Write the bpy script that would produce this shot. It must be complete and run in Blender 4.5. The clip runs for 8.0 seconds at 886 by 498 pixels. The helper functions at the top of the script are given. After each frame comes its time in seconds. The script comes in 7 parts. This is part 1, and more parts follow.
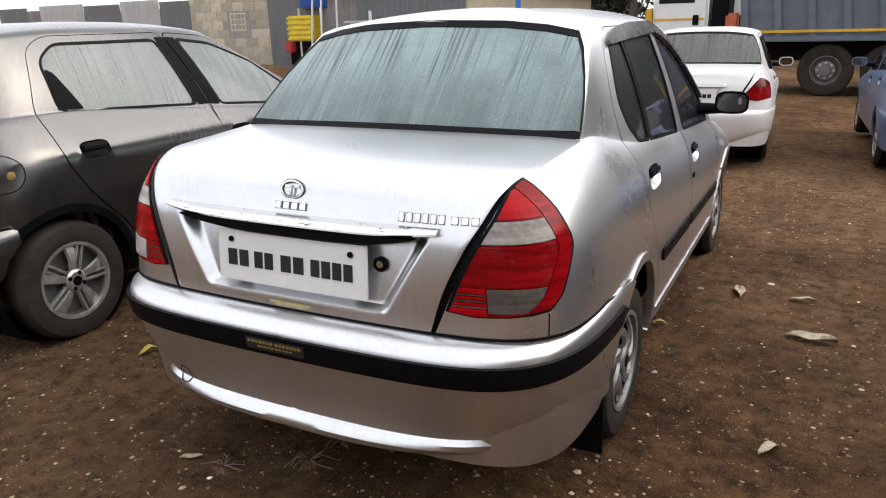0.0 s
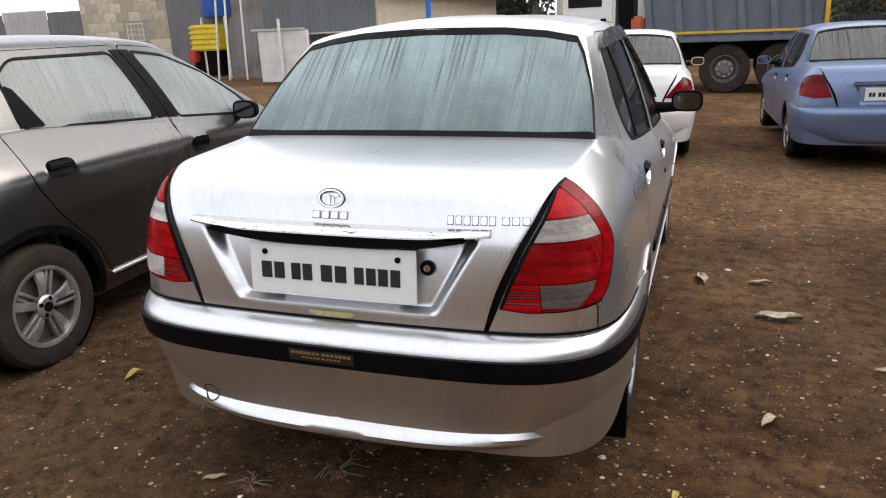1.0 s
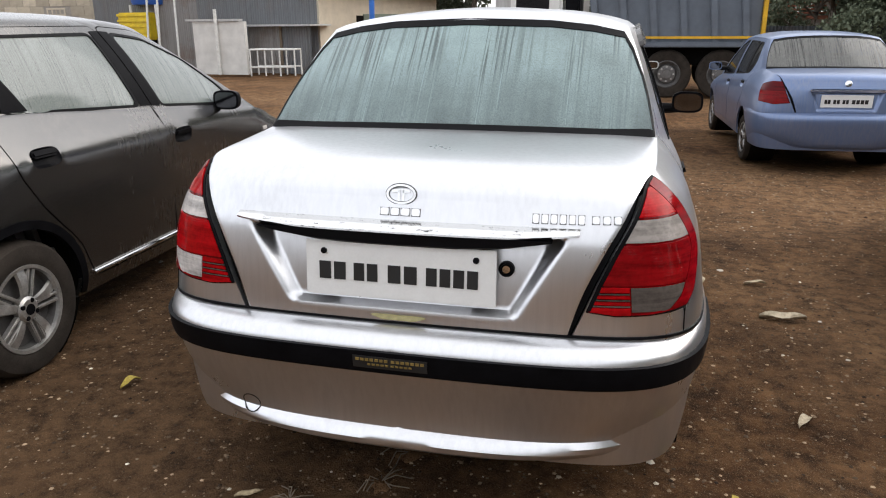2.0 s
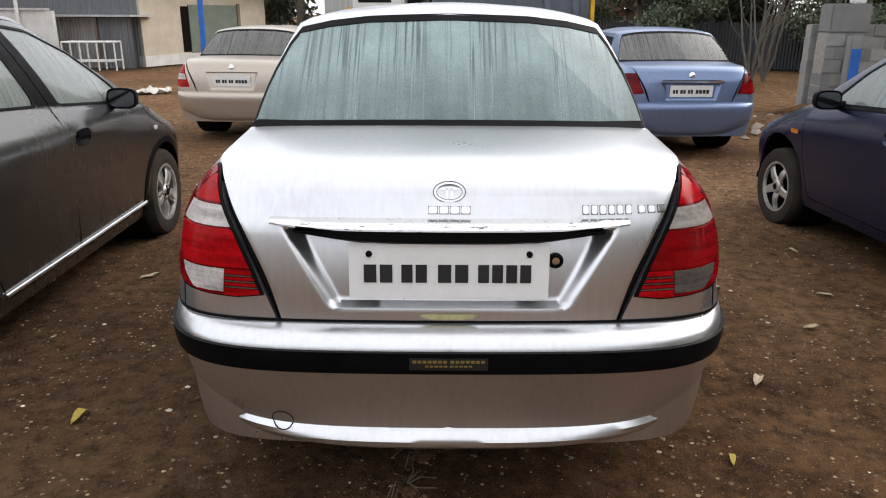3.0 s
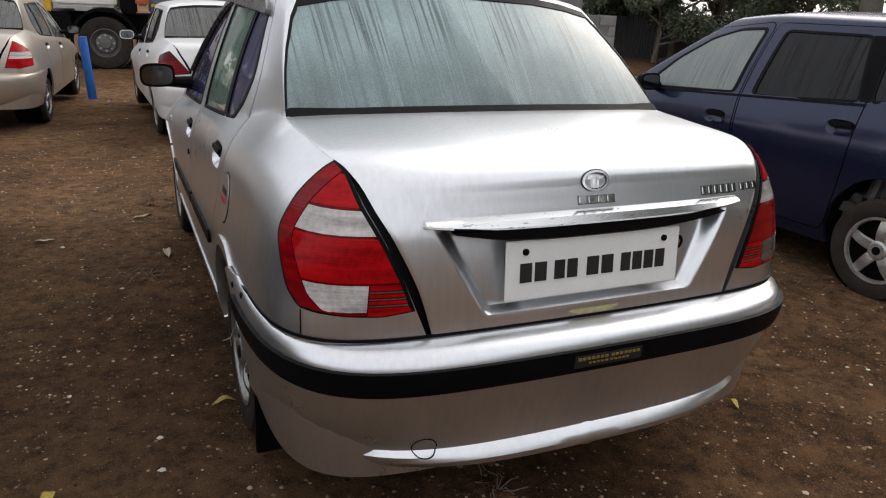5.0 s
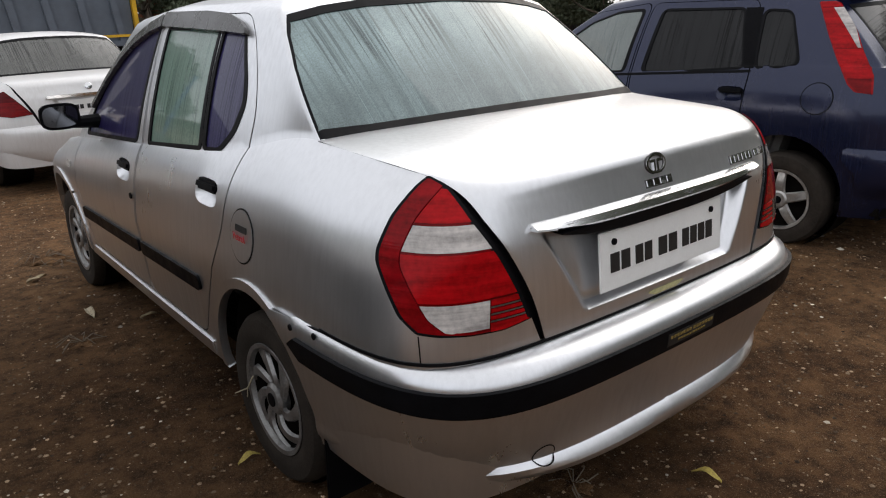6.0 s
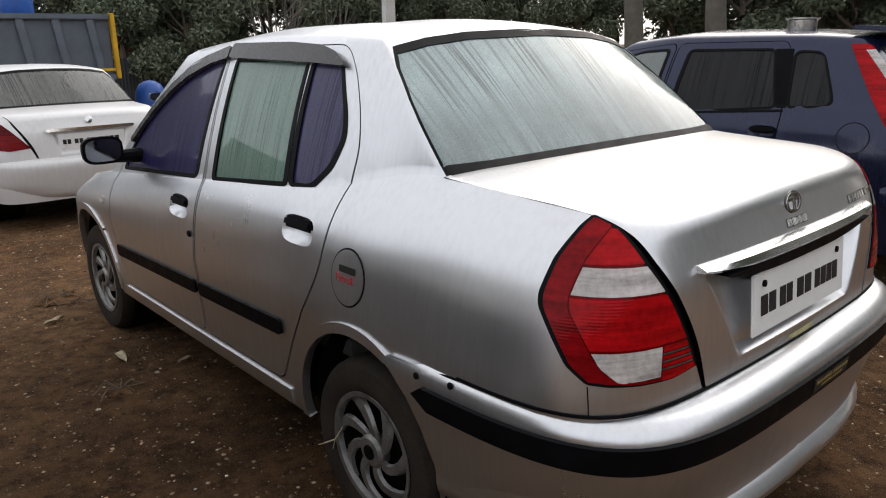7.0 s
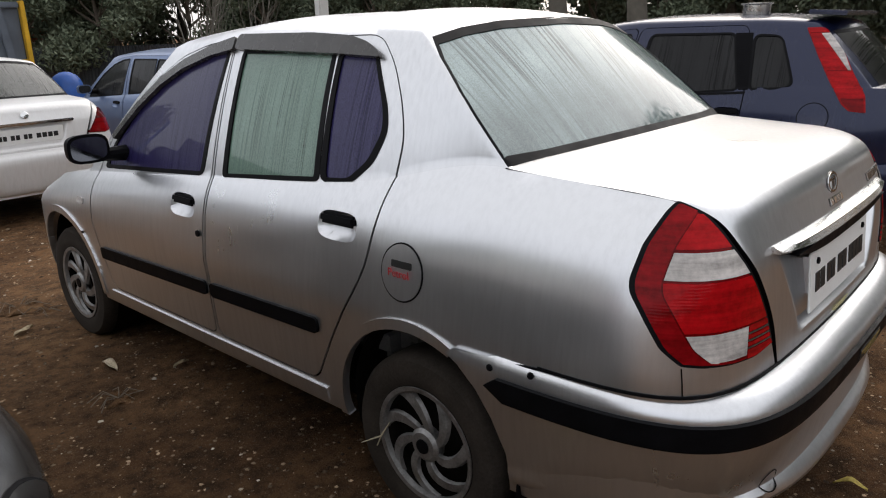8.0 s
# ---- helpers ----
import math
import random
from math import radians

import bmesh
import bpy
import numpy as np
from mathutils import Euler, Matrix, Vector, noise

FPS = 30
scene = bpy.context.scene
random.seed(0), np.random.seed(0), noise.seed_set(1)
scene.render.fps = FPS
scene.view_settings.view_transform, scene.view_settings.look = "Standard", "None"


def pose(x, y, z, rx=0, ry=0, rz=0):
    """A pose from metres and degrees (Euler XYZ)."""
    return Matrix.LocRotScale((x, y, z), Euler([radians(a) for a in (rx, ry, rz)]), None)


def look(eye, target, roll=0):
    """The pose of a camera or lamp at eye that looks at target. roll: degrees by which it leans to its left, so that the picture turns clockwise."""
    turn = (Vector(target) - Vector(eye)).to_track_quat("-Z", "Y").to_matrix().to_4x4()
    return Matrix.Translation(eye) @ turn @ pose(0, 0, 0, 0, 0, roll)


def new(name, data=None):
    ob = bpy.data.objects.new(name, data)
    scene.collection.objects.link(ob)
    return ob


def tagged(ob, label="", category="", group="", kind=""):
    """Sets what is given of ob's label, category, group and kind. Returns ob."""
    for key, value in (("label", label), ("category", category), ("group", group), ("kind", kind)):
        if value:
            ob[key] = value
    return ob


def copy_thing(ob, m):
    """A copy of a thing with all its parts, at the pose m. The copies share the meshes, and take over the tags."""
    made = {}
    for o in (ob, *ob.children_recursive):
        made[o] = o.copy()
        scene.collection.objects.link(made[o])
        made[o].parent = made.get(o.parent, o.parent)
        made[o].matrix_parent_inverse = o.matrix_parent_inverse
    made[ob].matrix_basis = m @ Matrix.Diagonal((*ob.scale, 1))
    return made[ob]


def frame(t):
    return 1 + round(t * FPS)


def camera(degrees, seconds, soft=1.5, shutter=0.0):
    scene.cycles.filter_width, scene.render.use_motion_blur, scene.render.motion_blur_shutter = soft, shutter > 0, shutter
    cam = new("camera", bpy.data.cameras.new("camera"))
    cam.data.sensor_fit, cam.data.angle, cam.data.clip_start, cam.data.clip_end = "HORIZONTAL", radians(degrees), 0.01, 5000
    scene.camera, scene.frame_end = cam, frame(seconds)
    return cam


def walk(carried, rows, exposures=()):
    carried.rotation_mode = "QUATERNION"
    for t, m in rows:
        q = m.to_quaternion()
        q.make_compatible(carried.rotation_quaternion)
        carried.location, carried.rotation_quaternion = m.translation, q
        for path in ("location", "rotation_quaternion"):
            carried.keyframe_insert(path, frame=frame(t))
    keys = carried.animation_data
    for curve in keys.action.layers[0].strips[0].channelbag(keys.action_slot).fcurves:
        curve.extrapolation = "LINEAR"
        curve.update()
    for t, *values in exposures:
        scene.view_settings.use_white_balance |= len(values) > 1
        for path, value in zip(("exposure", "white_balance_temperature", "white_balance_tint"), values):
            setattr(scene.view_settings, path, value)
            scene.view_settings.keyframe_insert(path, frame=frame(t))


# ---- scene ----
from mathutils.geometry import delaunay_2d_cdt as cdt
from mathutils.bvhtree import BVHTree

cam = camera(62.6, 8.0, 1.1)
METRES, EYE, TILT, LEAN, TURN = 4.19, 1.5, 0.0, 0.0, 29.1
ROWS = [
    (0.0, 0.0, 0.0, 0.0, -0.51, -17.35, 1.62),
    (0.5, -0.0316, -0.0022, 0.0012, -3.98, -17.16, 0.87),
    (1.0, -0.0936, -0.006, 0.0047, -8.19, -17.18, 2.44),
    (1.2, -0.1122, -0.0031, 0.0026, -9.68, -17.59, 2.72),
    (2.3, -0.2245, 0.0608, -0.0008, -16.60, -17.13, -0.19),
    (2.5, -0.2549, 0.0685, -0.0007, -20.95, -17.08, 0.59),
    (3.0, -0.3235, 0.0938, 0.0015, -27.36, -17.94, -0.2),
    (3.5, -0.3667, 0.1473, -0.0062, -27.92, -15.72, 1.51),
    (4.0, -0.4089, 0.1999, -0.0064, -36.36, -16.0, -0.84),
    (4.5, -0.4784, 0.2431, -0.0021, -46.55, -17.66, 0.89),
    (4.7, -0.4983, 0.2651, -0.0037, -49.33, -19.37, -1.11),
    (5.8, -0.5746, 0.4160, -0.0111, -61.40, -17.52, 1.12),
    (6.0, -0.5895, 0.4433, -0.0091, -66.54, -18.37, 1.82),
    (6.5, -0.6075, 0.497, -0.0111, -67.48, -17.02, 1.77),
    (7.0, -0.6062, 0.5522, -0.0111, -69.37, -15.57, 1.02),
    (7.5, -0.6174, 0.6091, -0.0081, -73.37, -16.23, 2.3),
    (8.0, -0.6304, 0.6376, -0.006, -75.86, -16.79, 1.56),
]
walk(cam, [(t, pose(0, 0, EYE, TILT, LEAN, TURN) @ pose(METRES * x, METRES * y, METRES * z, 90 + pitch, roll, yaw)) for t, x, y, z, yaw, pitch, roll in ROWS], [(0.0, 1.15), (1.2, 1.15), (2.5, 1.12), (3.5, 1.05), (4.5, 0.8), (6.0, 0.64), (8.0, 0.64)])

# ---------------------------------------------------------------- world and light
world = bpy.data.worlds.new("overcast_sky")
scene.world = world
world.use_nodes = True
wt = world.node_tree
sky = wt.nodes.new("ShaderNodeTexSky")
sky.sky_type, sky.sun_disc = "NISHITA", False
sky.sun_elevation, sky.sun_rotation = radians(32), radians(68)
sky.air_density, sky.dust_density, sky.ozone_density = 0.55, 4.0, 1.0
cloud = wt.nodes.new("ShaderNodeMix")
cloud.data_type = "RGBA"
cloud.inputs[0].default_value = 0.75
cloud.inputs[7].default_value = (4.9, 4.9, 4.95, 1)
wt.links.new(sky.outputs[0], cloud.inputs[6])
# an overcast sky is brightest overhead and falls off evenly to the horizon
up = wt.nodes.new("ShaderNodeSeparateXYZ")
wt.links.new(wt.nodes.new("ShaderNodeTexCoord").outputs["Generated"], up.inputs[0])
fall = wt.nodes.new("ShaderNodeMapRange")
fall.inputs[3].default_value, fall.inputs[4].default_value = 0.94, 1.02
wt.links.new(up.outputs[2], fall.inputs[0])
dome = wt.nodes.new("ShaderNodeMix")
dome.data_type, dome.blend_type = "RGBA", "MULTIPLY"
dome.inputs[0].default_value = 1.0
wt.links.new(cloud.outputs[2], dome.inputs[6])
wt.links.new(fall.outputs[0], dome.inputs[7])
wt.links.new(dome.outputs[2], wt.nodes["Background"].inputs[0])
wt.nodes["Background"].inputs[1].default_value = 0.166

sun_data = bpy.data.lights.new("sun", "SUN")
sun_data.energy, sun_data.angle, sun_data.color = 0.76, radians(75), (1.0, 0.97, 0.93)
sun = new("sun", sun_data)
sun.matrix_world = look((0, 0, 20), (math.sin(radians(68)) * -12, math.cos(radians(68)) * -12, 20 - 7.5))


# ---------------------------------------------------------------- materials
class Shade:
    """A small builder round one node material."""

    def __init__(self, name):
        self.mat = bpy.data.materials.new(name)
        self.mat.use_nodes = True
        self.tree = self.mat.node_tree
        self.bsdf = self.tree.nodes["Principled BSDF"]
        self.co = self.tree.nodes.new("ShaderNodeTexCoord").outputs["Object"]

    def link(self, a, b):
        self.tree.links.new(a, b)
        return self

    def node(self, kind, **values):
        n = self.tree.nodes.new(kind)
        for key, value in values.items():
            n.inputs[key].default_value = value
        return n

    def stretch(self, x, y, z):
        m = self.node("ShaderNodeMapping")
        m.inputs["Scale"].default_value = (x, y, z)
        self.link(self.co, m.inputs["Vector"])
        return m.outputs[0]

    def noise(self, scale, detail=4.0, rough=0.6, vector=None):
        n = self.node("ShaderNodeTexNoise", Scale=scale, Detail=detail, Roughness=rough)
        self.link(vector or self.co, n.inputs["Vector"])
        return n.outputs["Fac"]

    def ramp(self, fac, stops):
        r = self.node("ShaderNodeValToRGB")
        e = r.color_ramp.elements
        while len(e) < len(stops):
            e.new(0.5)
        for el, (pos, c) in zip(e, stops):
            el.position = pos
            el.color = (*c, 1) if isinstance(c, tuple) else (c, c, c, 1)
        self.link(fac, r.inputs[0])
        return r.outputs[0]

    def mix(self, fac, a, b, mode="MIX"):
        m = self.tree.nodes.new("ShaderNodeMix")
        m.data_type, m.blend_type = "RGBA", mode
        for sock, v in ((m.inputs[0], fac), (m.inputs[6], a), (m.inputs[7], b)):
            if isinstance(v, (int, float)):
                sock.default_value = v
            elif isinstance(v, tuple):
                sock.default_value = (*v, 1)
            else:
                self.link(v, sock)
        return m.outputs[2]

    def math(self, op, a, b=0.0):
        m = self.tree.nodes.new("ShaderNodeMath")
        m.operation = op
        for sock, v in zip(m.inputs, (a, b)):
            if isinstance(v, (int, float)):
                sock.default_value = v
            else:
                self.link(v, sock)
        return m.outputs[0]

    def bump(self, height, strength=0.3, dist=0.01):
        b = self.node("ShaderNodeBump", Strength=strength, Distance=dist)
        self.link(height, b.inputs["Height"])
        self.link(b.outputs[0], self.bsdf.inputs["Normal"])
        return self

    def put(self, **values):
        for key, v in values.items():
            sock = self.bsdf.inputs[{"color": "Base Color", "rough": "Roughness", "metal": "Metallic", "coat": "Coat Weight", "coat_rough": "Coat Roughness",
                                     "spec": "Specular IOR Level", "alpha": "Alpha", "trans": "Transmission Weight", "ior": "IOR", "emit": "Emission Color",
                                     "glow": "Emission Strength", "sheen": "Sheen Weight"}[key]]
            if isinstance(v, (int, float)):
                sock.default_value = v
            elif isinstance(v, tuple):
                sock.default_value = (*v, 1)
            else:
                self.link(v, sock)
        return self


def car_paint(name, colour, dust=(0.40, 0.36, 0.31), metal=0.6, rough=0.34, dusty=0.35):
    """Metallic paint with faint rain streaks and a thin dust film."""
    s = Shade(name)
    streak = s.noise(1.0, 5, 0.6, s.stretch(60, 60, 1.6))
    blot = s.noise(1.8, 5)
    fine = s.noise(500, 2)
    film = s.math("MULTIPLY", s.ramp(streak, [(0.40, 0.0), (0.72, 1.0)]), s.ramp(blot, [(0.35, 0.2), (0.7, 1.0)]))
    film = s.math("MULTIPLY", film, dusty)
    flake = s.mix(s.ramp(fine, [(0.3, 0.0), (0.7, 1.0)]), tuple(c * 0.98 for c in colour), tuple(min(1, c * 1.02) for c in colour))
    s.put(color=s.mix(film, flake, dust), metal=metal, rough=s.math("ADD", s.ramp(blot, [(0.3, rough - 0.03), (0.7, rough + 0.05)]), s.math("MULTIPLY", film, 0.25)), coat=0.3, coat_rough=0.10)
    return s.mat


def plain(name, colour, rough=0.6, metal=0.0, vary=0.25, scale=14.0, grain=140.0, bump=0.15, coat=0.0, spec=0.5):
    """A surface with two scales of variation and a fine relief."""
    s = Shade(name)
    n1, n2 = s.noise(scale, 5), s.noise(grain, 3)
    dark, light = tuple(c * (1 - vary) for c in colour), tuple(min(1, c * (1 + vary)) for c in colour)
    both = s.math("ADD", s.math("MULTIPLY", n1, 0.65), s.math("MULTIPLY", n2, 0.35))
    s.put(color=s.mix(s.ramp(both, [(0.32, 0.0), (0.68, 1.0)]), dark, light), metal=metal, coat=coat, spec=spec,
          rough=s.ramp(n1, [(0.3, max(0.02, rough - 0.1)), (0.7, min(1, rough + 0.1))]))
    s.bump(both, bump, 0.004)
    return s.mat


def fog_glass(name, tint, fog, film=0.5, along="x", rough=0.03, thin=0.2, ior=1.55, drip=None, patchy=0.75, runs=(26, 125), foot=1.0):
    """Window glass: clear and shiny, with a film of condensation that has run down in streaks. along: the axis across the streaks; drip: heights between which runs begin; foot: how much of the film is left at the foot."""
    s = Shade(name)
    out = s.tree.nodes["Material Output"]
    wide, fine = ((s.stretch(k, 0.35, down) if along == "x" else s.stretch(0.35, k, down)) for k, down in zip(runs, (0.5, 1.5)))
    run = s.noise(1.0, 3, 0.5, wide)
    trail = s.node("ShaderNodeTexNoise", Scale=1.0, Detail=3.0, Roughness=0.6, Distortion=0.35)
    s.link(fine, trail.inputs["Vector"])
    thread = trail.outputs["Fac"]
    drops = s.noise(230, 2, 0.6)
    blot = s.noise(1.9, 4)
    gone = s.math("MULTIPLY", s.ramp(thread, [(0.48, 0.0), (0.57, 1.0)]), s.ramp(run, [(0.40, 0.0), (0.55, 1.0)]))
    gone = s.math("MULTIPLY", gone, s.ramp(blot, [(0.38, 0.1), (0.58, 1.0)]))
    mist = s.ramp(blot, [(0.32, film * patchy), (0.66, film)])
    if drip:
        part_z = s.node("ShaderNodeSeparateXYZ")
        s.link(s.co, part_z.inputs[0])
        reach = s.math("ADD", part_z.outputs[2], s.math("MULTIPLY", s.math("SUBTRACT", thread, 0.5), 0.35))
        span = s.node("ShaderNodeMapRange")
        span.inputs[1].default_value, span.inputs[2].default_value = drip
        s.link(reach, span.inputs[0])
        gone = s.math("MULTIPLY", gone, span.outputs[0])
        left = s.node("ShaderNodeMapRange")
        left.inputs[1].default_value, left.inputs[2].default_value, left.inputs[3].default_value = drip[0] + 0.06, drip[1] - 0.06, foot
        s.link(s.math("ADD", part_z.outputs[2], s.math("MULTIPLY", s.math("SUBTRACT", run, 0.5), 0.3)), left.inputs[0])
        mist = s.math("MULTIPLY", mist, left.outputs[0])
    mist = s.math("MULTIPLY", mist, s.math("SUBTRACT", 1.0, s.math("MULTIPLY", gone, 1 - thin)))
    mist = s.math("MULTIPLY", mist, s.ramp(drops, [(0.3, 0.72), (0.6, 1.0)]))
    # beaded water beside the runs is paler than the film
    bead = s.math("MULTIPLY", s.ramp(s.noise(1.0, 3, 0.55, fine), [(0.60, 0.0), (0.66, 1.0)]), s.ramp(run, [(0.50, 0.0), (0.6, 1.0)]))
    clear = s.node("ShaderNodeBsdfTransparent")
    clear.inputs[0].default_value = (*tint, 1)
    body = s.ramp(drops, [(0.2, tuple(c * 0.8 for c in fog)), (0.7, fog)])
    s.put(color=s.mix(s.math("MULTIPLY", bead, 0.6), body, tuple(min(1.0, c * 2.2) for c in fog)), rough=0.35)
    mix1 = s.node("ShaderNodeMixShader")
    s.link(mist, mix1.inputs[0]).link(clear.outputs[0], mix1.inputs[1]).link(s.bsdf.outputs[0], mix1.inputs[2])
    gloss = s.node("ShaderNodeBsdfGlossy", Roughness=rough)
    fres = s.node("ShaderNodeFresnel", IOR=ior)
    mix2 = s.node("ShaderNodeMixShader")
    s.link(fres.outputs[0], mix2.inputs[0]).link(mix1.outputs[0], mix2.inputs[1]).link(gloss.outputs[0], mix2.inputs[2])
    s.link(mix2.outputs[0], out.inputs[0])
    return s.mat


def lens(name, colour, rough=0.08):
    """Ribbed lamp plastic."""
    s = Shade(name)
    rib = s.node("ShaderNodeTexWave", Scale=46.0, Distortion=0.0)
    rib.bands_direction = "Z"
    s.link(s.co, rib.inputs[0])
    n = s.math("ADD", s.math("MULTIPLY", s.noise(1.0, 4, 0.6, s.stretch(5, 5, 46)), 0.7), s.math("MULTIPLY", s.noise(70, 3), 0.3))
    s.put(color=s.mix(s.ramp(n, [(0.36, 0.0), (0.62, 1.0)]), tuple(c * 0.5 for c in colour), tuple(min(1.0, c * 1.12) for c in colour)), rough=rough, coat=0.0, coat_rough=0.04, spec=0.14)
    s.bump(rib.outputs["Fac"], 0.06, 0.002)
    return s.mat


def earth(name):
    """Damp brown soil with paler trodden patches, grit and dark crumbs."""
    s = Shade(name)
    big, mid, small, grit, fine = s.noise(0.22, 5), s.noise(1.7, 6, 0.7), s.noise(11, 6, 0.75), s.noise(62, 4, 0.8), s.noise(210, 3, 0.8)
    base = s.ramp(mid, [(0.3, (0.042, 0.0195, 0.0085)), (0.5, (0.145, 0.072, 0.031)), (0.72, (0.27, 0.146, 0.066))])
    base = s.mix(s.ramp(big, [(0.42, 0.0), (0.60, 0.8)]), base, (0.29, 0.168, 0.085))
    base = s.mix(s.ramp(small, [(0.35, 0.75), (0.58, 0.0)]), base, (0.014, 0.008, 0.005))
    base = s.mix(s.ramp(grit, [(0.56, 0.0), (0.70, 0.6)]), base, (0.16, 0.105, 0.065))
    base = s.mix(s.ramp(fine, [(0.57, 0.0), (0.67, 0.75)]), base, (0.38, 0.26, 0.155))
    base = s.mix(s.ramp(fine, [(0.30, 0.7), (0.42, 0.0)]), base, (0.010, 0.006, 0.004))
    # a darker stretch of soil with a wavy border
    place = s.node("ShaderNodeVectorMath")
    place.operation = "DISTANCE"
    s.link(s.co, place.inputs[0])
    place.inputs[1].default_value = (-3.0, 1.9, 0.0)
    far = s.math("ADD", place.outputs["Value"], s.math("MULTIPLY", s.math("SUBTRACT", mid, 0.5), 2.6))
    dark_share = s.node("ShaderNodeMapRange")
    dark_share.inputs[1].default_value, dark_share.inputs[2].default_value, dark_share.inputs[3].default_value, dark_share.inputs[4].default_value = 1.2, 3.4, 0.38, 0.0
    s.link(far, dark_share.inputs[0])
    base = s.mix(dark_share.outputs[0], base, (0.020, 0.011, 0.006))
    s.put(color=base, rough=0.95, spec=0.12)
    h = s.math("ADD", s.math("MULTIPLY", small, 0.7), s.math("ADD", s.math("MULTIPLY", grit, 0.6), s.math("MULTIPLY", fine, 0.25)))
    s.bump(h, 1.0, 0.035)
    return s.mat


M = dict(
    silver=car_paint("silver_paint", (0.735, 0.74, 0.755), (0.40, 0.40, 0.405), metal=0.95, rough=0.29, dusty=0.30),
    graphite=car_paint("graphite_paint", (0.138, 0.136, 0.133), metal=0.92, rough=0.24, dusty=0.18),
    white=car_paint("white_paint", (0.74, 0.73, 0.72), metal=0.15, rough=0.35, dusty=0.3),
    sky_blue=car_paint("light_blue_paint", (0.15, 0.21, 0.36), metal=0.5, rough=0.3, dusty=0.3),
    beige=car_paint("beige_paint", (0.50, 0.44, 0.37), metal=0.6, rough=0.32, dusty=0.3),
    navy=car_paint("navy_paint", (0.009, 0.014, 0.046), metal=0.4, rough=0.22, dusty=0.04),
    black=plain("black_plastic", (0.005, 0.005, 0.006), 0.42, vary=0.4, spec=0.05),
    rubber=plain("tyre_rubber", (0.034, 0.028, 0.023), 0.9, vary=0.5, scale=9, bump=0.4, spec=0.15),
    seal=plain("rubber_seal", (0.004, 0.004, 0.005), 0.5, vary=0.3, spec=0.1),
    dark=plain("dark_underside", (0.008, 0.007, 0.006), 0.95, vary=0.4, spec=0.05),
    cloth=plain("seat_cloth", (0.16, 0.155, 0.15), 0.95, vary=0.25, scale=8),
    chrome=plain("chrome", (0.75, 0.75, 0.74), 0.12, metal=1.0, vary=0.12, bump=0.02),
    alloy=plain("wheel_silver", (0.46, 0.45, 0.43), 0.42, metal=0.75, vary=0.3, scale=30, bump=0.05),
    blade=plain("wheel_blade_grey", (0.30, 0.295, 0.29), 0.45, metal=0.8, vary=0.4, scale=26, bump=0.05),
    alloy_dark=plain("wheel_grey", (0.16, 0.155, 0.15), 0.5, metal=0.5, vary=0.3),
    plate=plain("plate_white", (0.82, 0.82, 0.80), 0.4, vary=0.05, bump=0.02),
    ink=plain("ink_black", (0.015, 0.015, 0.015), 0.5, vary=0.2),
    red=lens("lamp_red", (0.42, 0.004, 0.007)),
    wine=lens("lamp_wine", (0.24, 0.003, 0.006)),
    dark_red=lens("lamp_dark_red", (0.10, 0.002, 0.004)),
    lamp_case=lens("lamp_case_red", (0.17, 0.002, 0.004)),
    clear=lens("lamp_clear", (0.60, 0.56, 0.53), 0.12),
    # copy of lamp_clear with the right lamp's shade put into its colour
    clear_shaded=lens("lamp_clear_shaded", (0.30, 0.275, 0.255), 0.12),
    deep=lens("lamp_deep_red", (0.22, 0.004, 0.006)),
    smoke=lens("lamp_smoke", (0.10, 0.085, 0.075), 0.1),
    amber=lens("lamp_amber", (0.65, 0.22, 0.03)),
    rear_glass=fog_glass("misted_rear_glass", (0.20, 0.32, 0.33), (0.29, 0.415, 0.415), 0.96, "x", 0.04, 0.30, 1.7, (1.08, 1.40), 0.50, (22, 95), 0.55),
    green_glass=fog_glass("misted_green_glass", (0.4, 0.55, 0.45), (0.22, 0.36, 0.28), 0.88, "y", 0.03, 0.5, 1.5),
    film_glass=fog_glass("purple_film_glass", (0.03, 0.026, 0.06), (0.034, 0.027, 0.125), 0.85, "y", 0.02, 0.6, 1.22),
    clear_glass=fog_glass("misted_window", (0.6, 0.66, 0.62), (0.31, 0.355, 0.335), 0.72, "y", 0.03, 0.65),
    dull_glass=fog_glass("dusty_rear_glass", (0.4, 0.42, 0.4), (0.20, 0.20, 0.18), 0.6),
    side_film=fog_glass("grey_film_glass", (0.035, 0.035, 0.05), (0.018, 0.018, 0.028), 0.8, "y", 0.03, 0.8, 1.3),
    dark_glass=fog_glass("dark_film_glass", (0.05, 0.05, 0.055), (0.016, 0.016, 0.018), 0.5, "y", 0.03, 0.4, 1.2),
    mirror=plain("mirror_glass", (0.16, 0.165, 0.18), 0.03, metal=1.0, vary=0.0, bump=0.0),
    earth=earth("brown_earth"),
)


# ---------------------------------------------------------------- mesh helpers
def part(name, bm, material, parent, label="", smooth=35.0):
    """Links a bmesh as one mesh object under a thing or under a part."""
    me = bpy.data.meshes.new(name)
    bm.to_mesh(me)
    bm.free()
    return part_mesh(name, me, material, parent, label, smooth)


def part_mesh(name, me, material, parent, label="", smooth=35.0):
    for m in material if isinstance(material, (list, tuple)) else [material]:
        me.materials.append(m)
    if smooth:
        me.shade_smooth()
        me.set_sharp_from_angle(angle=radians(smooth))
    ob = new(name, me)
    if parent:
        ob.parent = parent
    if label:
        ob["label"] = label
    return ob


def thing(name, m, label, category, group="", kind=""):
    ob = new(name)
    ob.matrix_world = m
    return tagged(ob, label, category, group, kind)


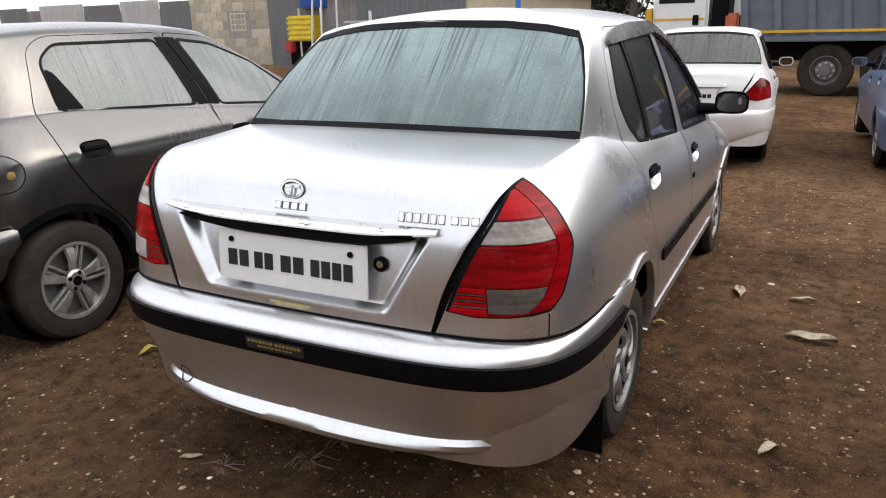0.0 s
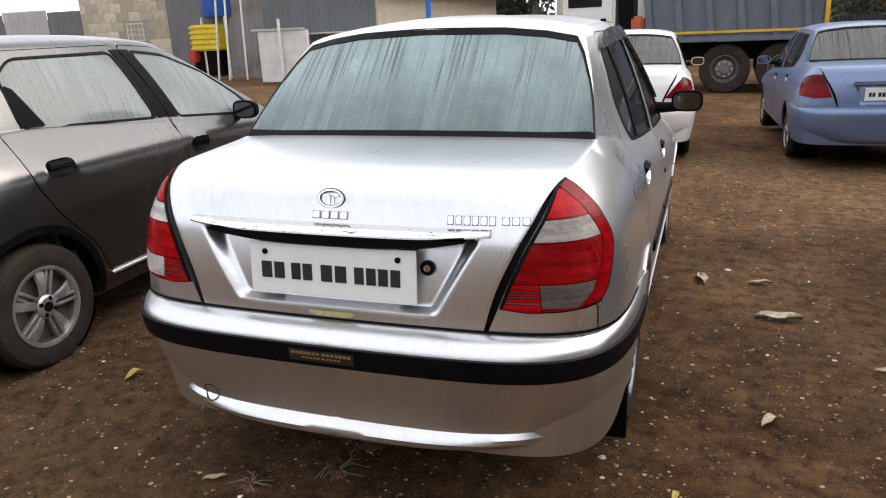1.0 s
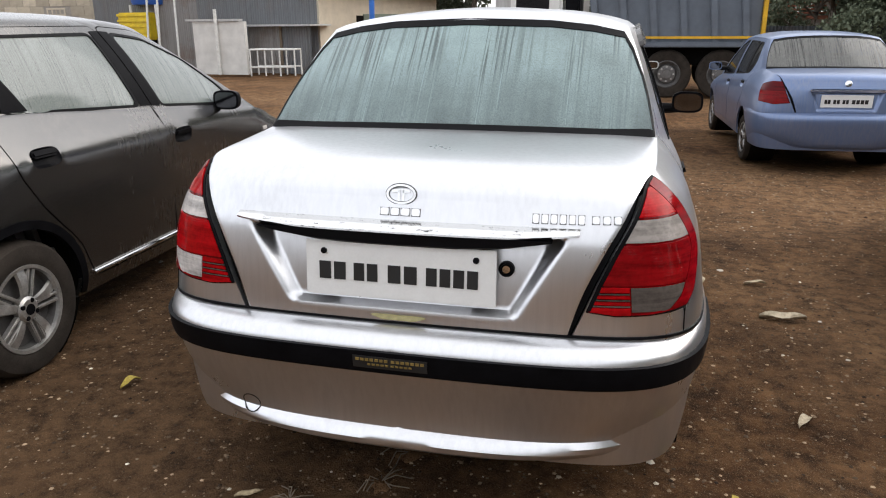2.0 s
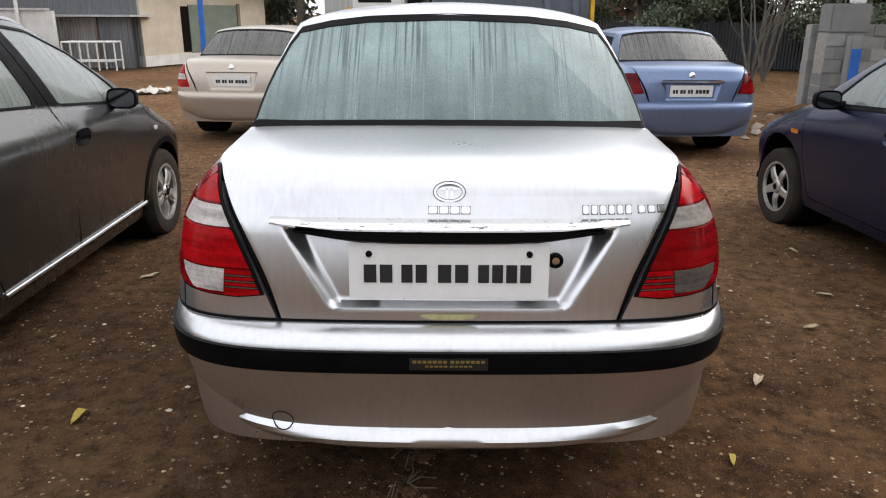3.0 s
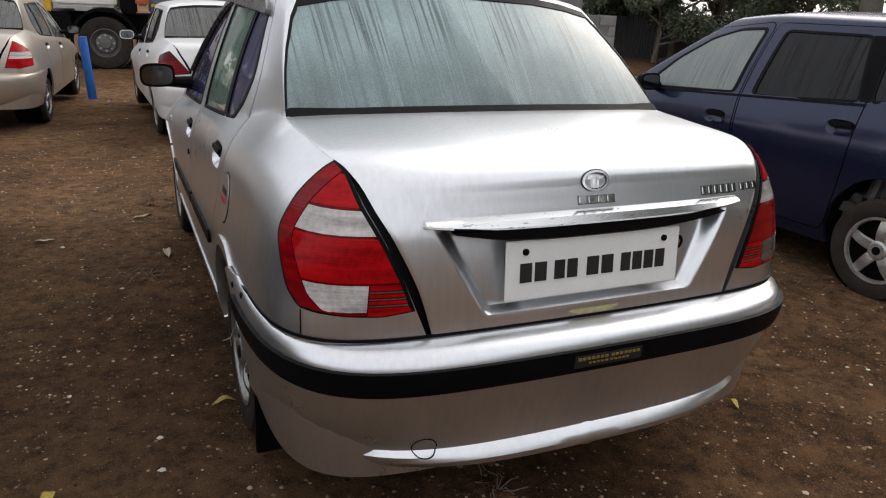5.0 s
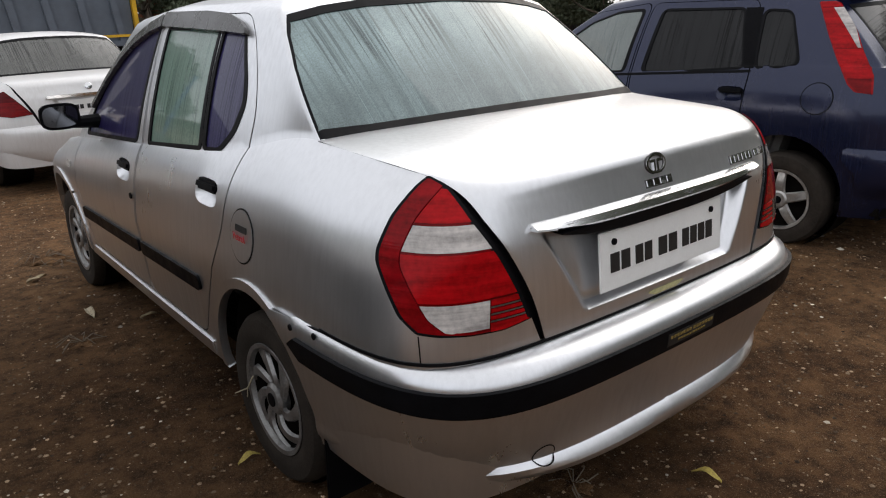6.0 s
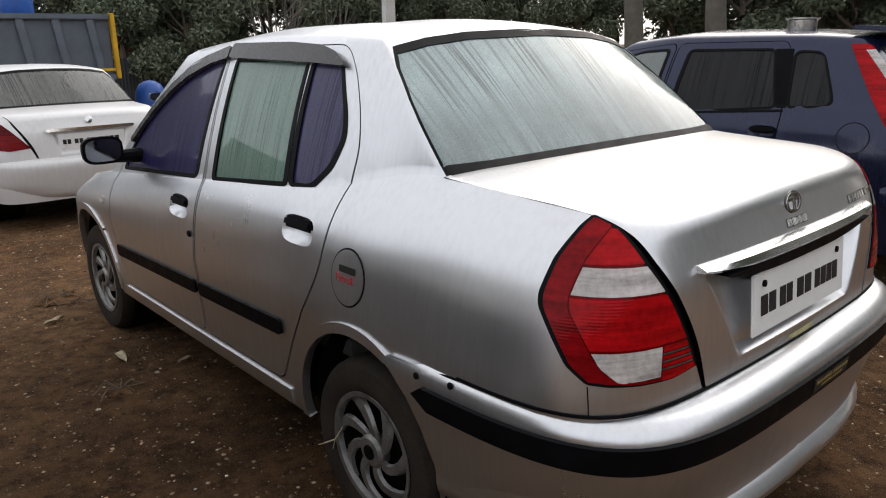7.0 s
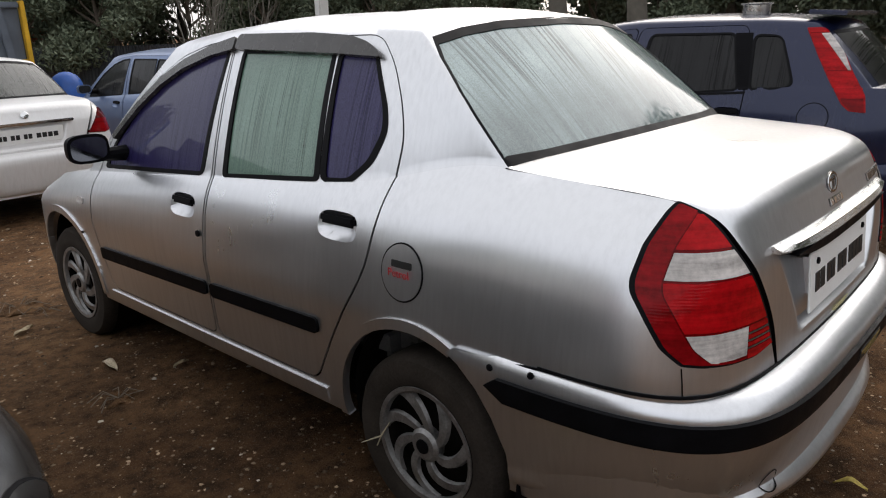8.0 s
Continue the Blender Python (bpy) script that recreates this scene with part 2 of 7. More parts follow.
def add_box(bm, x0, x1, y0, y1, z0, z1, m=None, bevel=0.0):
    r = bmesh.ops.create_cube(bm, size=1.0)
    mat = Matrix.LocRotScale(((x0 + x1) / 2, (y0 + y1) / 2, (z0 + z1) / 2), None, (abs(x1 - x0), abs(y1 - y0), abs(z1 - z0)))
    bmesh.ops.transform(bm, matrix=(m @ mat) if m else mat, verts=r["verts"])
    if bevel:
        edges = list({e for v in r["verts"] for e in v.link_edges})
        bmesh.ops.bevel(bm, geom=edges, offset=bevel, segments=2, affect="EDGES", clamp_overlap=True)
    return bm


def box(*args, **kw):
    return add_box(bmesh.new(), *args, **kw)


def lathe(profile, count=48, axis="X", bm=None, m=None, cap=True):
    """Turns (radius, height) pairs round an axis."""
    bm = bm or bmesh.new()
    rings = []
    for r, h in profile:
        ring = []
        for i in range(count):
            a = 2 * math.pi * i / count
            c, s = r * math.cos(a), r * math.sin(a)
            co = Vector((h, c, s)) if axis == "X" else Vector((c, s, h))
            ring.append(bm.verts.new(m @ co if m else co))
        rings.append(ring)
    for a, b in zip(rings, rings[1:]):
        for i in range(count):
            j = (i + 1) % count
            bm.faces.new((a[i], a[j], b[j], b[i]))
    for ring, flip in ((rings[0], True), (rings[-1], False)):
        if cap and profile[0 if flip else -1][0] > 0.002:
            bm.faces.new(ring if not flip else ring[::-1])
    bmesh.ops.remove_doubles(bm, verts=bm.verts, dist=1e-5)
    bmesh.ops.recalc_face_normals(bm, faces=bm.faces)
    return bm


def tube(points, radius, sides=8, bm=None):
    """A round bar along points."""
    bm = bm or bmesh.new()
    pts = [Vector(p) for p in points]
    rings = []
    for i, p in enumerate(pts):
        d = (pts[min(i + 1, len(pts) - 1)] - pts[max(i - 1, 0)]).normalized()
        q = d.to_track_quat("Z", "Y")
        r = radius[i] if isinstance(radius, (list, tuple)) else radius
        rings.append([bm.verts.new(p + q @ Vector((r * math.cos(2 * math.pi * k / sides), r * math.sin(2 * math.pi * k / sides), 0))) for k in range(sides)])
    for a, b in zip(rings, rings[1:]):
        for k in range(sides):
            j = (k + 1) % sides
            bm.faces.new((a[k], a[j], b[j], b[k]))
    bm.faces.new(rings[0][::-1])
    bm.faces.new(rings[-1])
    return bm


# ---------------------------------------------------------------- car body surfaces
def smooth_table(pairs):
    """A smooth, monotone-safe curve through (x, y) pairs."""
    xs, ys = np.array([p[0] for p in pairs], float), np.array([p[1] for p in pairs], float)
    h, d = np.diff(xs), np.diff(ys) / np.diff(xs)
    m = np.zeros(len(xs))
    m[0], m[-1] = d[0], d[-1]
    for i in range(1, len(xs) - 1):
        m[i] = 0 if d[i - 1] * d[i] <= 0 else 2 * d[i - 1] * d[i] / (d[i - 1] + d[i])

    def curve(x):
        x = np.clip(np.asarray(x, float), xs[0], xs[-1])
        i = np.clip(np.searchsorted(xs, x) - 1, 0, len(xs) - 2)
        u = (x - xs[i]) / h[i]
        return (ys[i] * (1 + 2 * u) * (1 - u) ** 2 + m[i] * h[i] * u * (1 - u) ** 2 + ys[i + 1] * u * u * (3 - 2 * u) + m[i + 1] * h[i] * u * u * (u - 1))

    return curve


def inside(poly, x, y):
    """Which of the points lie in the polygon."""
    res = np.zeros(np.shape(x), bool)
    for (x0, y0), (x1, y1) in zip(poly, np.roll(poly, -1, axis=0)):
        hit = (y0 > y) != (y1 > y)
        if y1 != y0:
            res ^= hit & (x < (x1 - x0) * (y - y0) / (y1 - y0) + x0)
    return res


def rounded(poly, r, seg=5):
    """The polygon with its corners rounded off."""
    out, n = [], len(poly)
    for i in range(n):
        p, a, b = (np.array(poly[k % n], float) for k in (i, i - 1, i + 1))
        la, lb = np.linalg.norm(a - p), np.linalg.norm(b - p)
        k = min(r, la * 0.45, lb * 0.45)
        s, e = p + (a - p) / la * k, p + (b - p) / lb * k
        for j in range(seg + 1):
            u = j / seg
            out.append((1 - u) ** 2 * s + 2 * u * (1 - u) * p + u * u * e)
    return np.array(out)


def dense(poly, step=0.03):
    out = []
    for a, b in zip(poly, np.roll(poly, -1, axis=0)):
        k = max(1, int(np.ceil(np.linalg.norm(b - a) / step)))
        out += [a + (b - a) * j / k for j in range(k)]
    return np.array(out)


class Body:
    """A car's outer skin as one surface over (p, t). p runs round the plan from the middle of the tail (0) over the flank (1 to 2) to the nose (3);
    t runs up: 0 to 1 the lower body, to 2 the deck and bonnet, to 3 the windows, to 4 the middle of the roof. It covers the half x > 0."""
    KP, KT = 1.2, 0.55

    def __init__(self, s):
        self.s = s
        self.side, self.tail, self.nose = smooth_table(s["side"]), smooth_table(s["tail"]), smooth_table(s["nose"])
        self.top, self.soft, self.soft_h = smooth_table(s["top"]), smooth_table(s["soft"]), smooth_table(s["soft_h"])
        self.roof_z, self.sill = smooth_table(s["roof_z"]), smooth_table(s["sill"])
        self.rings()
        p, t = np.meshgrid(np.linspace(0, 3, 181), np.linspace(0, 4, 141), indexing="ij")
        self.gp, self.gt, self.grid = p.ravel(), t.ravel(), self.at(p.ravel(), t.ravel())

    def rings(self):
        """The line under the windows and the line over them, as tables over p."""
        s, p = self.s, np.linspace(0, 3, 1201)
        _, y0, _ = self.ring(p, 0.8, 0.0, s["length"], s["cr"], s["cf"], s["n"], s["nf"])
        x1, y1, z1 = self.lower(p, self.top(y0))
        br, bf, tr, tf = s["base_rear"], s["base_front"], s["roof_rear"], s["roof_front"]
        pr, pf = np.interp(br[0], y1, p), np.interp(bf[0], y1, p)
        q = np.where(p < pr, p / pr, np.where(p > pf, (3 - p) / (3 - pf), 1.0))
        k = 1 - (1 - q) ** 1.6
        low = 1 - k * k
        back, ahead = p < pr, p > pf
        xr, xf = np.interp(pr, p, x1), np.interp(pf, p, x1)
        zr, zf = np.interp(pr, p, z1), np.interp(pf, p, z1)
        x2 = np.where(back, xr * k, np.where(ahead, xf * k, x1)) - 0.003 * (q == 1)
        y2 = np.where(back, br[0] - br[1] * low, np.where(ahead, bf[0] + bf[1] * low, y1))
        z2 = np.where(back, zr + br[2] * low, np.where(ahead, zf + bf[2] * low, z1)) + 0.003
        u = np.clip((y1 - br[0]) / (bf[0] - br[0]), 0, 1)
        w3 = tr[3] + (tf[3] - tr[3]) * u + s["roof_wide"] * 4 * u * (1 - u)
        x3 = w3 * np.where(back | ahead, k, 1)
        y3 = np.where(back, tr[0] - tr[1] * low, np.where(ahead, tf[0] + tf[1] * low, tr[0] + (tf[0] - tr[0]) * u))
        z3 = self.roof_z(y3) + np.where(back, tr[2] * low, np.where(ahead, tf[2] * low, 0))
        w = np.exp(-0.5 * (np.arange(-40, 41) / 9.0) ** 2)
        soft = lambda c, sign: np.convolve(np.concatenate([sign * c[40:0:-1] + (0 if sign > 0 else 0), c, sign * c[-2:-42:-1]]), w / w.sum(), "valid")
        self.ps, self.pr, self.pf = p, pr, pf
        self.r2, self.r3 = [soft(x2, -1), soft(y2, 1), soft(z2, 1)], [soft(x3, -1), soft(y3, 1), soft(z3, 1)]

    @staticmethod
    def corner(u, n):
        a, b = np.sin(u * np.pi / 2), np.cos(u * np.pi / 2)
        r = (np.abs(a) ** n + np.abs(b) ** n) ** (-1 / n)
        return a * r, b * r

    def ring(self, p, w, yr, yf, cr, cf, nr, nf):
        a, b = self.corner(np.clip(p, 0, 1), nr)
        bf, af = self.corner(np.clip(p - 2, 0, 1), nf)
        return w * np.where(p > 2, af, a), cr - (cr - yr) * b + (cf - cr) * np.clip(p - 1, 0, 1) + (yf - cf) * bf, b

    def lower(self, p, z, grow=0.0, n=None):
        s = self.s
        n = s["n"] if n is None else n
        _, y, _ = self.ring(p, s.get("half", s["side"][2][1]), 0.0, s["length"], s["cr"], s["cf"], s["n"], s["nf"])
        ramp = np.clip(1 - (self.top(y) - z) / self.soft_h(y), 0, 1)
        w = self.side(z) - self.soft(y) * ramp ** 2.2 + grow * 0.25
        x, y, b = self.ring(p, w, self.tail(z) - grow, self.nose(z) + grow, s["cr"], s["cf"], n, s["nf"])
        return x, y + s["bow"] * (x / 0.8) ** 2 * np.clip(b, 0, 1) ** 2, z

    def at(self, p, t):
        s = self.s
        p, t = np.asarray(p, float), np.asarray(t, float)
        _, y0, _ = self.ring(p, 0.8, 0.0, s["length"], s["cr"], s["cf"], s["n"], s["nf"])
        u = np.clip(t, 0, 1)
        lo, z1 = self.sill(y0), self.top(y0)
        X0, Y0, Z0 = self.lower(p, lo + (z1 - lo) * u)
        v, k, d = np.clip(t - 2, 0, 1), np.clip(t - 3, 0, 1), np.clip(t - 1, 0, 1)
        xb, yb, zb = (np.interp(p, self.ps, c) for c in self.r2)
        xt, yt, zt = (np.interp(p, self.ps, c) for c in self.r3)
        mid = (s["roof_rear"][0] + s["roof_front"][0]) / 2
        zt = zt + (self.roof_z(mid) - zt) * k
        out = s["bulge"] * 4 * v * (1 - v)
        X1 = (xb + (xt - xb) * v + out * np.clip(xt / 0.3, 0, 1)) * (1 - k)
        Y1 = yb + (yt - yb) * v
        Y1 = Y1 + (mid - Y1) * k * 0.98
        Z1 = zb + (zt - zb) * v + out * 0.6 + s["crown"] * (1 - (1 - k) ** s.get("crown_n", 2.4))
        Z = Z0 + (Z1 - Z0) * d + s["deck_crown"] * 4 * d * (1 - d) * np.clip(np.abs(Y1 - Y0) / 0.5, 0, 1)
        return np.stack([X0 + (X1 - X0) * d, Y0 + (Y1 - Y0) * d, Z], -1)

    def normal(self, p, t):
        e = 2e-3
        du = self.at(np.clip(p + e, 0, 3), t) - self.at(np.clip(p - e, 0, 3), t)
        dv = self.at(p, np.clip(t + e, 0, 4)) - self.at(p, np.clip(t - e, 0, 4))
        n = np.cross(du, dv)
        return n / np.maximum(np.linalg.norm(n, axis=-1, keepdims=True), 1e-9)

    def find(self, targets, use, lo=(0, 0), hi=(3, 4)):
        """(p, t) of places of which only the coordinates named in use count."""
        idx = ["xyz".index(c) for c in use]
        ok = (self.gp >= lo[0]) & (self.gp <= hi[0]) & (self.gt >= lo[1]) & (self.gt <= hi[1])
        gp, gt, grid = self.gp[ok], self.gt[ok], self.grid[ok][:, idx]
        q = np.asarray(targets, float)
        i = np.argmin((grid ** 2).sum(1)[None] - 2 * q @ grid.T, 1)
        p, t, sp, st = gp[i], gt[i], 0.0125, 0.02
        off = np.array([(a, b) for a in np.linspace(-1, 1, 5) for b in np.linspace(-1, 1, 5)])
        rows = np.arange(len(q))
        for _ in range(6):
            pp, tt = np.clip(p[:, None] + sp * off[:, 0], lo[0], hi[0]), np.clip(t[:, None] + st * off[:, 1], lo[1], hi[1])
            near = self.at(pp.ravel(), tt.ravel())[:, idx].reshape(len(q), len(off), -1)
            j = np.argmin(((near - q[:, None]) ** 2).sum(-1), 1)
            p, t, sp, st = pp[rows, j], tt[rows, j], sp * 0.5, st * 0.5
        return np.stack([p, t], 1)

    def flank(self, poly, r=0.03, lo=(0.45, 0), hi=(2.9, 3.7)):
        """A side-view outline of (y, z) as (p, t)."""
        return self.find(dense(rounded(poly, r)), "yz", lo, hi)

    def sheet(self, outline, holes=(), offset=0.0, thick=0.014, step=0.045, mirror=1, both=False, close=()):
        """A curved panel over an outline in (p, t), with a rolled rim. mirror -1: on the half x < 0; both: over the middle as well."""
        k = np.array([self.KP, self.KT])
        poly, gaps = dense(np.asarray(outline) * k, step), [dense(np.asarray(h) * k, step) for h in holes]
        rims = [poly] + gaps
        pts, edges = [], []
        for rim in rims:
            n0 = len(pts)
            pts += [Vector(q) for q in rim]
            edges += [(n0 + i, n0 + (i + 1) % len(rim)) for i in range(len(rim))]
        (x0, y0), (x1, y1) = poly.min(0), poly.max(0)
        gx, gy = np.meshgrid(np.arange(x0 + step / 2, x1, step), np.arange(y0 + step / 2, y1, step))
        gx, gy = gx.ravel(), gy.ravel()
        ok = inside(poly, gx, gy)
        for g in gaps:
            ok &= ~inside(g, gx, gy)
        gx, gy = gx[ok], gy[ok]
        near = np.full(len(gx), True)
        for rim in rims:
            for a, b in zip(rim, np.roll(rim, -1, axis=0)):
                ab = b - a
                u = np.clip(((gx - a[0]) * ab[0] + (gy - a[1]) * ab[1]) / max(ab @ ab, 1e-12), 0, 1)
                near &= np.hypot(gx - a[0] - u * ab[0], gy - a[1] - u * ab[1]) > step * 0.35
        pts += [Vector((a, b)) for a, b in zip(gx[near], gy[near])]
        vs, _, tris, _, _, _ = cdt(pts, edges, [], 0, 1e-7)
        co = np.array([(v.x, v.y) for v in vs])
        tris = np.array([f[:3] for f in tris])
        c = co[tris].mean(1)
        keep = inside(poly, c[:, 0], c[:, 1])
        for g in gaps:
            keep &= ~inside(g, c[:, 0], c[:, 1])
        p, t = co[:, 0] / self.KP, co[:, 1] / self.KT
        nor = self.normal(p, t)
        pos = self.at(p, t) + nor * offset
        pos[np.abs(pos[:, 0]) < 2e-3, 0] = 0
        bm = bmesh.new()
        top = [bm.verts.new(q) for q in pos]
        faces = []
        a, b, d = (pos[tris[:, i]] for i in range(3))
        ahead = (np.cross(b - a, d - a) * nor[tris[:, 0]]).sum(1) > 0
        for f, flag, same in zip(tris.tolist(), keep, ahead):
            if not flag or len(set(f)) < 3:
                continue
            ids = f if same else f[::-1]
            try:
                faces.append(bm.faces.new([top[i] for i in ids]))
            except ValueError:
                pass
        if thick:
            bm.verts.index_update()
            inner = {}
            for e in [e for e in bm.edges if len(e.link_faces) == 1]:
                if both and all(abs(v.co.x) < 1e-6 for v in e.verts):
                    continue
                lp = e.link_loops[0]
                a, b = lp.vert, lp.link_loop_next.vert
                for v in (a, b):
                    if v not in inner:
                        inner[v] = bm.verts.new(v.co - Vector(nor[v.index]) * thick)
                bm.faces.new((b, a, inner[a], inner[b]))
        bmesh.ops.delete(bm, geom=[v for v in bm.verts if not v.link_faces], context="VERTS")
        if both:
            r = bmesh.ops.duplicate(bm, geom=bm.verts[:] + bm.edges[:] + bm.faces[:])["geom"]
            vs2, fs2 = [g for g in r if isinstance(g, bmesh.types.BMVert)], [g for g in r if isinstance(g, bmesh.types.BMFace)]
            for v in vs2:
                v.co.x *= -1
            bmesh.ops.reverse_faces(bm, faces=fs2)
            bmesh.ops.remove_doubles(bm, verts=[v for v in bm.verts if abs(v.co.x) < 3e-3], dist=2e-3)
        elif mirror < 0:
            for v in bm.verts:
                v.co.x *= -1
            bmesh.ops.reverse_faces(bm, faces=bm.faces)
        return bm


def shrink(outline, d=0.0025):
    """The outline in (p, t) drawn in by about d metres."""
    k = np.array([Body.KP, Body.KT])
    q = np.asarray(outline) * k
    tan = np.roll(q, -1, axis=0) - np.roll(q, 1, axis=0)
    nor = np.stack([-tan[:, 1], tan[:, 0]], 1)
    nor /= np.maximum(np.linalg.norm(nor, axis=1, keepdims=True), 1e-9)
    area = (q[:, 0] * np.roll(q[:, 1], -1) - q[:, 1] * np.roll(q[:, 0], -1)).sum()
    return (q + nor * d * np.sign(area)) / k


def circle(cy, cz, r, n=28, a0=0.0, a1=360.0):
    a = np.radians(np.linspace(a0, a1, n, endpoint=a1 - a0 < 360))
    return np.stack([cy + r * np.cos(a), cz + r * np.sin(a)], 1)


# ---------------------------------------------------------------- car parts
class Bumper(Body):
    """A bumper's skin: t runs along its section of (grow, z) pairs."""
    KT = 0.45

    def __init__(self, body, section):
        self.body = body
        n = len(section)
        self.g = smooth_table([(i / (n - 1), a) for i, (a, _) in enumerate(section)])
        self.z = smooth_table([(i / (n - 1), b) for i, (_, b) in enumerate(section)])
        p, t = np.meshgrid(np.linspace(0, 3, 241), np.linspace(0, 4, 201), indexing="ij")
        self.gp, self.gt, self.grid = p.ravel(), t.ravel(), self.at(p.ravel(), np.minimum(t.ravel(), 1))

    def at(self, p, t):
        t = np.clip(t, 0, 1)
        n = np.interp(self.z(t), (0.28, 0.34, 0.46), (self.body.s.get("low_n", 3.2), 4.0, self.body.s.get("bumper_n", self.body.s["n"])))
        x, y, z = self.body.lower(np.asarray(p, float), self.z(t), self.g(t), n)
        return np.stack([x, y, z + np.zeros_like(x)], -1)


def ring_outline(p1=3.0, t1=4.0, step=0.02):
    a = [(p, 0) for p in np.arange(0, p1, step)] + [(p1, t) for t in np.arange(0, t1, step * 2)]
    return np.array(a + [(p, t1) for p in np.arange(p1, 0, -step)] + [(0, t) for t in np.arange(t1, 0, -step * 2)])


def middle(body, rows, use, lo, hi, end=0.0):
    """An outline in (p, t) of a panel that crosses the middle; the first and last of rows lie on the middle line."""
    q = body.find(open_dense(rows), use, lo, hi)
    q[0, 0] = q[-1, 0] = end
    return q


def open_dense(rows, step=0.03):
    rows, out = [np.array(r, float) for r in rows], []
    for a, b in zip(rows, rows[1:]):
        k = max(1, int(np.ceil(np.linalg.norm(b - a) / step)))
        out += [a + (b - a) * j / k for j in range(k)]
    return out + [rows[-1]]


def wheel(parent, m, r, width, style, rim_mat, label="dusty road wheel"):
    """A wheel whose outer face looks along +x of m."""
    w = part("wheel", lathe([(r * 0.62, -width / 2), (r * 0.9, -width / 2), (r * 0.985, -width * 0.36), (r, -width * 0.2), (r, width * 0.2), (r * 0.985, width * 0.36),
                             (r * 0.93, width * 0.47), (r * 0.8, width * 0.5), (r * 0.70, width * 0.47), (r * 0.64, width * 0.42), (r * 0.62, width * 0.3), (r * 0.62, -width / 2)], 56),
             M["rubber"], parent, label)
    w.matrix_basis = m
    f = width * 0.42
    part("rim", lathe([(r * 0.66, f - 0.012), (r * 0.655, f + 0.004), (r * 0.61, f + 0.002), (r * 0.585, f - 0.02), (r * 0.57, f - 0.05), (0.0, f - 0.055)], 56, cap=False),
         [M["dark"] if style != "cover" else M["alloy_dark"]], w)
    bm = lathe([(r * 0.655, f), (r * 0.65, f + 0.008), (r * 0.60, f + 0.006), (r * 0.585, f - 0.012)], 56, cap=False)
    part("rim_lip", bm, rim_mat, w)
    count = {"swirl": 7, "cover": 5, "five": 5}[style]
    for i in range(count):
        a0 = 2 * math.pi * i / count
        bm = bmesh.new()
        rows = []
        for j in range(9):
            u = j / 8
            rad = r * (0.10 + 0.50 * u)
            if style == "swirl":
                ang, half = a0 + 0.95 * u ** 1.25, 0.012 + 0.004 * math.sin(math.pi * u) + 0.022 * u ** 2.0
            elif style == "cover":
                ang, half = a0, 0.017 + 0.014 * u
            else:
                ang, half = a0, 0.034 - 0.006 * u
            h = f - 0.010 + 0.016 * math.sin(math.pi * u) - (0.004 if style == "cover" else 0)
            c, s = math.cos(ang), math.sin(ang)
            rows.append([bm.verts.new((h + dh, c * rad - s * k * half, s * rad + c * k * half)) for k, dh in ((-1.0, -0.012), (-0.75, 0.0), (0.75, 0.0), (1.0, -0.012))])
        for p, q in zip(rows, rows[1:]):
            for k in range(3):
                bm.faces.new((p[k], p[k + 1], q[k + 1], q[k]))
        bmesh.ops.recalc_face_normals(bm, faces=bm.faces)
        part("spoke", bm, rim_mat, w)
    if style == "cover":
        for i in range(10):
            a0 = 2 * math.pi * (i // 2 + 0.5) / 5
            m_ = Matrix.Rotation(a0, 4, "X") @ pose(0, (i % 2 - 0.5) * 0.030, 0)
            part("slim_spoke", add_box(bmesh.new(), f - 0.03, f - 0.001, -0.008, 0.008, r * 0.18, r * 0.6, m=m_, bevel=0.004), rim_mat, w)
        for i in range(4):
            a0 = math.pi * (i + 0.5) / 2
            part("wheel_nut", lathe([(0.012, f - 0.004), (0.011, f + 0.010), (0.0, f + 0.011)], 10, m=pose(0, r * 0.135 * math.cos(a0), r * 0.135 * math.sin(a0))), M["black"], w)
    part("hub_cap", lathe([(r * 0.19, f - 0.03), (r * 0.19, f - 0.002), (r * 0.15, f + 0.008), (0.0, f + 0.01)], 28), rim_mat, w)
    part("centre_badge", lathe([(r * 0.085, f + 0.006), (r * 0.08, f + 0.013), (0.0, f + 0.014)], 20), M["black"], w)
    return w


def number_plate(parent, m, w, h, marks, label="white number plate with black bars for its characters"):
    """A plate in the x-z plane of m, facing -y; marks: (start, end) of the character groups along its width, 0 to 1."""
    bm = bmesh.new()
    add_box(bm, -w / 2, w / 2, -0.006, 0, -h / 2, h / 2, bevel=0.0025)
    pl = part("number_plate", bm, M["plate"], parent, label)
    pl.matrix_basis = m
    for a, b, n in marks:
        step = (b - a) / n
        for i in range(n):
            part("bar", box(w * (a + i * step - 0.5), w * (a + i * step + step * 0.78 - 0.5), -0.0085, -0.0055, -h * 0.2, h * 0.12), M["ink"], pl)
    return pl


def seat(parent, x, y, z, back=0.62, wide=0.48, lean=14):
    bm = bmesh.new()
    add_box(bm, x - wide / 2, x + wide / 2, y - 0.05, y + 0.48, z, z + 0.16, bevel=0.05)
    tilt = pose(x, y, z + 0.1, lean)
    add_box(bm, -wide / 2, wide / 2, -0.13, 0.0, 0, back, m=tilt, bevel=0.05)
    ob = part("seat", bm, M["cloth"], parent, "grey cloth car seat")
    part("headrest", add_box(bmesh.new(), -0.14, 0.14, -0.11, -0.01, back + 0.03, back + 0.22, m=tilt, bevel=0.04), M["cloth"], ob)


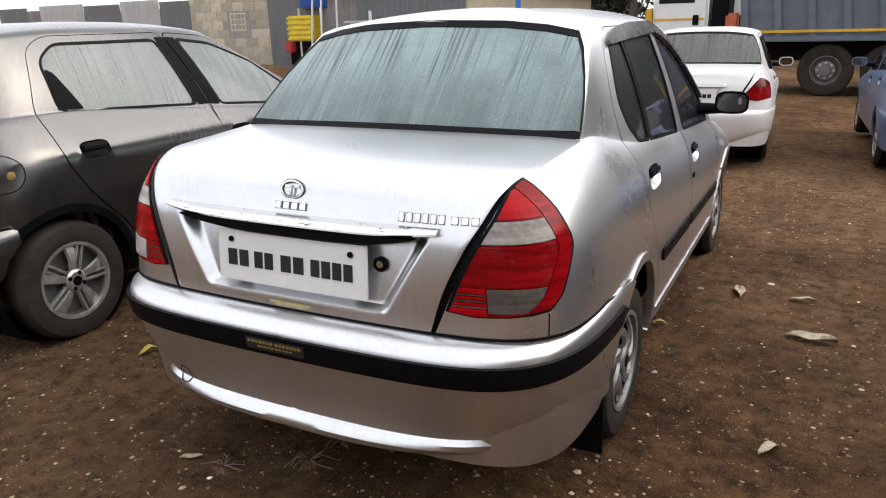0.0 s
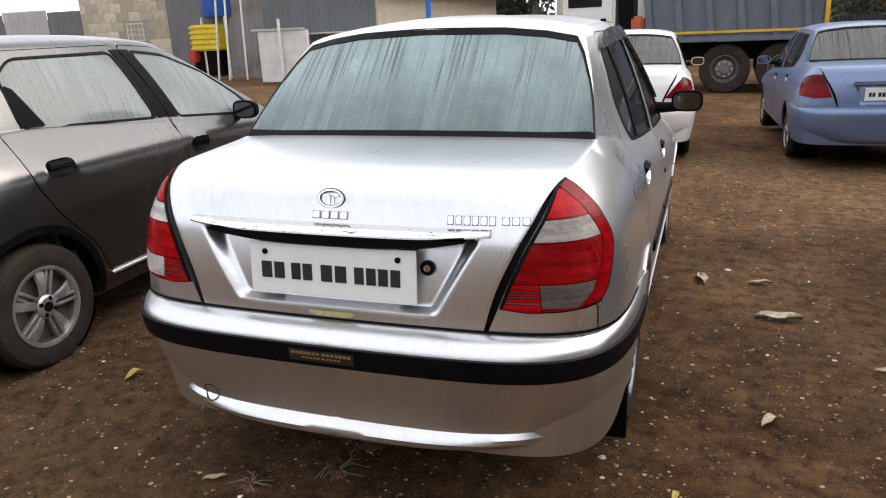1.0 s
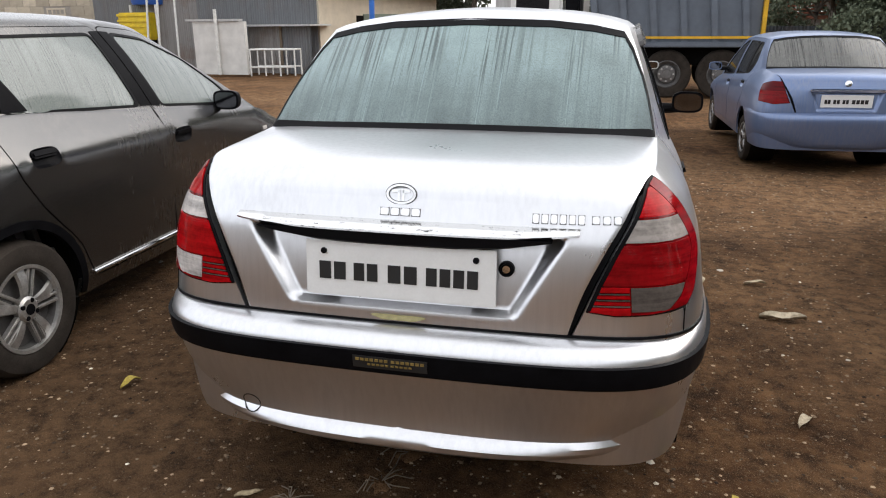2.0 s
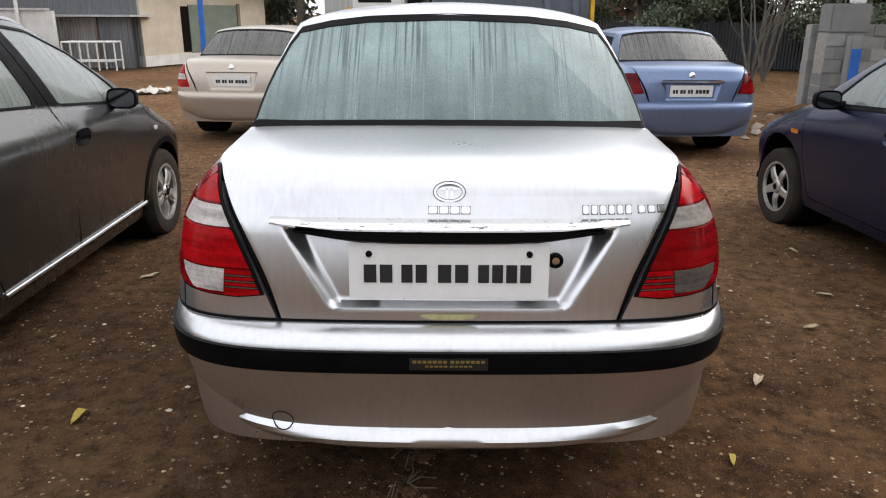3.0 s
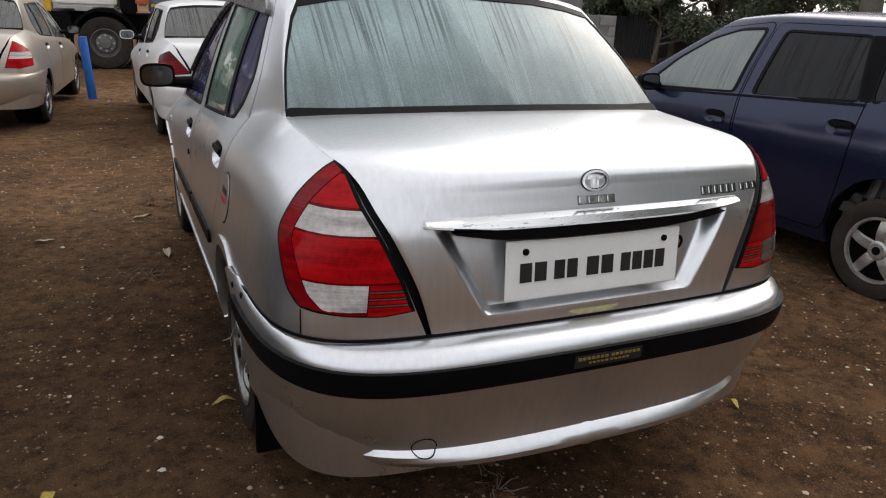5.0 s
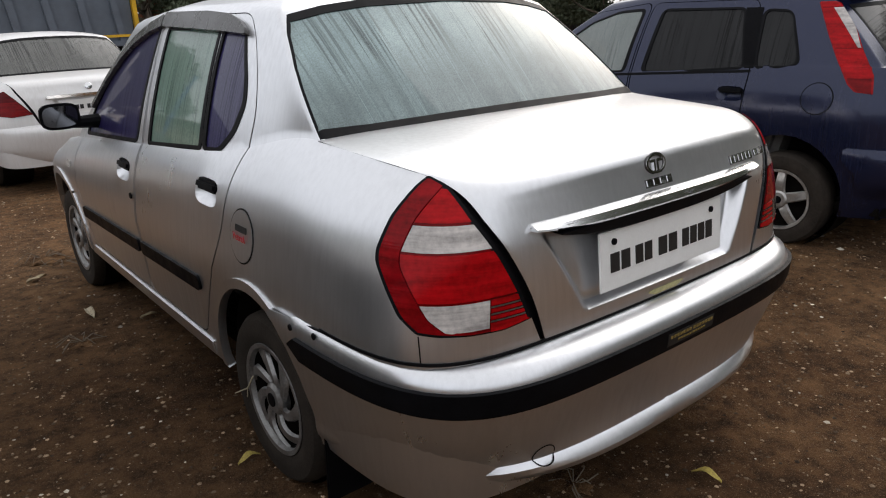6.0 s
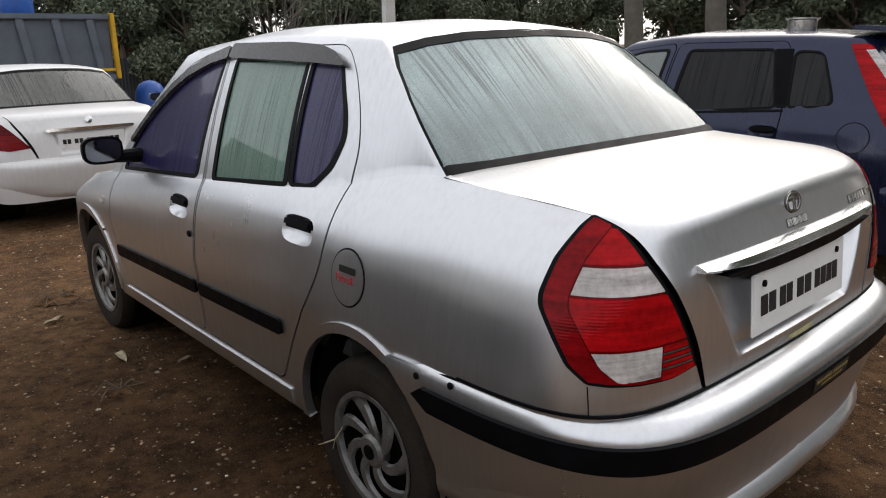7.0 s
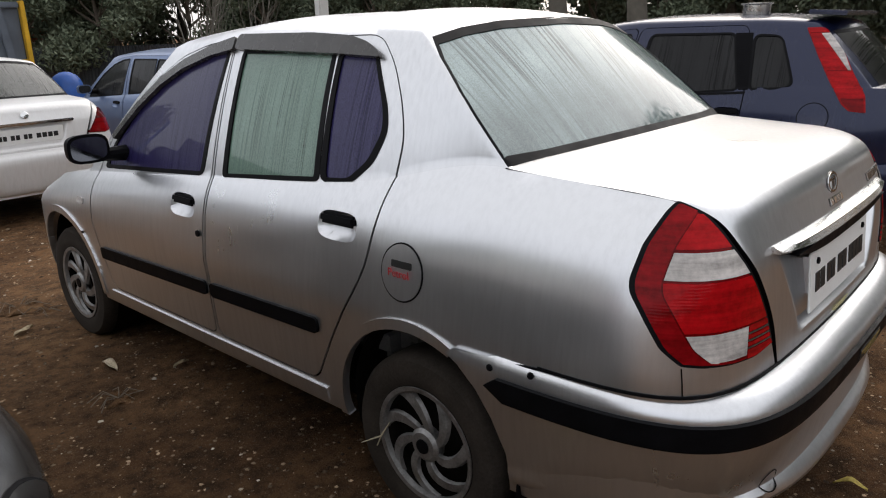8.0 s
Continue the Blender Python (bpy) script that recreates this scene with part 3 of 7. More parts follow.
def mirror(parent, side, x, y, z, paint, size=(0.175, 0.10, 0.122)):
    """A door mirror on a short arm; its glass looks to the rear."""
    w, d, h = size
    bm = bmesh.new()
    for i in range(7):
        u = i / 6
        k = math.sqrt(max(0.0, 1 - (u * 0.92) ** 2.4))
        ring = [bm.verts.new(((x + w / 2) * side + side * (w / 2) * k * np.sign(c) * abs(c) ** 0.6, y + d * u, z + (h / 2) * k * np.sign(s) * abs(s) ** 0.6))
                for c, s in ((math.cos(2 * math.pi * a / 20), math.sin(2 * math.pi * a / 20)) for a in range(20))]
        if i:
            for a in range(20):
                bm.faces.new((last[a], last[(a + 1) % 20], ring[(a + 1) % 20], ring[a]))
        else:
            bm.faces.new(ring)
        last = ring
    bm.faces.new(last[::-1])
    bmesh.ops.recalc_face_normals(bm, faces=bm.faces)
    ob = part("door_mirror", bm, paint, parent)
    bm = bmesh.new()
    ring = [bm.verts.new(((x + w / 2) * side + side * (w / 2 - 0.012) * np.sign(c) * abs(c) ** 0.6, y - 0.003, z + (h / 2 - 0.012) * np.sign(s) * abs(s) ** 0.6))
            for c, s in ((math.cos(2 * math.pi * a / 20), math.sin(2 * math.pi * a / 20)) for a in range(20))]
    bm.faces.new(ring)
    bmesh.ops.recalc_face_normals(bm, faces=bm.faces)
    part("mirror_glass", bm, M["mirror"], ob)
    part("mirror_arm", tube([((x - 0.09) * side, y + 0.05, z - h * 0.35), ((x + 0.05) * side, y + 0.04, z - h * 0.3)], [0.035, 0.026], 10), M["black"], ob)


def dish(cy, cz, w, h, n=36):
    turn = [(math.cos(2 * math.pi * i / n), math.sin(2 * math.pi * i / n)) for i in range(n)]
    return [(cy + w / 2 * math.copysign(abs(c) ** 0.6, c), cz - h * 0.35 + h * math.copysign(abs(q) ** 0.6, q)) for c, q in turn]


def pull(parent, body, side, y, z, paint, w=0.165, h=0.044):
    """A flap door handle over a dished recess that is sunk into the door."""
    bm = body.sheet(body.flank(dish(y, z, w * 1.08, h), 0.001), thick=0, step=0.014, mirror=side)
    for v in bm.verts:
        r2 = abs((v.co.y - y) / (w * 0.54)) ** 3.3 + abs((v.co.z - z + h * 0.35) / h) ** 3.3
        v.co.x -= side * 0.026 * max(0.0, 1 - r2) ** 0.7
    cup = part("handle_cup", bm, paint, parent)
    q = body.find([(y, z)], "yz", (0.45, 0), (2.9, 1.0))[0]
    o, n = body.at(*q), body.normal(*q)
    o[0] *= side
    n[0] *= side
    turn = Matrix.Translation(Vector(o)) @ Vector(n).to_track_quat("X", "Z").to_matrix().to_4x4()
    bm = bmesh.new()
    add_box(bm, -0.016, 0.010, -w * 0.47, w * 0.47, -h * 0.30, h * 0.50, m=turn, bevel=0.009)
    part("handle_flap", bm, M["black"], cup, "black plastic door handle")


def lid_y(s, x, z):
    """Where the upright part of the boot lid lies."""
    prof = s["lid"][3:]
    y0 = float(np.interp(z, [b for _, b in prof][::-1], [a for a, _ in prof][::-1]))
    w = 0.85 - 0.1 * np.clip((z - 0.8) / 0.3, 0, 1)
    return y0 + s["bow"] * (x / 0.8) ** 2 + (s["cr"] - y0) * (1 - (1 - min(abs(x) / w, 0.97) ** s["n"]) ** (1 / s["n"]))


def lid_mesh(s, body):
    """The boot lid: from the rear window over the edge down to the bumper, with its number-plate recess."""
    prof, (n, m) = s["lid"], s.get("fine", (84, 110))
    k = np.concatenate([[0], np.cumsum(np.hypot(np.diff([a for a, _ in prof]), np.diff([b for _, b in prof])))])
    fy, fz = smooth_table(list(zip(k, [a for a, _ in prof]))), smooth_table(list(zip(k, [b for _, b in prof])))
    half = smooth_table(s["lid_half"])
    bm, rows = bmesh.new(), []
    ss = np.linspace(0, k[-1], n)
    for i, u in enumerate(ss):
        y0, z0 = float(fy(u)), float(fz(u))
        du = 1e-3
        ty, tz = float(fy(u + du) - fy(u - du)), float(fz(u + du) - fz(u - du))
        ln = math.hypot(ty, tz)
        ny, nz = tz / ln, -ty / ln
        hw = float(half(u / k[-1]))
        x = hw * (2 * np.arange(m + 1) / m - 1)
        e = np.abs(x) / hw
        turn = min(max((u / k[-1] - 0.3) / 0.25, 0.0), 1.0)
        wide = 0.85 - 0.1 * min(max((z0 - 0.8) / 0.3, 0.0), 1.0)
        y = y0 + s["bow"] * (x / 0.8) ** 2 + turn * (s["cr"] - y0) * (1 - (1 - np.minimum(np.abs(x) / wide, 0.97) ** s["n"]) ** (1 / s["n"]))
        z = z0 + 0.012 * (1 - e * e) * (1 if nz > 0.4 else nz)
        if "recess" in s:
            za, zb, xa, xb, deep = s["recess"]
            hx = xa + (xb - xa) * min(max((z0 - za) / (zb - za), 0.0), 1.0)
            ease = lambda q: np.clip(q, 0, 1) ** 2 * (3 - 2 * np.clip(q, 0, 1))
            y = y + deep * (0.55 + 0.45 * (z0 - za) / (zb - za)) * ease((z0 - za) / 0.022) * ease((zb - z0) / 0.015) * ease((hx - np.abs(x)) / 0.045)
        roll = 0.0015 * np.maximum(0.0, (e - 0.985) / 0.015) ** 2
        row = [bm.verts.new(v) for v in np.stack([x, y + roll * max(0, -ny), z - roll * max(0, nz)], 1)]
        rows.append(row)
    # the edges lie flush with the body beside them
    rim = np.array([row[-1].co[:] for row in rows])
    q = body.find(rim, "xyz", (0, 0), (1.0, 2.3))
    gap = body.at(q[:, 0], q[:, 1]) - rim
    gap = np.stack([np.convolve(np.pad(c, 6, mode="edge"), np.ones(13) / 13, "valid") for c in gap.T], 1)
    for row, d in zip(rows, gap):
        hw = row[-1].co.x
        for v in row:
            k = max(0.0, (abs(v.co.x) / hw - 0.72) / 0.28) ** 2
            v.co += Vector((0, d[1], d[2])) * k
    for a, b in zip(rows, rows[1:]):
        for j in range(m):
            bm.faces.new((a[j], b[j], b[j + 1], a[j + 1]))
    edge = [e for e in bm.edges if len(e.link_faces) == 1]
    r = bmesh.ops.extrude_edge_only(bm, edges=edge)["geom"]
    for f in [g for g in r if isinstance(g, bmesh.types.BMFace)]:
        f.material_index = 1
    for v in [g for g in r if isinstance(g, bmesh.types.BMVert)]:
        v.co += Vector((-0.010 * np.sign(v.co.x) * (abs(v.co.x) > 0.3), 0.014, -0.012))
    bmesh.ops.recalc_face_normals(bm, faces=bm.faces)
    return bm


def clip_poly(poly, axis, limit, above):
    """The part of a polygon on one side of a line across an axis."""
    out = []
    for a, b in zip(poly, np.roll(poly, -1, axis=0)):
        ia, ib = (a[axis] > limit) == above, (b[axis] > limit) == above
        if ia:
            out.append(a)
        if ia != ib:
            out.append(a + (b - a) * (limit - a[axis]) / (b[axis] - a[axis]))
    return np.array(out)


def heights(body, p, z, high=1.0):
    """t at which the skin has height z over each p."""
    p, z = np.asarray(p, float), np.asarray(z, float)
    lo, hi = np.zeros_like(p), np.full_like(p, high)
    for _ in range(20):
        mid = (lo + hi) / 2
        up = body.at(p, mid)[..., 2] < z
        lo, hi = np.where(up, mid, lo), np.where(up, hi, mid)
    return lo


def lamp(car, body, outline, zones, side, bezel, label, high=1.0, rim=0.055):
    """A lamp that wraps round a corner. outline: places (x, y, z); zones: (low z, high z, inner, outer, material), inner and outer as shares of p, or "rim" for the band along the outer edge."""
    q = body.find(open_dense(list(rounded(outline, 0.012)) + [rounded(outline, 0.012)[0]], 0.025)[:-1], "xyz", (0, 0), (3, high))
    ob = part("tail_lamp" if outline[0][1] < 1 else "head_lamp", body.sheet(shrink(q, 0.003), offset=0.004, thick=0.03, mirror=side), bezel, car, label)
    flat = np.stack([q[:, 0], body.at(q[:, 0], q[:, 1])[:, 2]], 1)
    inner = shrink_flat(flat, 0.009)
    p0, p1 = inner[:, 0].min(), inner[:, 0].max()
    case = shrink_flat(flat, 0.011)
    part("reflector", body.sheet(np.stack([case[:, 0], heights(body, case[:, 0], case[:, 1], high)], 1), offset=0.0055, thick=0.002, mirror=side, step=0.03), M["lamp_case"], ob)

    def span(z):
        cut = [u[0] + (v[0] - u[0]) * (z - u[1]) / (v[1] - u[1]) for u, v in zip(inner, np.roll(inner, -1, axis=0)) if (u[1] - z) * (v[1] - z) < 0]
        return (min(cut), max(cut)) if cut else (p0, p0)

    for z0, z1, a, b, mat in zones:
        if "rim" in (a, b):
            zs = np.linspace(max(z0, inner[:, 1].min() + (0.008 if b == "rim" else 0)) + 0.002, min(z1, inner[:, 1].max()) - 0.002, 28)
            lo, hi = np.array([span(z) for z in zs]).T
            ps = hi[:, None] + (lo - hi)[:, None] * np.linspace(0, 1, 60)
            skin = body.at(ps, heights(body, ps, zs[:, None] + 0 * ps, high))
            arc = np.concatenate([np.zeros((len(zs), 1)), np.cumsum(np.linalg.norm(np.diff(skin, axis=1), axis=-1), 1)], 1)
            seam = np.array([np.interp(rim, k, row) for k, row in zip(arc, ps)])
            if a == "rim":
                left, right = seam, hi
            else:
                left, right = np.maximum(lo, p0 + (p1 - p0) * a), seam - 0.002
            ok = right - left > 0.004
            if ok.sum() < 3:
                continue
            c = np.concatenate([np.stack([left, zs], 1)[ok], np.stack([right, zs], 1)[ok][::-1]])
        else:
            c = clip_poly(clip_poly(inner, 1, z0 + 0.0015, True), 1, z1 - 0.0015, False)
            if a > 0:
                c = clip_poly(c, 0, p0 + (p1 - p0) * a, True)
            if b < 1:
                c = clip_poly(c, 0, p0 + (p1 - p0) * b - 0.002, False)
            if len(c) < 3:
                continue
            c = dense(c, 0.02)
        part("lens", body.sheet(np.stack([c[:, 0], heights(body, c[:, 0], c[:, 1], high)], 1), offset=0.0075, thick=0.004, mirror=side, step=0.03), mat, ob)
    return ob


def shrink_flat(poly, d):
    q = np.asarray(poly) * np.array([1.0, 1.0])
    tan = np.roll(q, -1, axis=0) - np.roll(q, 1, axis=0)
    nor = np.stack([-tan[:, 1], tan[:, 0]], 1)
    nor /= np.maximum(np.linalg.norm(nor, axis=1, keepdims=True), 1e-9)
    area = (q[:, 0] * np.roll(q[:, 1], -1) - q[:, 1] * np.roll(q[:, 0], -1)).sum()
    return q + nor * d * np.sign(area)


def build_car(s):
    """A whole car from its table s; its origin is on the ground under the middle of the tail, y points to the nose."""
    car = thing("car", s["place"], s["label"], "car", s.get("group", "parked cars"))
    body, paint = Body(s), s["paint"]
    arches = [body.flank(circle(y, s.get("arch_z", s["hub"]), s["arch"]), 0.001, (0.3, 0), (2.95, 1.0)) for y in s["axles"]]
    # doors and side glass
    doors = [body.flank(d, s.get("door_round", 0.05)) for d in s["doors"]]
    panes = [body.flank(w[0], w[1]) for w in s["panes"]]
    # glass at the back and the front
    back = middle(body, s["back_glass"], "xz", (0, 2.0), (body.pr * 0.97, 3.05))
    front = middle(body, s["front_glass"], "xz", (3 - (3 - body.pf) * 0.97, 2.0), (3.0, 3.05), 3.0)
    holes = doors + [back, front] + arches + [panes[i] for i in s.get("shell_panes", ())]
    if "lid" in s:
        lid_edge = middle(body, s["lid_hole"], "xyz", (0, 0), (1.0, 2.3))
        holes.append(middle(body, s["lid_hole"], "xyz", (0, 0), (1.0, 2.3)))
    lamps = [body.find(open_dense(list(l[0]) + [l[0][0]], 0.025)[:-1], "xyz", (0, 0), (3, 3.0)) for l in s["lamps"]]
    shell = part("body_shell", body.sheet(ring_outline(), holes, both=True, thick=0.02, step=s.get("step", 0.045)), paint, car)
    for side in (1, -1):
        for i, d in enumerate(doors):
            mine = [panes[k] for k in s["door_panes"][i]] + ([body.flank(dish(*s["pulls"][i], 0.1782, 0.044), 0.001)] if i < len(s["pulls"]) else [])
            part("door_seal", body.sheet(shrink(d, -0.006), [shrink(d, 0.012)], offset=-0.007, thick=0.006, mirror=side), M["seal"], shell)
            ob = part("door", body.sheet(shrink(d, 0.005), mine, thick=0.016, mirror=side, step=s.get("step", 0.045)), paint, car)
            for k in s["door_panes"][i]:
                glass = M[s["panes"][k][2 if side < 0 else 3]]
                part("window_seal", body.sheet(shrink(panes[k], -0.006), [shrink(panes[k], 0.011)], offset=0.002, thick=0.012, mirror=side), M["seal"], ob)
                part("window_pane", body.sheet(shrink(panes[k], 0.008), offset=-0.004, thick=0, mirror=side), glass, ob)
            if i < len(s["pulls"]):
                pull(ob, body, side, *s["pulls"][i], s.get("cup", paint))
            if "rub" in s:
                y0, y1 = s["rub_ends"][i]
                zr = s["rub"]
                band = body.flank([(y0, zr(y0) - 0.028), (y1, zr(y1) - 0.028), (y1, zr(y1) + 0.028), (y0, zr(y0) + 0.028)], 0.02)
                part("rubbing_strip", body.sheet(band, offset=0.011, thick=0.014, mirror=side), M["black"], ob, "black rubbing strip")
        for k in s.get("shell_panes", ()):
            glass = M[s["panes"][k][2 if side < 0 else 3]]
            part("window_seal", body.sheet(shrink(panes[k], -0.006), [shrink(panes[k], 0.011)], offset=0.002, thick=0.012, mirror=side), M["seal"], shell)
            part("window_pane", body.sheet(shrink(panes[k], 0.008), offset=-0.004, thick=0, mirror=side), glass, shell)
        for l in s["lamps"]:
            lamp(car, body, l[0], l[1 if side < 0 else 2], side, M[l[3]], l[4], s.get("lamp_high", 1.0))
        for i, y in enumerate(s["axles"]):
            m = pose(side * (s["track"] - s["tyre"][1] / 2), y, s["tyre"][0] - 0.012, rz=0 if side > 0 else 180) @ pose(0, 0, 0, 40 * i + 17)
            wheel(car, m, *s["tyre"], s["rim"], s["rim_mat"], s.get("wheel_label", ""))
            part("wheel_housing", lathe([(s["arch"] + 0.012, -0.12), (s["arch"] + 0.012, 0.16), (0.02, 0.16)][::-1], 40, cap=False, m=pose(side * (s["track"] - 0.17), y, s.get("arch_z", s["hub"]), rz=0 if side < 0 else 180)),
                 M["dark"], car)
        mirror(car, side, *s["mirror"], s.get("mirror_mat", M["black"]))
    edge = shrink(back, s.get("frit", 0.035))
    edge[0], edge[-1] = (0, edge[1, 1]), (0, edge[-2, 1])
    wide = shrink(back, -0.008)
    wide[0], wide[-1] = (0, wide[1, 1]), (0, wide[-2, 1])
    part("window_surround", body.sheet(wide, [edge], offset=0.001, thick=0.016, both=True), M["seal"], car)
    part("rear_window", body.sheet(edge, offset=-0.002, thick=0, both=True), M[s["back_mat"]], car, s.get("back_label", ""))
    part("windscreen", body.sheet(front, offset=-0.002, thick=0, both=True), M["clear_glass"], car)
    if "lid" in s:
        inner = shrink(lid_edge, 0.028)
        inner[0], inner[-1] = (0, inner[1, 1]), (0, inner[-2, 1])
        part("lid_seal", body.sheet(shrink(lid_edge, 0.002), [inner], offset=-0.018, thick=0.01, both=True), M["seal"], shell)
        lid = part("boot_lid", lid_mesh(s, body), [paint, M["seal"]], car)
    # bumper with its strip
    b = Bumper(body, s["bumper"])
    tip = b.find(open_dense(s["bumper_end"]), "yz", (0.3, 0), (1.6, 1.0))
    outline = np.array([(p, 0) for p in np.linspace(0, tip[0, 0], 40)[:-1]] + [tuple(q) for q in tip] + [(p, 1) for p in np.linspace(tip[-1, 0], 0, 40)[1:]])
    bump = part("bumper", b.sheet(outline, thick=0.012, both=True, step=0.03), s.get("bumper_mat", paint), car)
    if "strip" in s:
        z0, z1, yend = s["strip"]
        ts = [float(np.interp(z, b.z(np.linspace(0, 1, 200)), np.linspace(0, 1, 200))) for z in (z0, z1)]
        pe = float(b.find([(yend, z1)], "yz", (0.3, 0), (1.6, 1.0))[0][0])
        band = np.array([(p, ts[0]) for p in np.linspace(0, pe - 0.03, 60)] + [(pe, (ts[0] + ts[1]) / 2)] + [(p, ts[1]) for p in np.linspace(pe - 0.02, 0, 60)])
        part("bumper_strip", b.sheet(band, offset=0.012, thick=0.016, both=True, step=0.03), M["black"], bump, "scuffed black bumper strip")
    # under and inside
    L, w = s["length"], s.get("half", s["side"][2][1])
    bm = bmesh.new()
    add_box(bm, -w + 0.12, w - 0.12, 0.18, L - 0.2, s["sill"][0][1] - 0.01, s["sill"][0][1] + 0.10, bevel=0.03)
    part("underbody", bm, M["dark"], car)
    floor_z = s["sill"][0][1] + 0.1
    for x in (-0.36, 0.36):
        seat(car, x, s["seat_y"][0], floor_z)
        seat(car, x, s["seat_y"][1], floor_z + 0.04, 0.58, 0.66)
    part("parcel_shelf", box(-w + 0.16, w - 0.16, s["base_rear"][0] + 0.04, s["base_rear"][0] + 0.38, s["top"][0][1] - 0.08, s["top"][0][1] - 0.05), M["dark"], car)
    dash_y = s["base_front"][0] - 0.45
    part("dashboard", box(-w + 0.13, w - 0.13, dash_y, dash_y + 0.4, floor_z + 0.2, s["top"][-3][1] - 0.04, bevel=0.06), M["dark"], car)
    return car, body, b, bump


# ---------------------------------------------------------------- the silver sedan
def tail_zones(low, band, red):
    """Lens fields of the sedan's tail lamp; low: the reversing field; band: the clear band; red: the stop field."""
    rows = [(1.006, 1.2, 0, "rim", M["red"]), (0.945, 1.004, 0, "rim", band), (0.834, 0.943, 0, "rim", red), (0.7, 1.2, "rim", 1, M["wine"]), (0.7, 0.832, 0.30, "rim", low)]
    for i, z in enumerate((0.70, 0.776, 0.782, 0.793, 0.799, 0.810, 0.816)):
        rows.append((z, (0.776, 0.782, 0.793, 0.799, 0.810, 0.816, 0.832)[i], 0, 0.30, M["smoke"] if i % 2 else M["red"]))
    return rows


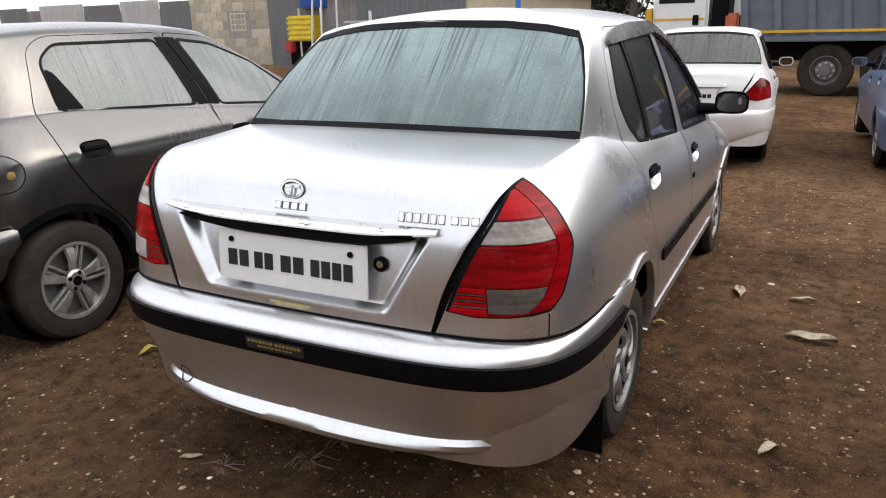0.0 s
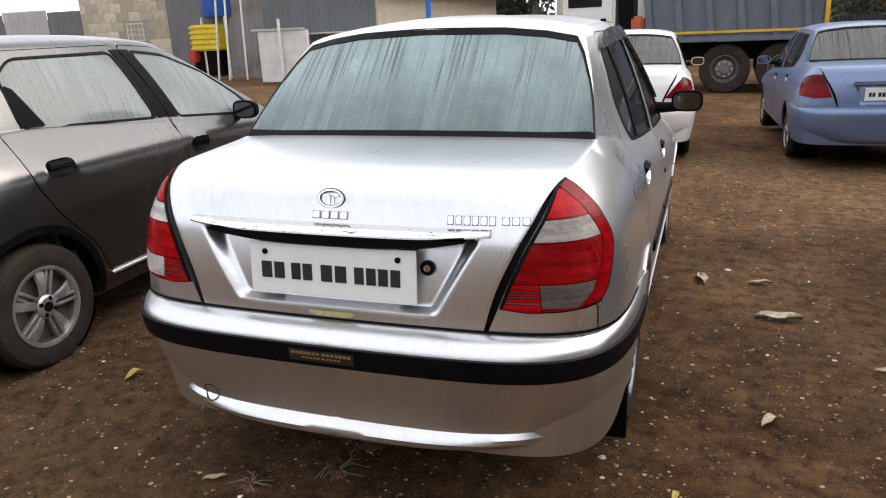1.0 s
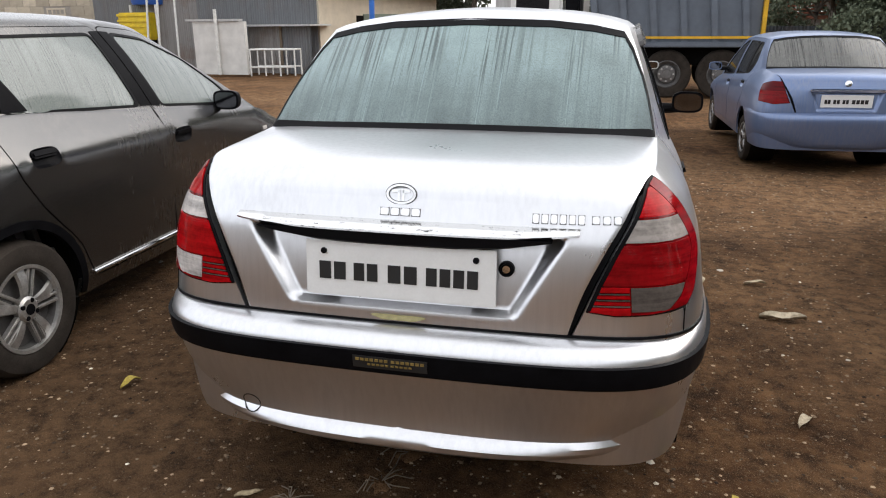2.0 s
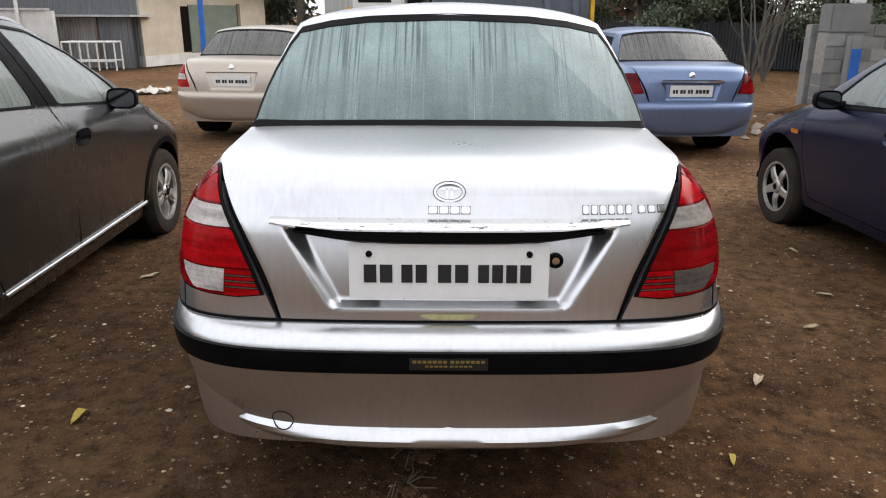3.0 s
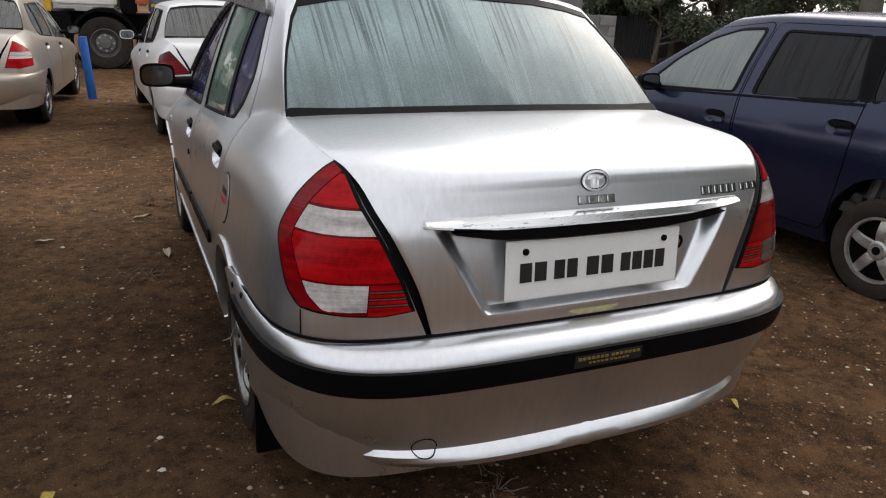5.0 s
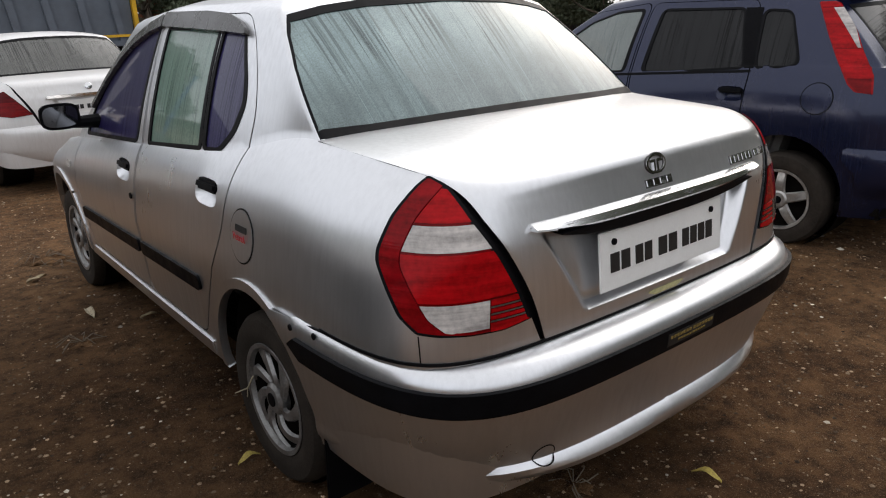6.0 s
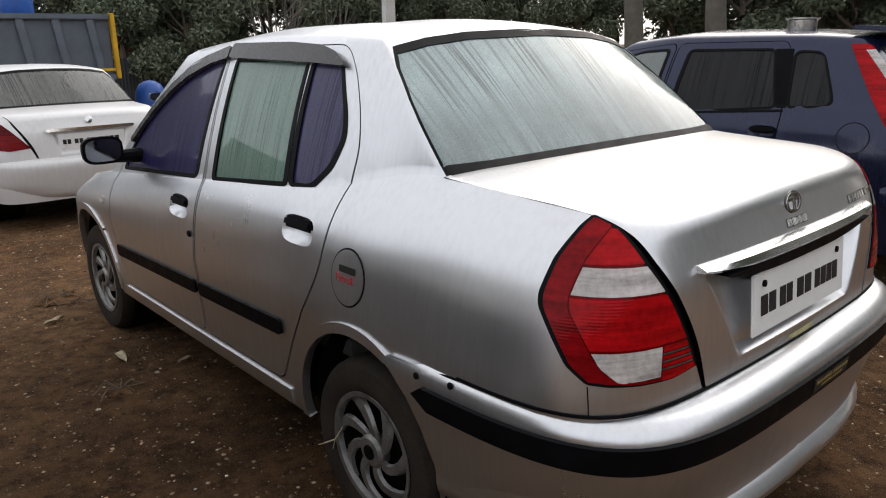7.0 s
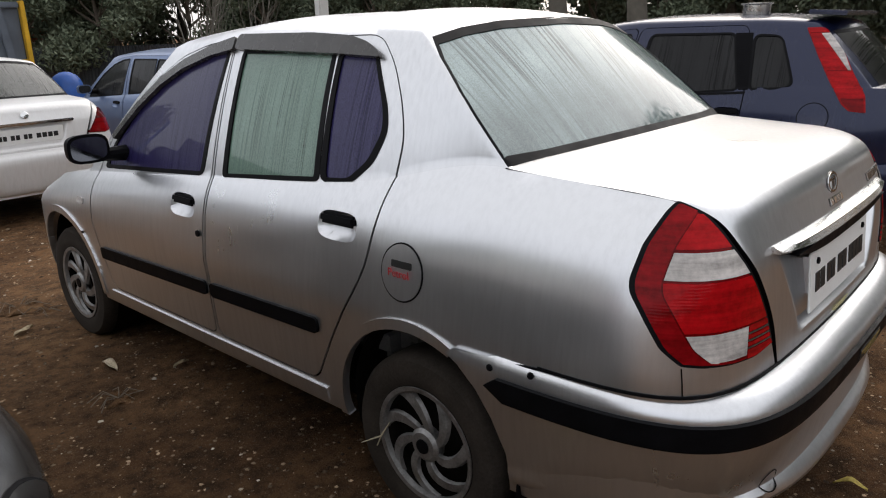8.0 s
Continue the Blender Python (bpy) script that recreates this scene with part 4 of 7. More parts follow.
SEDAN = dict(
    place=pose(-1.414, 1.58, -0.012, rz=1.5), label="dusty silver four-door sedan with misted rear window on bare earth", paint=M["silver"],
    length=4.08, n=7.6, bumper_n=6.0, nf=4.0, cr=1.05, cf=3.0, bow=0.03, bulge=0.012, crown=0.065, crown_n=3.4, half=0.858, deck_crown=0.0,
    side=[(0.2, 0.80), (0.33, 0.835), (0.52, 0.850), (0.63, 0.856), (0.67, 0.860), (0.69, 0.859), (0.80, 0.846), (0.9, 0.832), (1.0, 0.820), (1.14, 0.805)], step=0.036,
    tail=[(0.2, 0.03), (0.66, 0.0), (0.8, 0.006), (0.93, 0.022), (1.0, 0.042), (1.06, 0.068), (1.12, 0.12)],
    nose=[(0.2, 4.02), (0.5, 4.06), (0.7, 4.0), (0.8, 3.85)],
    top=[(0.0, 1.105), (0.3, 1.118), (0.66, 1.132), (1.2, 1.045), (1.9, 0.985), (2.9, 0.90), (3.6, 0.83), (4.08, 0.70)],
    soft=[(0.0, 0.065), (0.15, 0.098), (0.3, 0.113), (0.7, 0.113), (1.3, 0.045), (2.0, 0.035), (2.9, 0.05), (4.0, 0.1)],
    soft_h=[(0.0, 0.26), (0.7, 0.27), (1.3, 0.16), (2.9, 0.15), (4.0, 0.15)],
    roof_z=[(0.9, 1.478), (1.3, 1.492), (1.9, 1.492), (2.45, 1.455)], sill=[(0.0, 0.275), (4.08, 0.275)],
    base_rear=(0.66, 0.045, 0.012), base_front=(3.10, 0.14, 0.03), roof_rear=(1.07, 0.10, 0.034, 0.575), roof_front=(2.50, 0.1, 0.02, 0.56), roof_wide=0.03,
    axles=(0.888, 3.335), hub=0.275, arch_z=0.333, arch=0.335, fine=(130, 170), tyre=(0.292, 0.17), track=0.828, rim="swirl", rim_mat=M["blade"],
    doors=[[(1.352, 0.362), (1.965, 0.362), (1.965, 0.98), (1.985, 1.476), (1.215, 1.478), (1.125, 1.39), (1.062, 1.28), (1.03, 1.18), (1.035, 1.09), (1.05, 0.92), (1.075, 0.82), (1.13, 0.72), (1.225, 0.58)],
           [(1.972, 0.362), (2.86, 0.362), (2.945, 0.62), (2.97, 0.90), (2.87, 1.09), (2.64, 1.29), (2.40, 1.41), (2.2, 1.455), (1.992, 1.478), (1.972, 0.98)]],
    panes=[([(1.365, 1.036), (1.895, 0.992), (1.915, 1.432), (1.40, 1.432)], 0.02, "green_glass", "side_film"),
           ([(1.345, 1.037), (1.215, 1.046), (1.14, 1.11), (1.105, 1.20), (1.125, 1.27), (1.215, 1.425), (1.375, 1.43)], 0.03, "film_glass", "side_film"),
           ([(2.04, 0.984), (2.90, 0.925), (2.84, 1.04), (2.64, 1.23), (2.42, 1.36), (2.2, 1.42), (2.015, 1.435)], 0.03, "film_glass", "side_film")],
    door_panes=[(0, 1), (2,)], pulls=[(1.215, 0.935), (2.13, 0.878)],
    back_glass=[(0, 1.138), (0.70, 1.140), (0.64, 1.32), (0.60, 1.41), (0.565, 1.462), (0.45, 1.486), (0.3, 1.503), (0, 1.513)], frit=0.030, back_mat="rear_glass", back_label="rear window misted with streaked condensation",
    front_glass=[(0, 0.95), (0.66, 0.95), (0.5, 1.42), (0, 1.45)],
    lid_hole=[(0, 0.645, 1.139), (0.70, 0.655, 1.134), (0.680, 0.2, 1.113), (0.656, 0.14, 1.085), (0.633, 0.085, 1.015), (0.587, 0.045, 0.924), (0.550, 0.02, 0.84), (0.517, 0.005, 0.757), (0.484, 0.0, 0.675), (0, 0.0, 0.675)],
    lid=[(0.645, 1.140), (0.42, 1.132), (0.22, 1.117), (0.12, 1.098), (0.072, 1.064), (0.044, 1.0), (0.022, 0.93), (0.005, 0.8), (-0.002, 0.68)],
    lid_half=[(0.0, 0.695), (0.434, 0.683), (0.50, 0.674), (0.55, 0.657), (0.598, 0.637), (0.669, 0.606), (0.744, 0.567), (0.877, 0.508), (1.0, 0.472)],
    recess=(0.722, 0.957, 0.340, 0.472, 0.050),
    lamps=[([(0.668, 0.209, 1.113), (0.648, 0.149, 1.085), (0.628, 0.088, 1.015), (0.582, 0.046, 0.924), (0.545, 0.023, 0.84), (0.515, 0.0, 0.757), (0.60, 0.026, 0.745), (0.686, 0.055, 0.747), (0.746, 0.091, 0.751), (0.782, 0.129, 0.757),
             (0.798, 0.173, 0.795), (0.803, 0.207, 0.85), (0.804, 0.25, 0.917), (0.797, 0.255, 0.945), (0.757, 0.246, 1.019), (0.723, 0.232, 1.06), (0.694, 0.222, 1.092)],
            # right lamp: band and stop field get darker colours to stand for shade
            tail_zones(M["clear"], M["clear"], M["red"]), tail_zones(M["smoke"], M["clear_shaded"], M["deep"]),
            "seal", "red and clear wrap-round tail lamp")],
    bumper=[(-0.03, 0.285), (0.045, 0.293), (0.078, 0.312), (0.079, 0.332), (0.068, 0.350), (0.046, 0.370), (0.046, 0.41), (0.053, 0.47), (0.07, 0.55), (0.082, 0.60), (0.082, 0.638), (0.06, 0.666), (0.02, 0.682), (-0.01, 0.686)],
    bumper_end=[(0.548, 0.295), (0.552, 0.40), (0.592, 0.50), (0.638, 0.575), (0.70, 0.635), (0.735, 0.655), (0.715, 0.669), (0.60, 0.678), (0.45, 0.685)], strip=(0.570, 0.634, 0.60),
    mirror=(0.84, 2.68, 1.045), seat_y=(1.95, 1.15), rub=smooth_table([(1.3, 0.576), (2.93, 0.533)]), rub_ends=[(1.31, 1.955), (1.985, 2.90)],
)
sedan, sedan_body, sedan_bumper, sedan_bump = build_car(SEDAN)

# ---------------------------------------------------------------- details of the silver sedan
def skin_patch(name, body, poly, mat, parent, side, offset=0.002, thick=0.003, r=0.01, label="", holes=()):
    q = body.flank(poly, r)
    return part(name, body.sheet(q, [body.flank(h, r) for h in holes], offset=offset, thick=thick, mirror=side), mat, parent, label)


def oval(cx, cz, rx, rz, n=40):
    return [(cx + rx * math.cos(2 * math.pi * i / n), cz + rz * math.sin(2 * math.pi * i / n)) for i in range(n)]


def ring_plate(m, outer, inner, d=0.004):
    """A flat raised ring in the x-z plane of m, facing -y."""
    bm = bmesh.new()
    n = len(outer)
    rows = [[bm.verts.new(m @ Vector((x, y, z))) for x, z in ring] for ring, y in ((outer, 0.0), (outer, -d), (inner, -d), (inner, 0.0))]
    for a, b in zip(rows, rows[1:]):
        for i in range(n):
            bm.faces.new((a[i], a[(i + 1) % n], b[(i + 1) % n], b[i]))
    bmesh.ops.recalc_face_normals(bm, faces=bm.faces)
    return bm


M["visor"] = plain("grey_visor_plastic", (0.055, 0.052, 0.05), 0.25, vary=0.3, spec=0.5)
s_ = Shade("worn_chrome_strip")
wear_ = s_.ramp(s_.noise(1.0, 6, 0.75, s_.stretch(26, 60, 110)), [(0.585, 0.0), (0.64, 1.0)])
s_.put(color=s_.mix(wear_, (0.78, 0.78, 0.77), (0.03, 0.03, 0.03)), metal=s_.math("SUBTRACT", 1.0, wear_), rough=0.2)
M["worn_chrome"] = s_.mat
M["gold"] = plain("gold_print", (0.22, 0.15, 0.04), 0.6)
M["yellow_smear"] = plain("yellow_smear", (0.44, 0.40, 0.20), 0.6, scale=60)
M["sticker_red"] = plain("sticker_red", (0.5, 0.03, 0.04), 0.6)

lid = [c for c in sedan.children if c.name.startswith("boot_lid")][0]
lid_tree = BVHTree.FromPolygons([v.co for v in lid.data.vertices], [tuple(q.vertices) for q in lid.data.polygons])


def on_lid(x, z):
    """A pose on the upright face of the boot lid, y into the lid, z up along it."""
    hit, nor, _, _ = lid_tree.ray_cast(Vector((x, -1, z)), Vector((0, 1, 0)))
    if nor.y > 0:
        nor = -nor
    return Matrix.Translation(hit) @ (-nor).to_track_quat("Y", "Z").to_matrix().to_4x4()


bm = bmesh.new()
xs = np.linspace(-0.495, 0.495, 30)
rows = []
for x in xs:
    e = abs(x) / 0.495
    y0 = on_lid(x, 0.972).translation.y
    out, z0, z1 = 0.034 - 0.012 * e ** 6, 0.950 + 0.014 * e ** 4, 0.982
    rows.append([bm.verts.new((x, y0 + a, z)) for a, z in ((0.014, z0), (-out, z0 + 0.002), (-out - 0.004, z0 + 0.008), (-out + 0.004, z1 - 0.006), (-0.004, z1), (0.014, z1 - 0.002))])
for a, b in zip(rows, rows[1:]):
    for k in range(5):
        bm.faces.new((a[k], b[k], b[k + 1], a[k + 1]))
bm.faces.new(rows[0])
bm.faces.new(rows[-1][::-1])
bmesh.ops.recalc_face_normals(bm, faces=bm.faces)
strip = part("chrome_strip", bm, M["worn_chrome"], lid, "worn chrome strip over the number plate")
bm = bmesh.new()
rows = []
for x in np.linspace(-0.425, 0.425, 24):
    e = abs(x) / 0.425
    drop = 0.044 * (1 - e ** 3) + 0.004
    rows.append([bm.verts.new((x, y, z)) for y, z in ((0.075, 0.952), (0.004, 0.952), (0.006, 0.952 - drop * 0.7), (0.03, 0.952 - drop), (0.075, 0.952 - drop))])
for a, b in zip(rows, rows[1:]):
    for k in range(4):
        bm.faces.new((a[k], b[k], b[k + 1], a[k + 1]))
bmesh.ops.recalc_face_normals(bm, faces=bm.faces)
part("grip", bm, M["seal"], strip, "black underside of the strip")

plate = number_plate(lid, pose(0.0, 0.016, 0.835, -5), 0.557, 0.160, [(0.075, 0.235, 2), (0.262, 0.405, 2), (0.445, 0.615, 2), (0.645, 0.925, 4)])
part("plate_bracket", box(-0.20, 0.20, 0.0, 0.036, -0.05, 0.05), M["silver"], plate)
for x in (-0.222, 0.222):
    part("bolt", lathe([(0.009, 0.0), (0.009, 0.006), (0.0, 0.009)], 12, axis="Z", m=pose(x, -0.005, 0.05, 90)), M["black"], plate, "black plate bolt")
part("lock", lathe([(0.022, 0.0), (0.022, 0.012), (0.017, 0.014), (0.015, 0.008), (0.0, 0.008)], 24, axis="Z", m=pose(0.30, on_lid(0.3, 0.856).translation.y, 0.856, 90)), M["black"], lid, "black and chrome boot lock")
part("lock_barrel", lathe([(0.012, 0.006), (0.011, 0.013), (0.0, 0.014)], 20, axis="Z", m=pose(0.30, on_lid(0.3, 0.856).translation.y, 0.856, 90)), M["chrome"], lid)
face = on_lid(0, 1.050)
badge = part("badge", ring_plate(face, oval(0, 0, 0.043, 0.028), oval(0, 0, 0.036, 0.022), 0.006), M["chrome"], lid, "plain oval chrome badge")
part("badge_edge", ring_plate(face, oval(0, 0, 0.0455, 0.0305), oval(0, 0, 0.0345, 0.0205), 0.003), M["visor"], badge)
part("badge_bar", box(-0.026, -0.004, -0.005, 0.004, 0.004, 0.012, m=face), M["chrome"], badge)
part("badge_bar", box(0.004, 0.026, -0.005, 0.004, 0.004, 0.012, m=face), M["chrome"], badge)
part("badge_bar", box(-0.010, -0.003, -0.005, 0.004, -0.020, 0.010, m=face), M["chrome"], badge)
part("badge_bar", box(0.003, 0.010, -0.005, 0.004, -0.020, 0.010, m=face), M["chrome"], badge)
for i in range(4):
    part("badge_letter_bar", box(-0.012, 0.012, -0.005, 0.004, -0.009, 0.011, m=on_lid(-0.045 + i * 0.030, 1.002), bevel=0.002), M["chrome"], lid)
    part("letter_edge", box(-0.0132, 0.0132, -0.0025, 0.004, -0.0108, 0.0120, m=on_lid(-0.045 + i * 0.030, 1.002)), M["visor"], lid)
for x0, n, w, h in ((0.365, 6, 0.022, 0.024), (0.520, 3, 0.026, 0.020)):
    for i in range(n):
        x = x0 + i * (w + 0.002)
        part("badge_letter_bar", box(-w * 0.36, w * 0.36, -0.005, 0.004, -h / 2, h / 2, m=on_lid(x + w / 2, 1.003), bevel=0.002), M["chrome"], lid)
        part("letter_edge", box(-w * 0.36 - 0.0012, w * 0.36 + 0.0012, -0.0025, 0.004, -h / 2 - 0.0018, h / 2 + 0.001, m=on_lid(x + w / 2, 1.003)), M["visor"], lid)
bm = bmesh.new()
pts = [bm.verts.new((0.075 * math.cos(a) * (1 + 0.2 * math.sin(3 * a)), -0.0035, 0.704 + 0.012 * math.sin(a) * (1 + 0.3 * math.cos(2 * a)))) for a in np.linspace(0, 2 * math.pi, 24, endpoint=False)]
bm.faces.new(pts)
bmesh.ops.recalc_face_normals(bm, faces=bm.faces)
part("paint_smear", bm, M["yellow_smear"], lid, "faint yellow paint smear")


def on_bumper(name, x, z, w, h, mat, parent, offset, label="", round_off=False, mirror=1, both=False):
    q = oval(x, z, w / 2, h / 2) if round_off else [(x - w / 2, z - h / 2), (x + w / 2, z - h / 2), (x + w / 2, z + h / 2), (x - w / 2, z + h / 2)]
    pts = sedan_bumper.find(dense(np.array(q), 0.02), "xz", (0, 0), (0.9, 1.0))
    return part(name, sedan_bumper.sheet(pts, offset=offset, thick=0.002, step=0.03, mirror=mirror, both=both), mat, parent, label)


strip_ob = [c for c in sedan_bump.children if c.name.startswith("bumper_strip")][0]
on_bumper("sticker", 0.054, 0.603, 0.108, 0.034, M["ink"], strip_ob, 0.0135, "worn dark sticker with gold print", both=True)
for i in range(7):
    for half in (1, -1):
        on_bumper("sticker_bar", 0.010 + i * 0.014, 0.610, 0.010, 0.008, M["gold"], strip_ob, 0.015, mirror=half)
        if i < 5:
            on_bumper("sticker_bar", 0.008 + i * 0.013, 0.597, 0.009, 0.004, M["gold"], strip_ob, 0.015, mirror=half)
# tow-eye cover on the far half of the bumper
q = sedan_bumper.find(np.array(oval(0.489, 0.375, 0.034, 0.030, 30)), "xz", (0, 0), (0.9, 1.0))
q2 = sedan_bumper.find(np.array(oval(0.489, 0.375, 0.031, 0.027, 30)), "xz", (0, 0), (0.9, 1.0))
part("tow_cover_seam", sedan_bumper.sheet(q, [q2], offset=0.0012, thick=0.001, mirror=-1, step=0.02), M["seal"], sedan_bump)
for y, z in ((0.585, 0.655), (0.462, 0.668)):
    q_ = sedan_bumper.find([(y, z)], "yz", (0.3, 0), (1.6, 1.0))
    x = float(sedan_bumper.at(q_[:, 0], q_[:, 1])[0, 0])
    part("screw", lathe([(0.010, 0), (0.009, 0.004), (0, 0.006)], 12, m=pose(-x + 0.001, y, z, rz=180)), M["seal"], sedan_bump)

# rain visors, fuel flap, lock, side lamps, mud flaps
for side in (1, -1):
    skin_patch("rain_visor", sedan_body, [(1.185, 1.405), (1.36, 1.414), (1.62, 1.422), (1.960, 1.430), (1.950, 1.482), (1.52, 1.480), (1.33, 1.468), (1.25, 1.449), (1.195, 1.422)], M["visor"], sedan, side, 0.020, 0.020, 0.02, "grey plastic rain visor")
    skin_patch("rain_visor", sedan_body, [(1.975, 1.430), (2.13, 1.407), (2.34, 1.354), (2.50, 1.288), (2.66, 1.19), (2.84, 1.045), (2.862, 1.065), (2.68, 1.215), (2.52, 1.318), (2.35, 1.390), (2.14, 1.446), (1.975, 1.476)], M["visor"], sedan, side, 0.018, 0.018, 0.012, "grey plastic rain visor")
    skin_patch("side_lamp", sedan_body, [(3.03, 0.745), (3.09, 0.745), (3.09, 0.775), (3.03, 0.775)], M["clear"], sedan, side, 0.008, 0.01, 0.01, "small clear side lamp")
    skin_patch("sill_strip", sedan_body, [(1.31, 0.290), (2.90, 0.290), (2.90, 0.346), (1.31, 0.346)], M["silver"], sedan, side, 0.006, 0.008, 0.005)
    part("mud_flap", add_box(bmesh.new(), side * 0.66, side * 0.835, 0.535, 0.548, 0.06, 0.36, m=pose(0, 0, 0, 3), bevel=0.004), M["black"], sedan)
    part("door_lock", lathe([(0.013, 0), (0.012, 0.006), (0, 0.007)], 14, m=pose(side * 0.853, 2.005, 0.772, rz=0 if side > 0 else 180)), M["black"], sedan)
flap = [(0.925 + 0.078 * math.cos(a), 0.832 + 0.080 * math.sin(a)) for a in np.linspace(0, 2 * math.pi, 36, endpoint=False)]
seam = [(0.925 + 0.083 * math.cos(a), 0.832 + 0.085 * math.sin(a)) for a in np.linspace(0, 2 * math.pi, 36, endpoint=False)]
fuel = skin_patch("fuel_flap", sedan_body, flap, M["silver"], sedan, -1, 0.003, 0.004, 0.001, "round fuel flap with a small sticker")
skin_patch("fuel_flap_seam", sedan_body, seam, M["seal"], fuel, -1, 0.0012, 0.002, 0.001, holes=[flap])
skin_patch("sticker", sedan_body, [(0.885, 0.845), (0.965, 0.845), (0.965, 0.865), (0.885, 0.865)], M["ink"], fuel, -1, 0.0045, 0.001, 0.004)

# panel seams of the tail corner
for side in (1, -1):
    q_ = sedan_body.find([(0.783, 0.69), (0.782, 0.72), (0.781, 0.756)], "xz", (0, 0), (1.0, 1.0))
    part("corner_seam", tube([(side * a, b, c) for a, b, c in sedan_body.at(q_[:, 0], q_[:, 1])], 0.0016, 6), M["seal"], sedan)
    # rolled lips round the wheel openings
    for y_, a0_, a1_ in ((0.888, -14, 116), (3.335, -5, 185)):
        arc_ = lambda r_, a, b: [tuple(c) for c in circle(y_, 0.333, r_, 26, a, b)]
        skin_patch("arch_lip", sedan_body, arc_(0.366, a0_, a1_) + arc_(0.334, a1_, a0_), M["silver"], sedan, side, 0.007, 0.03, 0.001)

# dark joint along the top of the bumper, and the word on the fuel flap
pe = float(sedan_body.find([(0.45, 0.69)], "yz", (0.3, 0), (1.6, 1.0))[0][0])
for side in (1, -1):
    skin_patch("bumper_joint", sedan_body, [(0.43, 0.685), (0.50, 0.678), (0.55, 0.672), (0.55, 0.675), (0.50, 0.683), (0.43, 0.690)], M["seal"], sedan, side, 0.004, 0.005, 0.002)
lo_t = []
for p, z in [(p, 0.684) for p in np.linspace(0, pe, 50)] + [(p, 0.692) for p in np.linspace(pe, 0, 50)]:
    a, b = 0.0, 1.0
    for _ in range(20):
        m_ = (a + b) / 2
        a, b = (m_, b) if sedan_body.at(p, m_)[2] < z else (a, m_)
    lo_t.append((p, a))
part("bumper_joint", sedan_body.sheet(np.array(lo_t), offset=0.003, thick=0.004, both=True, step=0.03), M["seal"], sedan)

text = bpy.data.curves.new("fuel_word", "FONT")
text.body, text.size, text.extrude = "Petrol", 0.034, 0.0006
holder = new("fuel_word", text)
holder.matrix_world = Matrix.Identity(4)
bpy.context.view_layer.update()
me = bpy.data.meshes.new_from_object(holder.evaluated_get(bpy.context.evaluated_depsgraph_get()))
bpy.data.objects.remove(holder)
q_ = sedan_body.find([(0.97, 0.822)], "yz", (0.45, 0), (2.9, 1.0))[0]
o_ = sedan_body.at(*q_)
word = part_mesh("word", me, M["sticker_red"], fuel, "small red word on the fuel flap", smooth=0)
word.matrix_basis = pose(-o_[0] - 0.006, 0.975, 0.818, 90, 0, -90)

# ---------------------------------------------------------------- the other parked cars
def variant(base, **over):
    return {**{k: v for k, v in base.items() if k not in ("rub", "rub_ends", "strip")}, **over}


